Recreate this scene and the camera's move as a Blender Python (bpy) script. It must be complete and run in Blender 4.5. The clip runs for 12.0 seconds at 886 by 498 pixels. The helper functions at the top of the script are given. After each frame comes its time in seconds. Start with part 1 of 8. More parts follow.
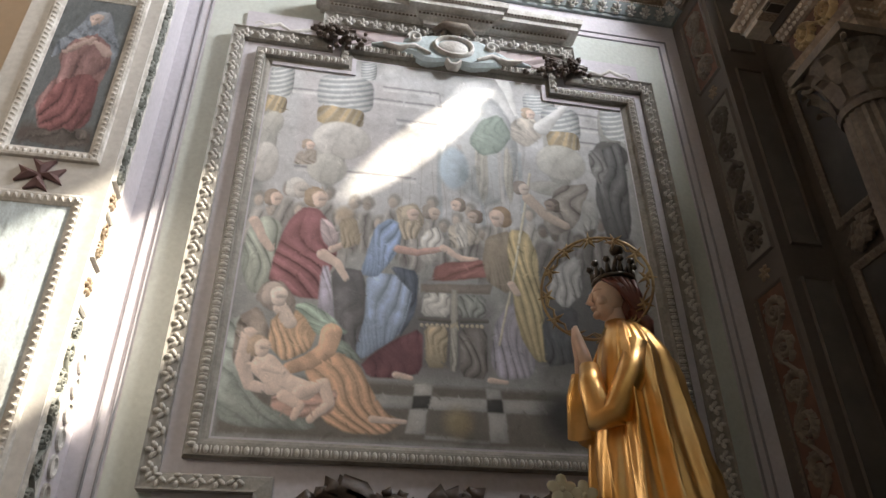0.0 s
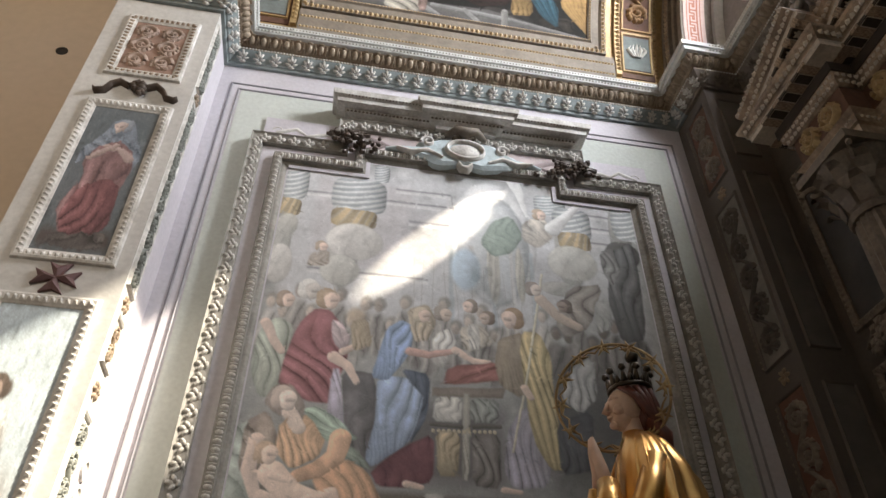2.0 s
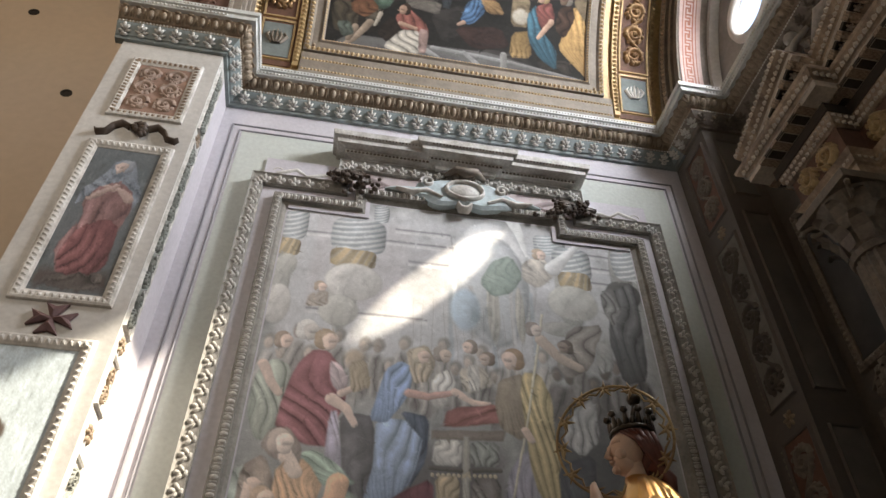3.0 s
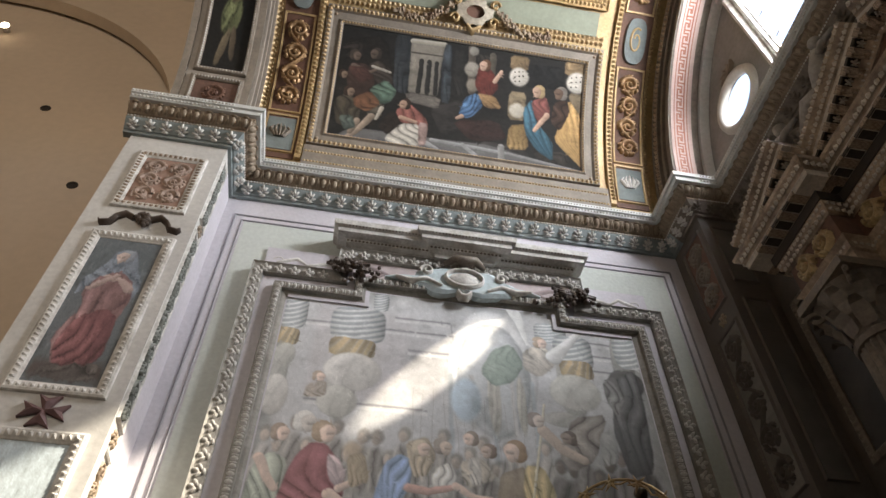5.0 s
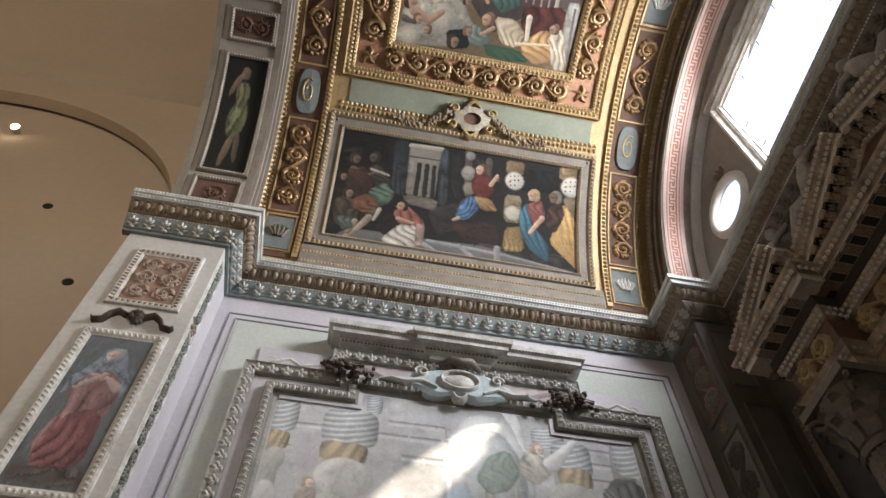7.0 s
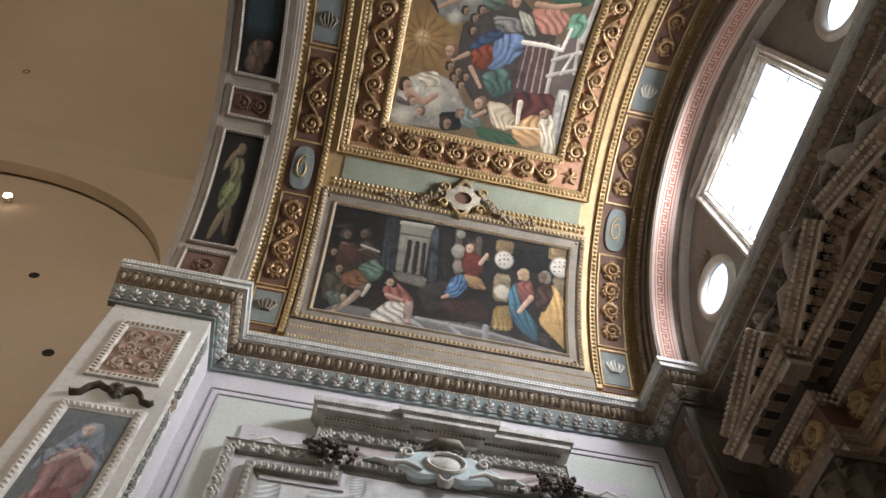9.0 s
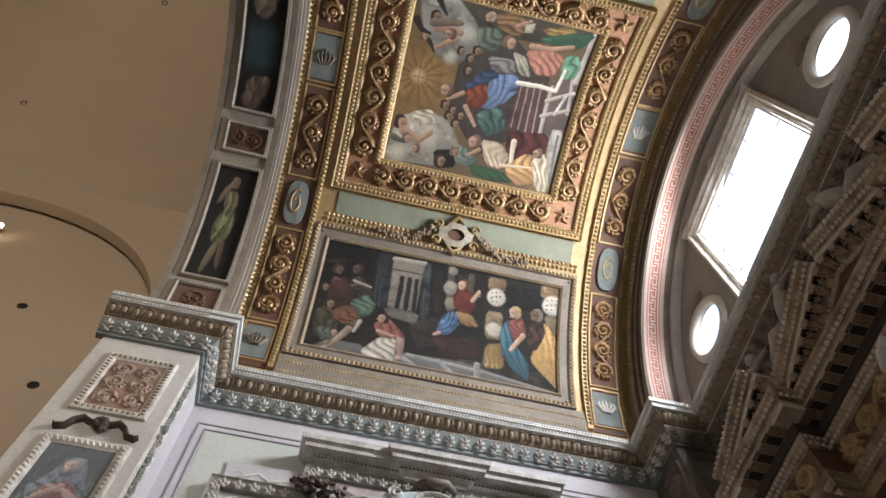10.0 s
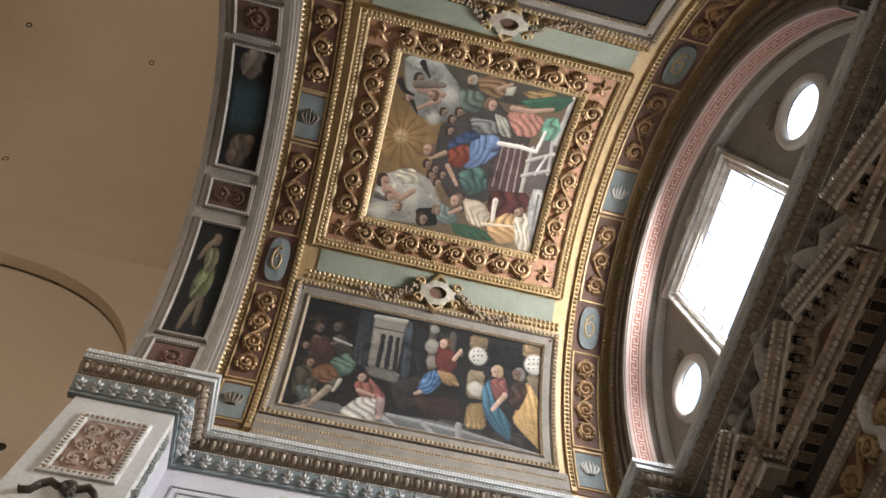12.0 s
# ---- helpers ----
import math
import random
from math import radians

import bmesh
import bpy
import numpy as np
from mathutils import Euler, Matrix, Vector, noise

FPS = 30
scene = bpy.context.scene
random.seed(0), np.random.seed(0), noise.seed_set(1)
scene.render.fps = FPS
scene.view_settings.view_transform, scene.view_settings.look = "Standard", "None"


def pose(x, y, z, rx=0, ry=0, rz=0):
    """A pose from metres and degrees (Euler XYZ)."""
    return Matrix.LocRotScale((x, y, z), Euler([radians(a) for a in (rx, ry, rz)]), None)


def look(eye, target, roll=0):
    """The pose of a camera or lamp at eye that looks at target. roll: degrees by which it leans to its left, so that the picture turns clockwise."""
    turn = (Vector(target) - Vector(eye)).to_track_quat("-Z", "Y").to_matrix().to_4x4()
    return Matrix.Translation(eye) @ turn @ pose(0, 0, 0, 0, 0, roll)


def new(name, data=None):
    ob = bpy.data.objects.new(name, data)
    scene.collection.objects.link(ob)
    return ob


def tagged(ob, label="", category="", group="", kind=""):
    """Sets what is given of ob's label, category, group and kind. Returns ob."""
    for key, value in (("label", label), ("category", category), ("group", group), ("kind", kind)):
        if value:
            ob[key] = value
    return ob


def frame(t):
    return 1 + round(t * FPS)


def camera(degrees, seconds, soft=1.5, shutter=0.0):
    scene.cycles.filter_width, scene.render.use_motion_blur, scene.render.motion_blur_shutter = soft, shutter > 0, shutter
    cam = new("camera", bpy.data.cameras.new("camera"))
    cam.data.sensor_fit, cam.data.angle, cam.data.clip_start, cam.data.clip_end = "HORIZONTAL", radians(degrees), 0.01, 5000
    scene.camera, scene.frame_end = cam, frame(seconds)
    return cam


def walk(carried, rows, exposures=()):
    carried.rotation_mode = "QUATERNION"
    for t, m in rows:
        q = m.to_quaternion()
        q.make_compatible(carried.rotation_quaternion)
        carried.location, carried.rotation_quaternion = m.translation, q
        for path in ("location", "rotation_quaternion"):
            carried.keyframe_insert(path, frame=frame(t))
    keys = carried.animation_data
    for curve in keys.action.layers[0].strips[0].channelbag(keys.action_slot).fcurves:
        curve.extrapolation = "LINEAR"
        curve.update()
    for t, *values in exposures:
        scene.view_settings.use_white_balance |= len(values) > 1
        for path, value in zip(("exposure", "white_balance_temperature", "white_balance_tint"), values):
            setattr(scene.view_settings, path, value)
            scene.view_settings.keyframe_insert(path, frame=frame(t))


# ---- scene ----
# ---- camera ----
cam = camera(63.65, 12.0)
ROWS = [
    (0, (0.863, -4.150, 1.600), (1.1967, -2.4868, 2.6589), -0.58),
    (0.5, (0.845, -4.161, 1.615), (1.1779, -2.5188, 2.7066), -0.80),
    (1, (0.848, -4.166, 1.631), (1.1562, -2.5623, 2.7857), -0.54),
    (1.5, (0.850, -4.181, 1.649), (1.1372, -2.6198, 2.8657), 0.01),
    (2, (0.854, -4.175, 1.659), (1.1295, -2.6548, 2.9282), 0.12),
    (2.5, (0.864, -4.169, 1.669), (1.1308, -2.6798, 2.9766), 0.18),
    (3, (0.866, -4.164, 1.676), (1.1264, -2.7138, 3.0291), 0.13),
    (5, (0.865, -4.161, 1.676), (1.0952, -2.8867, 3.2005), -0.18),
    (5.5, (0.865, -4.156, 1.683), (1.0845, -2.9579, 3.2694), -0.17),
    (6, (0.866, -4.155, 1.685), (1.0774, -3.0155, 3.3149), -0.15),
    (6.5, (0.867, -4.154, 1.685), (1.0739, -3.0489, 3.3393), -0.14),
    (7, (0.867, -4.153, 1.687), (1.0674, -3.1038, 3.3775), -0.07),
    (9, (0.867, -4.149, 1.691), (1.0595, -3.2915, 3.4874), -0.50),
    (9.5, (0.867, -4.149, 1.691), (1.0586, -3.3385, 3.5098), -0.67),
    (10, (0.868, -4.149, 1.691), (1.0603, -3.3872, 3.5298), -1.00),
    (10.5, (0.869, -4.149, 1.690), (1.0639, -3.4304, 3.5463), -1.63),
    (11, (0.868, -4.149, 1.692), (1.0674, -3.4712, 3.5626), -2.24),
    (11.5, (0.869, -4.150, 1.691), (1.0723, -3.5084, 3.5749), -3.83),
    (12, (0.869, -4.149, 1.692), (1.0760, -3.5464, 3.5876), -5.24),
]
walk(cam, [(t, look(eye, target, roll)) for t, eye, target, roll in ROWS], [(0.0, 2.75), (3.0, 2.48), (7.0, 2.3), (12.0, 2.4)])

# ---- light ----
SUN_WAY = Vector((-1.0, 0.443, -1.0)).normalized()   # the sun's rays fall through the lunette onto the picture wall
world = bpy.data.worlds.new("sky")
scene.world = world
world.use_nodes = True
wn = world.node_tree
sky = wn.nodes.new("ShaderNodeTexSky")
sky.sky_type, sky.sun_disc = "NISHITA", False
sky.sun_elevation = math.asin(-SUN_WAY.z)
sky.sun_rotation = math.atan2(-SUN_WAY.x, -SUN_WAY.y)
wn.links.new(sky.outputs[0], wn.nodes["Background"].inputs[0])
wn.nodes["Background"].inputs[1].default_value = 0.15
sun = new("sun", bpy.data.lights.new("sun", "SUN"))
sun.data.energy, sun.data.angle, sun.data.color = 2.6, radians(1.0), (1.0, 0.89, 0.72)
sun.matrix_world = look((20, -9, 28), Vector((20, -9, 28)) + SUN_WAY)


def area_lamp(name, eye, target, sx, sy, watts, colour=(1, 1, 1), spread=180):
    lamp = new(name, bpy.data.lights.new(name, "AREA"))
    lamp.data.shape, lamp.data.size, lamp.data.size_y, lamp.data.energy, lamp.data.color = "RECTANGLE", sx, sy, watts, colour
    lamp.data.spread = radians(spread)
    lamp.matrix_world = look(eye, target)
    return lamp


# daylight by the lunette window; the nave's lamp is an added, unseen fill
area_lamp("window_daylight", (4.72, -2.65, 8.42), (0.8, -1.6, 6.9), 1.5, 1.45, 68, (0.97, 0.98, 1.0), 170)
area_lamp("nave_fill_lamp", (-3.8, -14.0, 9.0), (-5.0, 0.0, 13.5), 4.5, 5.0, 130, (1.0, 0.88, 0.74))

# ---- materials ----
def material(name, base, rough=0.7, metal=0.0, vary=0.15, grain=18.0, stain=2.0, bump=0.25, other=None, paint=False, random_piece=0.0, coat=0.0):
    """A surface with grain and broad stains. other: a second colour that the stains tend to; paint: takes the mesh's own painted colours."""
    m = bpy.data.materials.new(name)
    m.use_nodes = True
    t, n = m.node_tree, m.node_tree.nodes
    b = n["Principled BSDF"]
    b.inputs["Roughness"].default_value, b.inputs["Metallic"].default_value = rough, metal
    b.inputs["Coat Weight"].default_value = coat
    co = n.new("ShaderNodeTexCoord")
    fine, broad = n.new("ShaderNodeTexNoise"), n.new("ShaderNodeTexNoise")
    fine.inputs["Scale"].default_value, fine.inputs["Detail"].default_value = grain, 6
    broad.inputs["Scale"].default_value, broad.inputs["Detail"].default_value = stain, 5
    for x in (fine, broad):
        t.links.new(co.outputs["Object"], x.inputs["Vector"])
    first = n.new("ShaderNodeMix")
    first.data_type = "RGBA"
    ramp = n.new("ShaderNodeMapRange")
    ramp.inputs[1].default_value, ramp.inputs[2].default_value = 0.38, 0.68
    t.links.new(broad.outputs[0], ramp.inputs[0])
    t.links.new(ramp.outputs[0], first.inputs[0])
    dark = other or tuple(c * (1 - 1.6 * vary) for c in base)
    if paint:
        at = n.new("ShaderNodeAttribute")
        at.attribute_name = "paint"
        t.links.new(at.outputs["Color"], first.inputs[6])
        worn = n.new("ShaderNodeMix")
        worn.data_type = "RGBA"
        worn.blend_type, worn.inputs[0].default_value = "MULTIPLY", 1.0
        t.links.new(at.outputs["Color"], worn.inputs[6])
        worn.inputs[7].default_value = (1 - 1.2 * vary,) * 3 + (1,)
        t.links.new(worn.outputs[2], first.inputs[7])
    else:
        first.inputs[6].default_value, first.inputs[7].default_value = (*base, 1), (*dark, 1)
    second = n.new("ShaderNodeMix")
    second.data_type, second.blend_type = "RGBA", "MULTIPLY"
    second.inputs[0].default_value = 1.0
    r2 = n.new("ShaderNodeMapRange")
    r2.inputs[1].default_value, r2.inputs[2].default_value, r2.inputs[3].default_value, r2.inputs[4].default_value = 0.3, 0.7, 1 - vary, 1 + vary * 0.6
    t.links.new(fine.outputs[0], r2.inputs[0])
    t.links.new(first.outputs[2], second.inputs[6])
    t.links.new(r2.outputs[0], second.inputs[7])
    out = second.outputs[2]
    if random_piece:
        info, hsv, r3 = n.new("ShaderNodeObjectInfo"), n.new("ShaderNodeHueSaturation"), n.new("ShaderNodeMapRange")
        r3.inputs[3].default_value, r3.inputs[4].default_value = 1 - random_piece, 1 + random_piece
        t.links.new(info.outputs["Random"], r3.inputs[0])
        t.links.new(r3.outputs[0], hsv.inputs["Value"])
        t.links.new(out, hsv.inputs["Color"])
        out = hsv.outputs[0]
    t.links.new(out, b.inputs["Base Color"])
    rr = n.new("ShaderNodeMapRange")
    rr.inputs[3].default_value, rr.inputs[4].default_value = max(0.05, rough - 0.12), min(1.0, rough + 0.12)
    t.links.new(fine.outputs[0], rr.inputs[0])
    t.links.new(rr.outputs[0], b.inputs["Roughness"])
    if bump:
        bp = n.new("ShaderNodeBump")
        bp.inputs["Strength"].default_value, bp.inputs["Distance"].default_value = bump, 0.01
        t.links.new(fine.outputs[0], bp.inputs["Height"])
        t.links.new(bp.outputs[0], b.inputs["Normal"])
    return m


PALE = material("pale_green_grey_plaster", (0.58, 0.61, 0.57), 0.75, vary=0.08, grain=30, stain=1.2, bump=0.12)
# the pilaster's grey-white plaster, coloured dark for the shade it stands in
PILASTER = material("shaded_plaster", (0.13, 0.11, 0.095), 0.7, vary=0.12, grain=28, stain=1.4, bump=0.12)
ARCHGREY = material("greige_arch_plaster", (0.36, 0.32, 0.28), 0.7, vary=0.12, grain=28, stain=2, bump=0.12)
# near-black puts the altar side's shade into the plaster's colour
SHADED = material("shaded_altar_plaster", (0.09, 0.075, 0.06), 0.65, vary=0.2, grain=25, stain=3, bump=0.2)
LILAC = material("lilac_grey_plaster", (0.62, 0.59, 0.63), 0.75, vary=0.08, grain=30, stain=1.5, bump=0.12)
PIER = material("grey_white_plaster", (0.62, 0.60, 0.57), 0.7, vary=0.10, grain=28, stain=1.4, bump=0.12)
STUCCO = material("white_stucco", (0.70, 0.68, 0.65), 0.6, vary=0.20, grain=40, stain=6, bump=0.3, other=(0.42, 0.39, 0.35))
PALEFILLET = material("pale_fillet_plaster", (0.66, 0.67, 0.65), 0.55, vary=0.08, grain=25, stain=3, bump=0.1)
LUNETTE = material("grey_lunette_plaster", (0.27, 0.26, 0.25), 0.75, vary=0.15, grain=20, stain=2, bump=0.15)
UMBER = material("umber_stucco", (0.22, 0.15, 0.10), 0.55, vary=0.25, grain=40, stain=7, bump=0.3, other=(0.34, 0.27, 0.19))
TEAL = material("blue_grey_plaster", (0.28, 0.32, 0.32), 0.7, vary=0.14, grain=30, stain=4, bump=0.15)
CREAM = material("cream_nave_plaster", (0.55, 0.45, 0.34), 0.85, vary=0.05, grain=9, stain=0.5, bump=0.05)
GILT = material("dull_gilding", (0.50, 0.37, 0.19), 0.45, 0.35, vary=0.22, grain=45, stain=8, bump=0.3, other=(0.30, 0.19, 0.09))
GOLDCREAM = material("gilded_cream_stucco", (0.50, 0.35, 0.18), 0.45, 0.25, vary=0.2, grain=35, stain=5, bump=0.25, other=(0.42, 0.30, 0.14))
REDGROUND = material("red_brown_ground", (0.15, 0.075, 0.05), 0.7, vary=0.2, grain=25, stain=5, bump=0.2)
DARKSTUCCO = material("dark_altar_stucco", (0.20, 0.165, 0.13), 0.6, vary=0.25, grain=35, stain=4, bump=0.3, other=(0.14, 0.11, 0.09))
DARKPANEL = material("dark_marbled_panel", (0.07, 0.065, 0.06), 0.35, vary=0.3, grain=12, stain=3, bump=0.1)
PINK = material("pink_painted_band", (0.62, 0.47, 0.43), 0.75, vary=0.08, grain=25, stain=2, bump=0.1)
KEYRED = material("red_key_paint", (0.42, 0.17, 0.12), 0.75, vary=0.12, grain=25, stain=3, bump=0.1)
PICTURE = material("painted_picture", (0.5, 0.5, 0.5), 0.85, vary=0.07, grain=26, stain=3, bump=0.02, paint=True)
GOLD = material("burnished_gold_robe", (0.90, 0.58, 0.25), 0.36, 1.0, vary=0.10, grain=14, stain=5, bump=0.15, other=(0.78, 0.44, 0.13))
STONE = material("grey_floor_stone", (0.30, 0.27, 0.24), 0.5, vary=0.15, grain=10, stain=1.5, bump=0.1)
GREENSTRIP = material("sage_green_plaster", (0.28, 0.30, 0.23), 0.7, vary=0.1, grain=25, stain=3, bump=0.1)

# ---- building helpers ----
XW0, XW1, WALL, PROJ = -0.41, 4.02, 0.10, 0.54   # picture wall from pier to pilaster; the wall's face; how far the pier stands out
SPRING, YC, RV, RR = 7.38, -2.67, 2.77, 2.30      # springing height, vault axis, vault radius, rib radius


def part(name, bm, mat, parent=None, label="", smooth=False):
    """Links a bmesh as one mesh object under a thing or a part."""
    me = bpy.data.meshes.new(name)
    bmesh.ops.recalc_face_normals(bm, faces=bm.faces[:])
    bm.to_mesh(me)
    bm.free()
    if smooth:
        for p in me.polygons:
            p.use_smooth = True
    for one in mat if isinstance(mat, (list, tuple)) else [mat]:
        me.materials.append(one)
    ob = new(name, me)
    if parent is not None:
        ob.parent = parent
        ob.matrix_parent_inverse = parent.matrix_basis.inverted()
    if label:
        ob["label"] = label
    return ob


def thing(name, at, label, category, group="", kind=""):
    e = new(name)
    e.empty_display_size = 0.1
    e.location = at
    bpy.context.view_layer.update()
    return tagged(e, label, category, group, kind)


def flat(origin, u, v):
    """A map from (u, v, h) on a flat face to the world; h stands out from the face."""
    o, u, v = Vector(origin), Vector(u), Vector(v)
    h = u.cross(v)
    return lambda a, b, c=0.0: o + a * u + b * v + c * h


def barrel(radius, along=1):
    """A map on the vault: u metres along x, v degrees from the picture wall's springing, h inward from the shell."""
    def put(a, b, c=0.0):
        r, w = radius - c, radians(b)
        return Vector((a, YC + r * math.cos(w), SPRING + r * math.sin(w)))
    return put


def ring_face(x, out=1):
    """A map on an upright arch face at x: u is the radius, v degrees, h along x."""
    def put(a, b, c=0.0):
        w = radians(b)
        return Vector((x + out * c, YC + a * math.cos(w), SPRING + a * math.sin(w)))
    return put


FRONT = flat((0, WALL, 0), (1, 0, 0), (0, 0, 1))           # picture wall: u = x, v = z
PIERF = flat((0, WALL - PROJ, 0), (1, 0, 0), (0, 0, 1))    # pier's front
VAULT, RIB = barrel(RV), barrel(RR)


def slab(bm, put, u0, u1, v0, v1, h0, h1, nu=1, nv=1):
    """A block between two heights over a mapped rectangle."""
    grid = [[[bm.verts.new(put(u0 + (u1 - u0) * i / nu, v0 + (v1 - v0) * j / nv, h)) for j in range(nv + 1)] for i in range(nu + 1)] for h in (h0, h1)]
    lo, hi = grid
    for i in range(nu):
        for j in range(nv):
            bm.faces.new((hi[i][j], hi[i + 1][j], hi[i + 1][j + 1], hi[i][j + 1]))
            bm.faces.new((lo[i][j], lo[i][j + 1], lo[i + 1][j + 1], lo[i + 1][j]))
    for i in range(nu):
        for j in (0, nv):
            bm.faces.new((lo[i][j], lo[i + 1][j], hi[i + 1][j], hi[i][j]))
    for j in range(nv):
        for i in (0, nu):
            bm.faces.new((lo[i][j], lo[i][j + 1], hi[i][j + 1], hi[i][j]))
    return bm


def box(bm, x0, x1, y0, y1, z0, z1):
    return slab(bm, lambda a, b, c=0.0: Vector((a, b, c)), x0, x1, y0, y1, z0, z1)


def loft(bm, rings, closed=True, loop=False):
    """Skins rows of points, each ring with as many points as the next."""
    vs = [[bm.verts.new(p) for p in ring] for ring in rings]
    n = len(vs[0])
    for a in range(len(vs) - (0 if loop else 1)):
        p, q = vs[a], vs[(a + 1) % len(vs)]
        for i in range(n if closed else n - 1):
            j = (i + 1) % n
            bm.faces.new((p[i], p[j], q[j], q[i]))
    if closed and not loop:
        bm.faces.new(vs[0]), bm.faces.new(vs[-1])
    return bm


def along(bm, path, profile, loop=False):
    """Runs a profile of (out, up) points along a flat path of (x, y) corners, out to the path's right, mitred."""
    P = [Vector(p) for p in path]
    rings = []
    for i, p in enumerate(P):
        a = (p - P[i - 1]).normalized() if i or loop else None
        b = (P[(i + 1) % len(P)] - p).normalized() if i < len(P) - 1 or loop else None
        a, b = a or b, b or a
        na, nb = Vector((a.y, -a.x)), Vector((b.y, -b.x))
        m = na + nb
        m = m / max(0.3, m.dot(na))
        rings.append([Vector((p.x + m.x * o, p.y + m.y * o, z)) for o, z in profile])
    return loft(bm, rings, True, loop)


def frame_ring(bm, put, u0, u1, v0, v1, profile, nu=1, nv=1):
    """A moulding round a mapped rectangle. profile: (outward in the u metric, height) points; v is widened by kv."""
    kv = put_scale(put, u0, v0)
    loops = []
    for o, h in profile:
        a, b, c, d = u0 - o, u1 + o, v0 - o * kv, v1 + o * kv
        loops.append([(a + (b - a) * i / nu, c) for i in range(nu)] + [(b, c + (d - c) * j / nv) for j in range(nv)]
                     + [(b - (b - a) * i / nu, d) for i in range(nu)] + [(a, d - (d - c) * j / nv) for j in range(nv)])
    n = len(loops[0])
    rings = [[put(*loops[k][i], profile[k][1]) for k in range(len(profile))] for i in range(n)]
    return loft(bm, rings, True, True)


def put_scale(put, u, v):
    """How many v units make a metre."""
    return 1.0 / (put(u, v + 1e-3) - put(u, v)).length * 1e-3


# ---- ornament helpers ----
def tangent(put, u, v, h=0.0, turn=0.0, su=1.0, sv=1.0, sh=1.0):
    """The pose of a small piece on a mapped surface."""
    e, o = 1e-3, put(u, v, h)
    a, b, c = (put(u + e, v, h) - o).normalized(), (put(u, v + e, h) - o).normalized(), (put(u, v, h + e) - o).normalized()
    m = Matrix(((a.x * su, b.x * sv, c.x * sh, o.x), (a.y * su, b.y * sv, c.y * sh, o.y), (a.z * su, b.z * sv, c.z * sh, o.z), (0, 0, 0, 1)))
    r = Matrix(((a.x, b.x, c.x, o.x), (a.y, b.y, c.y, o.y), (a.z, b.z, c.z, o.z), (0, 0, 0, 1)))
    return r @ Matrix.Rotation(radians(turn), 4, "Z") @ Matrix.Diagonal((su, sv, sh, 1)) if turn else m


def lobe(bm, cx, cy, rx, ry, top, n=7, turn=0.0):
    """A low domed lobe, the unit of carved leaves."""
    c, s = math.cos(radians(turn)), math.sin(radians(turn))
    low, mid = [], []
    for i in range(n):
        a = 2 * math.pi * i / n
        for ring, k, z in ((low, 1.0, 0.0), (mid, 0.62, top * 0.75)):
            x, y = rx * k * math.cos(a), ry * k * math.sin(a)
            ring.append(bm.verts.new((cx + c * x - s * y, cy + s * x + c * y, z)))
    tip = bm.verts.new((cx, cy, top))
    for i in range(n):
        j = (i + 1) % n
        bm.faces.new((low[i], low[j], mid[j], mid[i]))
        bm.faces.new((mid[i], mid[j], tip))


def mesh_of(name, bm, mat, smooth=True):
    me = bpy.data.meshes.new(name)
    bmesh.ops.recalc_face_normals(bm, faces=bm.faces[:])
    bm.to_mesh(me)
    bm.free()
    for p in me.polygons:
        p.use_smooth = smooth
    me.materials.append(mat)
    return me


def trefoil_mesh(name, mat):
    bm = bmesh.new()
    lobe(bm, 0, 0.20, 0.16, 0.27, 1.0)
    lobe(bm, -0.26, -0.02, 0.14, 0.26, 0.85, turn=48)
    lobe(bm, 0.26, -0.02, 0.14, 0.26, 0.85, turn=-48)
    lobe(bm, 0, -0.30, 0.22, 0.13, 0.7)
    return mesh_of(name, bm, mat)


def palmette_mesh(name, mat):
    bm = bmesh.new()
    for t, r in ((0, 0.46), (34, 0.42), (-34, 0.42), (68, 0.36), (-68, 0.36)):
        a = radians(90 - t)
        lobe(bm, 0.55 * r * math.cos(a), -0.30 + 0.95 * r * math.sin(a) * 1.1, 0.09, r * 0.55, 1.0 - abs(t) / 160, 6, -t)
    lobe(bm, 0, -0.36, 0.2, 0.12, 0.8, 6)
    return mesh_of(name, bm, mat)


def egg_mesh(name, mat):
    bm = bmesh.new()
    lobe(bm, 0, 0.02, 0.24, 0.34, 1.0, 8)
    lobe(bm, -0.40, 0.0, 0.08, 0.42, 0.6, 6, 12)
    lobe(bm, 0.40, 0.0, 0.08, 0.42, 0.6, 6, -12)
    lobe(bm, 0, 0.40, 0.30, 0.08, 0.7, 6)
    return mesh_of(name, bm, mat)


def rosette_mesh(name, mat, petals=6):
    bm = bmesh.new()
    for i in range(petals):
        a = 2 * math.pi * i / petals
        lobe(bm, 0.28 * math.cos(a), 0.28 * math.sin(a), 0.2, 0.12, 0.8, 6, math.degrees(a))
    lobe(bm, 0, 0, 0.14, 0.14, 1.0, 6)
    return mesh_of(name, bm, mat)


def piece(name, me, m, parent):
    ob = new(name, me)
    ob.parent = parent
    ob.matrix_parent_inverse = parent.matrix_basis.inverted()
    ob.matrix_basis = m
    return ob


def steps(put, a, b, pitch):
    """Even stations from a to b, both (u, v), about pitch metres apart, with the turn that points across the line."""
    length = sum((put(*[a[k] + (b[k] - a[k]) * (i + 1) / 12 for k in (0, 1)]) - put(*[a[k] + (b[k] - a[k]) * i / 12 for k in (0, 1)])).length for i in range(12))
    n = max(1, round(length / pitch))
    return [(a[0] + (b[0] - a[0]) * (i + 0.5) / n, a[1] + (b[1] - a[1]) * (i + 0.5) / n) for i in range(n)], length / n


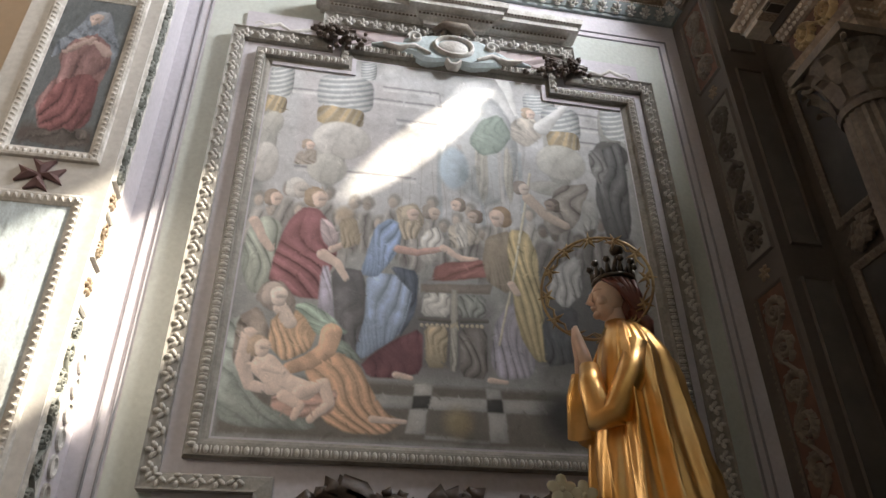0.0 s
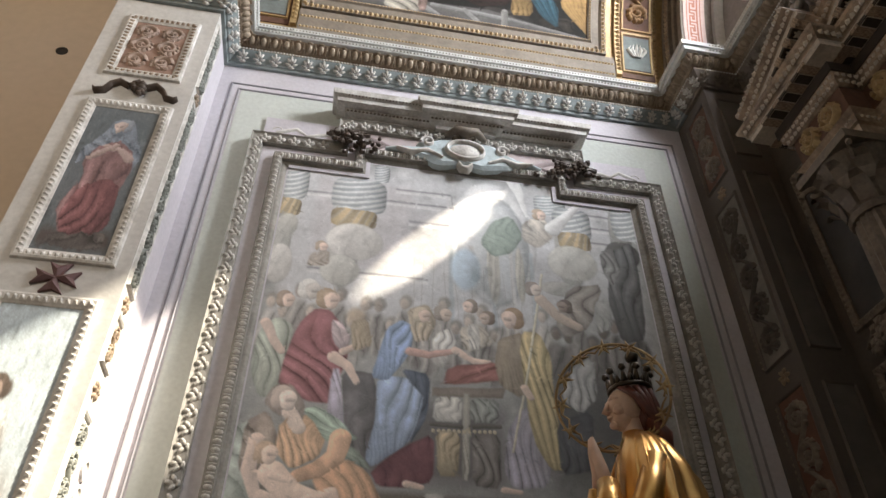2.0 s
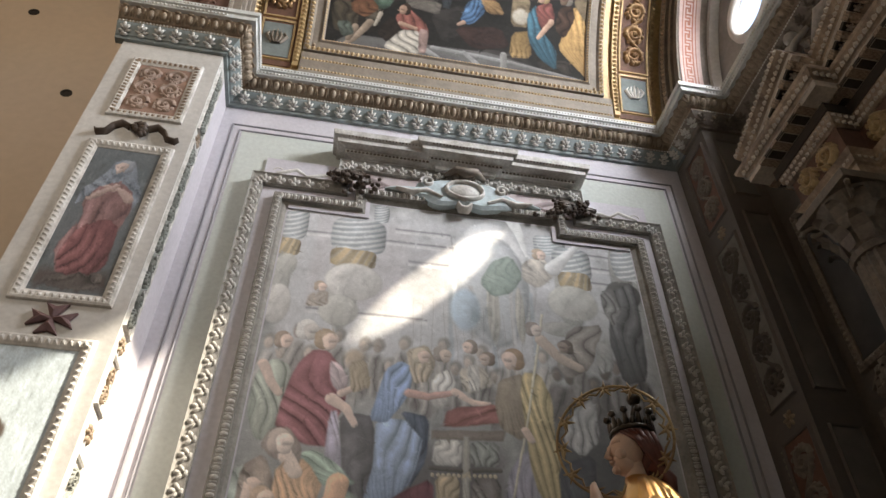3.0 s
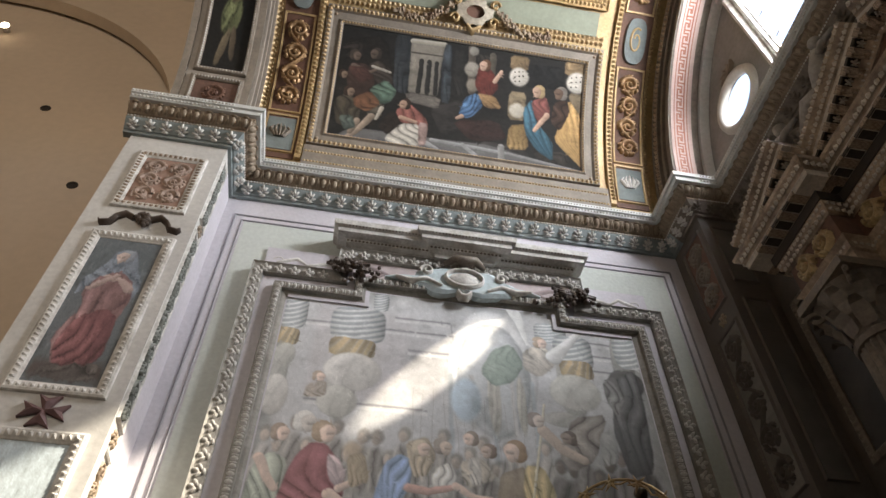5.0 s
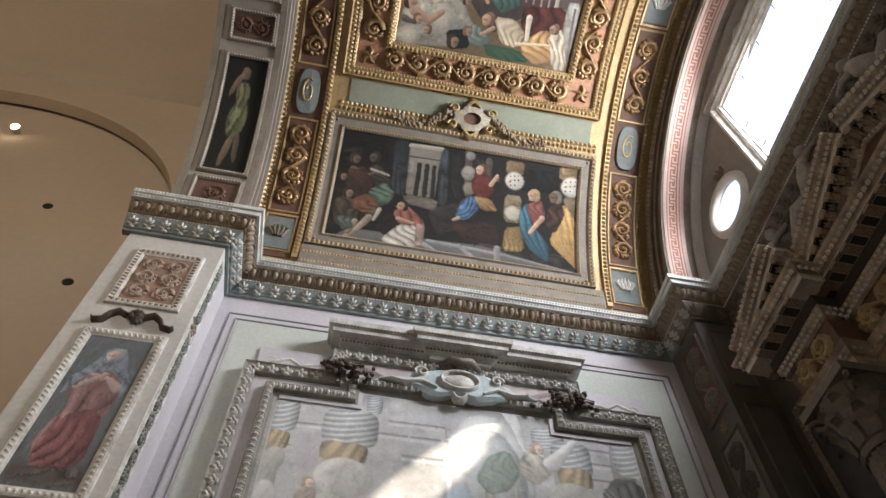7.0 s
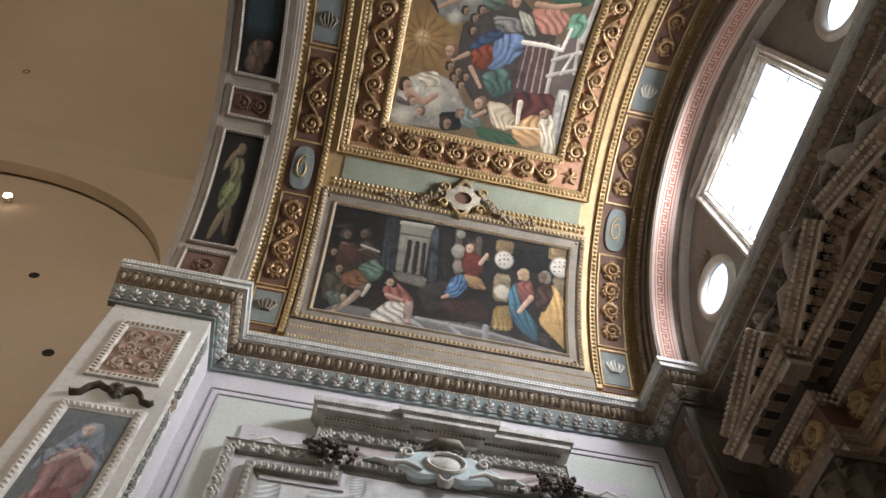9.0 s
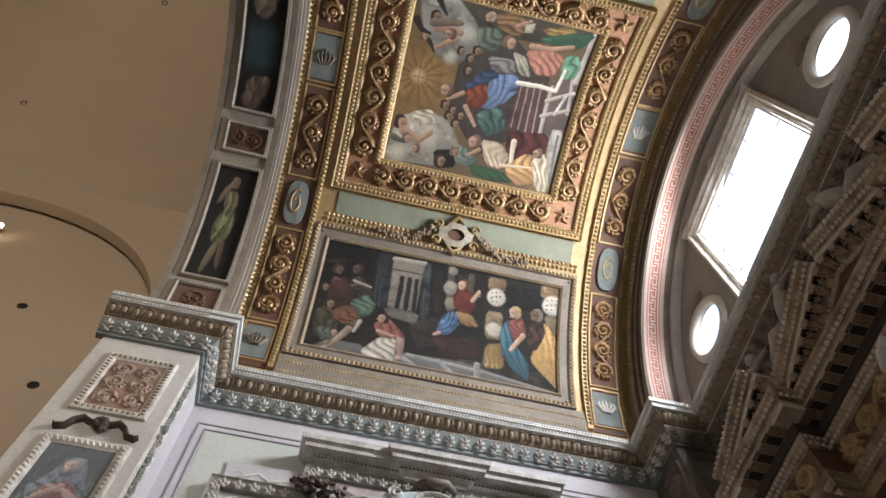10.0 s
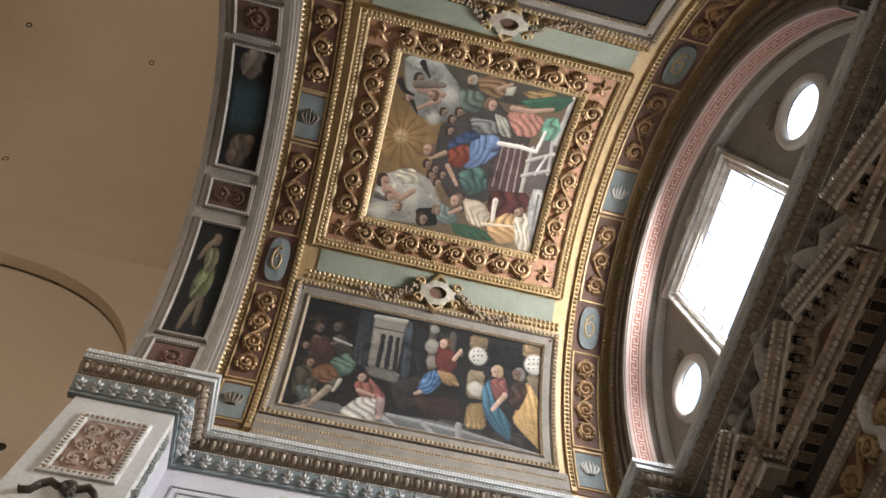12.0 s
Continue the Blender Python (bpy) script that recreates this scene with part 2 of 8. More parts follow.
def bead_row(bm, put, a, b, pitch, r, h=0.0, tall=1.0):
    """A row of beads: small eight-sided grains."""
    for u, v in steps(put, a, b, pitch)[0]:
        m = tangent(put, u, v, h)
        vs = [bm.verts.new(m @ Vector(p)) for p in ((r, 0, 0), (0, r, 0), (-r, 0, 0), (0, -r, 0), (0.7 * r, 0.7 * r, 0.0), (-0.7 * r, 0.7 * r, 0), (-0.7 * r, -0.7 * r, 0), (0.7 * r, -0.7 * r, 0))]
        top = bm.verts.new(m @ Vector((0, 0, r * tall)))
        ring = [vs[0], vs[4], vs[1], vs[5], vs[2], vs[6], vs[3], vs[7]]
        for i in range(8):
            bm.faces.new((ring[i], ring[(i + 1) % 8], top))


def petal_row(bm, put, a, b, pitch, width, tall, h=0.0, flip=1):
    """A row of small pointed leaves across a line, as on leaf mouldings."""
    upright = abs(a[0] - b[0]) < 1e-6
    for u, v in steps(put, a, b, pitch)[0]:
        m = tangent(put, u, v, h, 0 if not upright else 90)
        w, l = pitch * 0.46, width / 2 * flip
        pts = [(0, l, 0), (-w, l * 0.2, 0), (-w * 0.7, -l, 0), (w * 0.7, -l, 0), (w, l * 0.2, 0)]
        vs = [bm.verts.new(m @ Vector(p)) for p in pts]
        top = bm.verts.new(m @ Vector((0, -l * 0.1, tall)))
        for i in range(5):
            bm.faces.new((vs[i], vs[(i + 1) % 5], top))


def bead_frame(bm, put, u0, u1, v0, v1, pitch, r, h=0.0, tall=1.0):
    for a, b in (((u0, v0), (u1, v0)), ((u1, v0), (u1, v1)), ((u1, v1), (u0, v1)), ((u0, v1), (u0, v0))):
        bead_row(bm, put, a, b, pitch, r, h, tall)


def petal_frame(bm, put, u0, u1, v0, v1, pitch, width, tall, h=0.0):
    for a, b, f in (((u0, v0), (u1, v0), -1), ((u1, v0), (u1, v1), -1), ((u1, v1), (u0, v1), 1), ((u0, v1), (u0, v0), 1)):
        petal_row(bm, put, a, b, pitch, width, tall, h, f)


def vine_line(bm, put, pts, widths, tall, h=0.0):
    """A ridged stem along points (u, v), in metres-true (u, v) given by the caller's map."""
    rows = []
    for i, (u, v) in enumerate(pts):
        a, b = pts[max(0, i - 1)], pts[min(len(pts) - 1, i + 1)]
        p, q, o = put(*a, h), put(*b, h), put(u, v, h)
        up = (put(u, v, h + 1e-3) - o).normalized()
        side = (q - p).cross(up)
        side = side.normalized() if side.length > 1e-9 else Vector((1, 0, 0))
        w = widths[i]
        rows.append([bm.verts.new(o - side * w), bm.verts.new(o - side * w * 0.35 + up * tall * min(1, w / widths[0] * 1.5 + 0.3)), bm.verts.new(o + side * w * 0.35 + up * tall * min(1, w / widths[0] * 1.5 + 0.3)), bm.verts.new(o + side * w)])
    for a, b in zip(rows, rows[1:]):
        for k in range(3):
            bm.faces.new((a[k], a[k + 1], b[k + 1], b[k]))


def scroll(bm, put, u0, u1, v0, v1, tall=0.03, h=0.0, thick=1.0, rng=None):
    """Leafy scrollwork that fills a long strip: a spiral in each cell, turned this way and that, with leaves."""
    rng = rng or random.Random(5)
    ku, kv = 1.0, put_scale(put, (u0 + u1) / 2, (v0 + v1) / 2)
    lu, lv = u1 - u0, (v1 - v0) / kv
    longer_u = lu >= lv
    L, W = (lu, lv) if longer_u else (lv, lu)

    def at(s, w):
        a, b = (s, w) if longer_u else (w, s)
        return (u0 + a * ku, v0 + b * kv)
    n = max(1, round(L / (W * 1.15)))
    cell, R = L / n, W * 0.40
    for k in range(n):
        c, flip = (k + 0.5) * cell, 1 if k % 2 else -1
        pts, ws = [], []
        for i in range(19):
            th = i / 18 * 2 * math.pi * 1.45 - 0.5 * math.pi
            r = R * (1.0 - 0.86 * i / 18) * rng.uniform(0.96, 1.04)
            pts.append(at(c + r * math.cos(th), W / 2 + flip * r * math.sin(th)))
            ws.append(W * 0.095 * thick * (1.15 - 0.7 * i / 18))
        vine_line(bm, put, pts, ws, tall, h)
        m = tangent(put, *at(c, W / 2), h)
        for q in range(5):
            a = q * 1.257 + 0.4
            vine_line(bm, put, [at(c + W * 0.02 * math.cos(a), W / 2 + W * 0.02 * math.sin(a)), at(c + W * 0.10 * math.cos(a), W / 2 + W * 0.10 * math.sin(a)), at(c + W * 0.15 * math.cos(a), W / 2 + W * 0.15 * math.sin(a))],
                      [W * 0.05, W * 0.05, W * 0.012], tall * 1.2, h)
        for q in range(12):
            a = q * 0.524 + rng.uniform(-0.2, 0.2)
            r0, r1 = R * rng.uniform(0.75, 0.95), R * rng.uniform(1.1, 1.28)
            b = a + rng.uniform(0.25, 0.5) * flip
            p, q2 = (c + r0 * math.cos(a), W / 2 + r0 * math.sin(a)), (c + r1 * math.cos(b), W / 2 + r1 * math.sin(b))
            q2 = (min(max(q2[0], W * 0.04), L - W * 0.04), min(max(q2[1], W * 0.05), W * 0.95))
            mid = ((p[0] + q2[0]) / 2 + 0.03 * W * math.sin(a), (p[1] + q2[1]) / 2 - 0.03 * W * math.cos(a))
            vine_line(bm, put, [at(*p), at(*mid), at(*q2)], [W * 0.05, W * 0.105 * thick, W * 0.015], tall * 0.9, h)
        if k < n - 1:
            y0, y1 = W / 2 + flip * -0.9 * R, W / 2 + flip * 0.9 * R
            link = [at(c + cell * t, y0 + (y1 - y0) * (0.5 - 0.5 * math.cos(math.pi * t))) for t in (0.05, 0.25, 0.4, 0.5, 0.6, 0.75, 0.95)]
            vine_line(bm, put, link, [W * 0.05 * thick] * 7, tall, h)
    return bm


def grains(bm, centres, r, n=None):
    """Rough little balls, for fruit, buds and carved heads."""
    for c in centres:
        k = r * random.uniform(0.75, 1.25)
        made = bmesh.ops.create_icosphere(bm, subdivisions=1, radius=k)
        for v in made["verts"]:
            v.co = Vector(c) + v.co * random.uniform(0.85, 1.15)
    return bm


def tube(bm, pts, radii, n=8):
    """A round bar through points."""
    rings = []
    for i, p in enumerate(pts):
        p = Vector(p)
        d = (Vector(pts[min(i + 1, len(pts) - 1)]) - Vector(pts[max(i - 1, 0)])).normalized()
        a = d.orthogonal().normalized() if i == 0 else (rings_a - d * rings_a.dot(d)).normalized()
        rings_a = a
        b = d.cross(a)
        r = radii[i] if isinstance(radii, (list, tuple)) else radii
        rings.append([p + a * r * math.cos(2 * math.pi * k / n) + b * r * math.sin(2 * math.pi * k / n) for k in range(n)])
    return loft(bm, rings)


# ---- painted pictures ----
class Paint:
    """A picture laid in soft patches of colour on a grid; x to the right and y down, both 0 to 1."""

    def __init__(self, nx, ny, ground, aspect=1.0, wobble=0.006, seed=1):
        self.rng = np.random.RandomState(seed)
        y, x = np.mgrid[0:1:(ny + 1) * 1j, 0:1:(nx + 1) * 1j]
        self.aspect, self.tint, self.gamma = aspect, 0.60, 2.1
        self.n1, self.n2 = self.cloud(nx, ny), self.cloud(nx, ny)
        self.x, self.y = x + wobble * self.n1, y + wobble * self.n2
        self.c = np.ones((ny + 1, nx + 1, 3)) * np.array(ground)

    def cloud(self, nx, ny):
        """A soft random field made of coarse and fine patches, about -1 to 1."""
        out = np.zeros((ny + 1, nx + 1))
        for cells, k in ((9, 1.0), (19, 0.7), (41, 0.5), (83, 0.35)):
            g = self.rng.normal(0, 1, (cells + 2, cells + 2))
            fy, fx = np.linspace(0, cells, ny + 1), np.linspace(0, cells, nx + 1)
            iy, ix = fy.astype(int), fx.astype(int)
            ty, tx = (fy - iy)[:, None], (fx - ix)[None]
            ty, tx = ty * ty * (3 - 2 * ty), tx * tx * (3 - 2 * tx)
            a, b, c, d = (g[np.ix_(iy + p, ix + q)] for p in (0, 1) for q in (0, 1))
            out += k * ((a * (1 - tx) + b * tx) * (1 - ty) + (c * (1 - tx) + d * tx) * ty)
        return np.clip(out / 1.6, -1.5, 1.5)

    def strokes(self, n, size, gain=0.22):
        """Short brush strokes that take up the colour under them, lighter or darker."""
        ny, nx = self.c.shape[:2]
        for _ in range(n):
            cy, cx = self.rng.randint(0, ny), self.rng.randint(0, nx)
            L = max(2.0, size * nx * self.rng.uniform(0.5, 1.6))
            w = max(0.8, L * self.rng.uniform(0.14, 0.3))
            r = int(L) + 2
            y0, y1, x0, x1 = max(0, cy - r), min(ny, cy + r), max(0, cx - r), min(nx, cx + r)
            yy, xx = np.mgrid[y0:y1, x0:x1]
            a = 2.2 * self.n1[cy, cx] + 1.2 + self.rng.normal(0, 0.35)
            u, v = (xx - cx) * math.cos(a) + (yy - cy) * math.sin(a), -(xx - cx) * math.sin(a) + (yy - cy) * math.cos(a)
            v = v + 0.15 * u * u / L
            m = np.clip(1.3 * (1 - (u / L) ** 2 - (v / w) ** 2), 0, 1)[..., None] * 0.8
            col = self.c[cy, cx] * (1 + self.rng.normal(0, gain))
            self.c[y0:y1, x0:x1] = self.c[y0:y1, x0:x1] * (1 - m) + col * m
        return self

    def lay(self, a, col, shade=None):
        col = np.array(col, float)
        k = col[None, None] * (1 if shade is None else shade[..., None])
        self.c = self.c * (1 - a[..., None]) + k * a[..., None]
        return self

    def blob(self, cx, cy, rx, ry, col, turn=0.0, soft=0.25, fold=0.0, freq=5.0, lean=0.0, alpha=1.0):
        """A rounded patch; fold: how strongly drapery folds show, lean: their slant."""
        c, s = math.cos(radians(turn)), math.sin(radians(turn))
        dx, dy = (self.x - cx), (self.y - cy) / self.aspect
        u, v = (c * dx + s * dy) / rx, (-s * dx + c * dy) / (ry / self.aspect)
        d = np.sqrt(u * u + v * v)
        a = np.clip((1 - d) / soft, 0, 1)
        a = a * a * (3 - 2 * a) * alpha
        shade = (1.06 - 0.24 * np.clip(0.6 * u + 0.5 * v + 0.2, -0.5, 1)) * (1 - 0.16 * np.exp(-((d - 0.97) / 0.07) ** 2))
        if fold:
            w = (u + (lean + 0.25) * v) * freq * 0.8 + 0.55 * self.n1 + 0.9 * np.sin(v * 2.2 + cx * 9) + 0.35 * np.sin(u * 7 + v * 5)
            crease = np.abs(np.sin(w)) ** 0.7 - 0.55 * np.exp(-(np.sin(w) / 0.16) ** 2) + 0.35 * np.exp(-(np.sin(w * 0.5 + 0.8) / 0.10) ** 2)
            shade = shade * (1 - fold * 0.34 + fold * 0.45 * crease - 0.16 * fold * np.sin(w * 1.7 + 1.1))
        return self.lay(a, col, shade)

    def rect(self, x0, y0, x1, y1, col, soft=0.008, slant=0.0, alpha=1.0):
        sx = self.x - slant * (self.y - y0)
        a = np.clip((sx - x0) / soft, 0, 1) * np.clip((x1 - sx) / soft, 0, 1) * np.clip((self.y - y0) / soft, 0, 1) * np.clip((y1 - self.y) / soft, 0, 1)
        return self.lay(a * alpha, col)

    def bands(self, cx, cy, rx, ry, one, two, turns, lean):
        """A twisted, fluted drum."""
        u, v = (self.x - cx) / rx, (self.y - cy) / ry
        a = np.clip((1 - (u ** 4 + v ** 4)) / 0.2, 0, 1)
        w = 0.5 + 0.5 * np.sin((v * turns + lean * u + 0.5 * u * u) * 6.28)
        shade = 1.1 - 0.45 * np.abs(u + 0.15) ** 2
        for k, col in ((w, one), (1 - w, two)):
            self.lay(a * np.clip(k * 1.4 - 0.2, 0, 1), col, shade)
        return self

    def cut(self, pts, pad):
        """The part of the grid round some points, and its x, y in one measure."""
        ny, nx = self.x.shape
        lo = [int((min(q[k] for q in pts) - pad * (1, self.aspect)[k]) * (nx, ny)[k]) for k in (0, 1)]
        hi = [int((max(q[k] for q in pts) + pad * (1, self.aspect)[k]) * (nx, ny)[k]) + 2 for k in (0, 1)]
        c = (slice(max(0, min(ny - 1, lo[1])), max(1, min(ny, hi[1]))), slice(max(0, min(nx - 1, lo[0])), max(1, min(nx, hi[0]))))
        return c, self.x[c], self.y[c] / self.aspect

    def cloth(self, pts, col, ang=80, n=5, fan=0.25, soft=0.005):
        """A many-cornered patch of drapery with n sharp folds that run at an angle and fan out."""
        pairs = list(zip(pts, pts[1:] + pts[:1]))
        pts = [(a[0] * k + b[0] * (1 - k), a[1] * k + b[1] * (1 - k)) for a, b in pairs for k in ((0.84, 0.16) if n else (0.96, 0.04))]
        c, X, Y = self.cut(pts, 0.02)
        P = [(x, y / self.aspect) for x, y in pts]
        inside, near = np.zeros(X.shape, bool), np.full(X.shape, 9.0)
        for (xa, ya), (xb, yb) in zip(P, P[1:] + P[:1]):
            inside ^= ((ya > Y) != (yb > Y)) & (X < (xb - xa) * (Y - ya) / (yb - ya + 1e-9) + xa)
            t = np.clip(((X - xa) * (xb - xa) + (Y - ya) * (yb - ya)) / ((xb - xa) ** 2 + (yb - ya) ** 2 + 1e-12), 0, 1)
            near = np.minimum(near, np.hypot(X - xa - t * (xb - xa), Y - ya - t * (yb - ya)))
        d = np.where(inside, near, -near)
        cx, cy = np.mean([q[0] for q in P]), np.mean([q[1] for q in P])
        w, h = (max(q[k] for q in P) - min(q[k] for q in P) for k in (0, 1))
        shade = 1.02 - 0.26 * np.clip(0.6 * (X - cx) / w + 0.6 * (Y - cy) / h, -0.6, 0.6)
        if n:
            cs, sn = math.cos(radians(ang)), math.sin(radians(ang))
            wq = max(abs(-(q[0] - cx) * sn + (q[1] - cy) * cs) for q in P)
            wt = max(abs((q[0] - cx) * cs + (q[1] - cy) * sn) for q in P)
            t, q = ((X - cx) * cs + (Y - cy) * sn) / wt, (-(X - cx) * sn + (Y - cy) * cs) / wq
            e = self.n1[c]
            r = q * (1 + fan * t) * 0.42 * n + 0.5 * np.sin(2.1 * t + cx * 37) + 0.30 * np.sin(3.9 * t + 2.6 * q + cy * 29) + 0.10 * e
            k = np.floor(r)
            f, amp = r - k, 0.55 + 0.5 * np.sin(k * 12.9 + cx * 50 + 1.3 * t)
            f2 = (1.9 * r + 0.8 * t + 0.3 * e) % 1.0
            shade = shade * (0.86 + amp * (0.36 * np.where(f < 0.62, (f / 0.62) ** 1.4, ((1 - f) / 0.38) ** 0.8) - 0.24 * np.exp(-(f / 0.16) ** 2)) - 0.10 * np.exp(-((f2 - 0.5) / 0.16) ** 2) * (0.5 + 0.5 * np.sin(3 * t + cy * 40)) - 0.06 * e)
        shade = shade * (0.86 + 0.14 * np.clip(d / 0.012, 0, 1))
        a = np.clip(d / soft + 0.5, 0, 1)[..., None]
        self.c[c] = self.c[c] * (1 - a) + np.array(col, float) * shade[..., None] * a
        return self

    def limb(self, pts, w0, w1, col, soft=0.003):
        """A rounded, tapering bar through points, lit from the upper left."""
        c, X, Y = self.cut(pts, max(w0, w1) * 1.2 + 0.004)
        best, side, n = np.full(X.shape, 9.0), np.zeros(X.shape), len(pts) - 1
        width = np.full(X.shape, w0)
        for i, ((xa, ya), (xb, yb)) in enumerate(zip(pts, pts[1:])):
            ya, yb = ya / self.aspect, yb / self.aspect
            t = np.clip(((X - xa) * (xb - xa) + (Y - ya) * (yb - ya)) / ((xb - xa) ** 2 + (yb - ya) ** 2 + 1e-12), 0, 1)
            dx, dy = X - xa - t * (xb - xa), Y - ya - t * (yb - ya)
            w = w0 + (w1 - w0) * (i + t) / n
            m = np.hypot(dx, dy) / w
            take = m < best
            side = np.where(take, (0.6 * dx + 0.8 * dy) / w, side)
            width, best = np.where(take, w, width), np.where(take, m, best)
        a = np.clip((1 - best) * width / soft + 0.5, 0, 1)[..., None]
        shade = 1.04 - 0.26 * np.clip(side, -0.5, 1) - 0.06 * np.clip(best - 0.7, 0, 0.3) / 0.3
        self.c[c] = self.c[c] * (1 - a) + np.array(col, float) * shade[..., None] * a
        return self

    def head(self, cx, cy, r, skin, hair, way=1):
        """A plain rounded top: a dark mass behind a lighter oval."""
        k = self.aspect
        self.limb([(cx - way * 0.25 * r, cy - 0.30 * r * k), (cx - way * 0.42 * r, cy + 0.18 * r * k)], 0.86 * r, 0.66 * r, hair)
        self.limb([(cx + way * 0.16 * r, cy - 0.14 * r * k), (cx + way * 0.14 * r, cy + 0.34 * r * k)], 0.66 * r, 0.50 * r, skin)
        dim = tuple(v * 0.74 for v in skin)
        self.limb([(cx + way * 0.10 * r, cy + 0.02 * r * k), (cx + way * 0.52 * r, cy - 0.02 * r * k)], 0.11 * r, 0.09 * r, dim, 0.2 * r)
        return self

    def robed(self, cx, top, h, w, robe, over=None, skin=(0.62, 0.42, 0.32), hair=(0.22, 0.13, 0.08), lean=0.0):
        """A plain upright draped shape with a plain round top."""
        e = h
        self.blob(cx + lean * 0.6, top + 0.62 * e, w, 0.42 * e, robe, fold=0.6, freq=5, soft=0.2)
        self.blob(cx + lean * 0.3, top + 0.36 * e, w * 0.75, 0.24 * e, robe, fold=0.45, freq=4, lean=0.5, soft=0.25)
        if over:
            self.blob(cx + lean * 0.5 + w * 0.25, top + 0.5 * e, w * 0.7, 0.34 * e, over, turn=12, fold=0.6, freq=4, lean=0.3, soft=0.2)
        self.blob(cx, top + 0.09 * e, w * 0.34, 0.09 * e, hair, soft=0.3)
        self.blob(cx - w * 0.06, top + 0.10 * e, w * 0.24, 0.072 * e, skin, soft=0.35)
        return self

    def hang(self, name, put, u0, u1, v0, v1, h, parent, label=""):
        """Lays the picture on a mapped face; the top of the picture lies at v1."""
        self.strokes(int(self.c.shape[0] * self.c.shape[1] / 220), 0.010, 0.05)
        self.strokes(int(self.c.shape[0] * self.c.shape[1] / 70), 0.004, 0.07)
        ny, nx = self.c.shape[0] - 1, self.c.shape[1] - 1
        verts = [put(u0 + (u1 - u0) * i / nx, v1 + (v0 - v1) * j / ny, h) for j in range(ny + 1) for i in range(nx + 1)]
        w = nx + 1
        faces = [(j * w + i, (j + 1) * w + i, (j + 1) * w + i + 1, j * w + i + 1) for j in range(ny) for i in range(nx)]
        me = bpy.data.meshes.new(name)
        me.from_pydata(verts, [], faces)
        grain = self.rng.normal(0, 0.03, self.c.shape[:2])
        grey = self.c.mean(-1, keepdims=True)
        col = np.clip((grey + (self.c - grey) * self.tint) * (1 + 0.12 * self.n1 * self.n2 + grain)[..., None], 0.005, 1) ** self.gamma
        at = me.color_attributes.new("paint", "FLOAT_COLOR", "POINT")
        at.data.foreach_set("color", np.concatenate([col, np.ones(col.shape[:2] + (1,))], -1).astype(np.float32).ravel())
        me.materials.append(PICTURE)
        ob = new(name, me)
        ob.parent = parent
        ob.matrix_parent_inverse = parent.matrix_basis.inverted()
        if label:
            ob["label"] = label
        return ob


# ---- structure ----
def arch_shell(bm, x0, x1, r0, r1, a0=0, a1=180, n=64):
    """A half ring of vaulting between two radii."""
    return slab(bm, lambda a, b, c=0.0: Vector((a, YC + c * math.cos(radians(b)), SPRING + c * math.sin(radians(b)))), x0, x1, a0, a1, r0, r1, 1, n)


bm = bmesh.new()
box(bm, -14, 5.2, -16, 4, -0.2, 0.0)
tagged(part("floor", bm, STONE), "grey stone church floor", "floor", kind="structure")
bm = bmesh.new()
box(bm, XW0 - 0.8, 4.45, WALL, WALL + 0.5, 0, SPRING + 0.1)
wall_north = tagged(part("wall_north", bm, LILAC), "lilac-grey plaster wall with a pale green panel", "wall", kind="structure")
bm = bmesh.new()
slab(bm, FRONT, -0.20, 3.80, 1.2, 6.78, -0.01, 0.004)
part("wall_panel", bm, PALE, wall_north, "pale green-grey painted panel")
bm = bmesh.new()
for d in (0.0, 0.07):
    frame_ring(bm, FRONT, -0.215 - d, 3.82 + d, 1.2, 6.79 + d, [(0, -0.01), (0, 0.008), (0.008, 0.012), (0.016, 0.008), (0.016, -0.01)])
part("painted_moulding", bm, material("slate_line", (0.30, 0.29, 0.31), 0.7, vary=0.1), wall_north)
bm = bmesh.new()
arch_shell(bm, XW0, XW1, RV, RV + 0.3)
vault = tagged(part("ceiling", bm, GOLDCREAM), "gilded and painted barrel vault of the chapel", "ceiling", kind="structure")
bm = bmesh.new()
arch_shell(bm, -1.13, XW0, RR, RV + 0.3)
arch_entry = tagged(part("entrance_arch", bm, ARCHGREY), "grey-white arch with painted soffit panels", "arch", kind="structure")
bm = bmesh.new()
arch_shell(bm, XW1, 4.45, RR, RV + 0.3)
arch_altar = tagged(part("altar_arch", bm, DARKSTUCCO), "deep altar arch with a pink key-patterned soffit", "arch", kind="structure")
bm = bmesh.new()
box(bm, -1.24, XW0, WALL - PROJ, WALL, 0, SPRING)
pier = tagged(part("pier", bm, PIER), "grey-white plaster pier with framed painted panels", "pier", kind="structure")
bm = bmesh.new()
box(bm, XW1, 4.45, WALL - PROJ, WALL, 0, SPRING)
pilaster = tagged(part("pilaster", bm, PILASTER), "grey-white corner pilaster darkened for shade, with scroll panels", "pilaster", kind="structure")


def wall_with_holes(bm, x0, x1, outline, holes):
    """An upright wall at x0..x1; outline and holes are loops of (y, z)."""
    edges = []
    for loop in [outline, *holes]:
        vs = [bm.verts.new((x0, y, z)) for y, z in loop]
        edges += [bm.edges.new((vs[i], vs[(i + 1) % len(vs)])) for i in range(len(vs))]
    made = bmesh.ops.triangle_fill(bm, use_beauty=True, use_dissolve=False, edges=edges)
    faces = [f for f in made["geom"] if isinstance(f, bmesh.types.BMFace)]
    ext = bmesh.ops.extrude_face_region(bm, geom=faces)
    bmesh.ops.translate(bm, vec=(x1 - x0, 0, 0), verts=[v for v in ext["geom"] if isinstance(v, bmesh.types.BMVert)])
    return bm


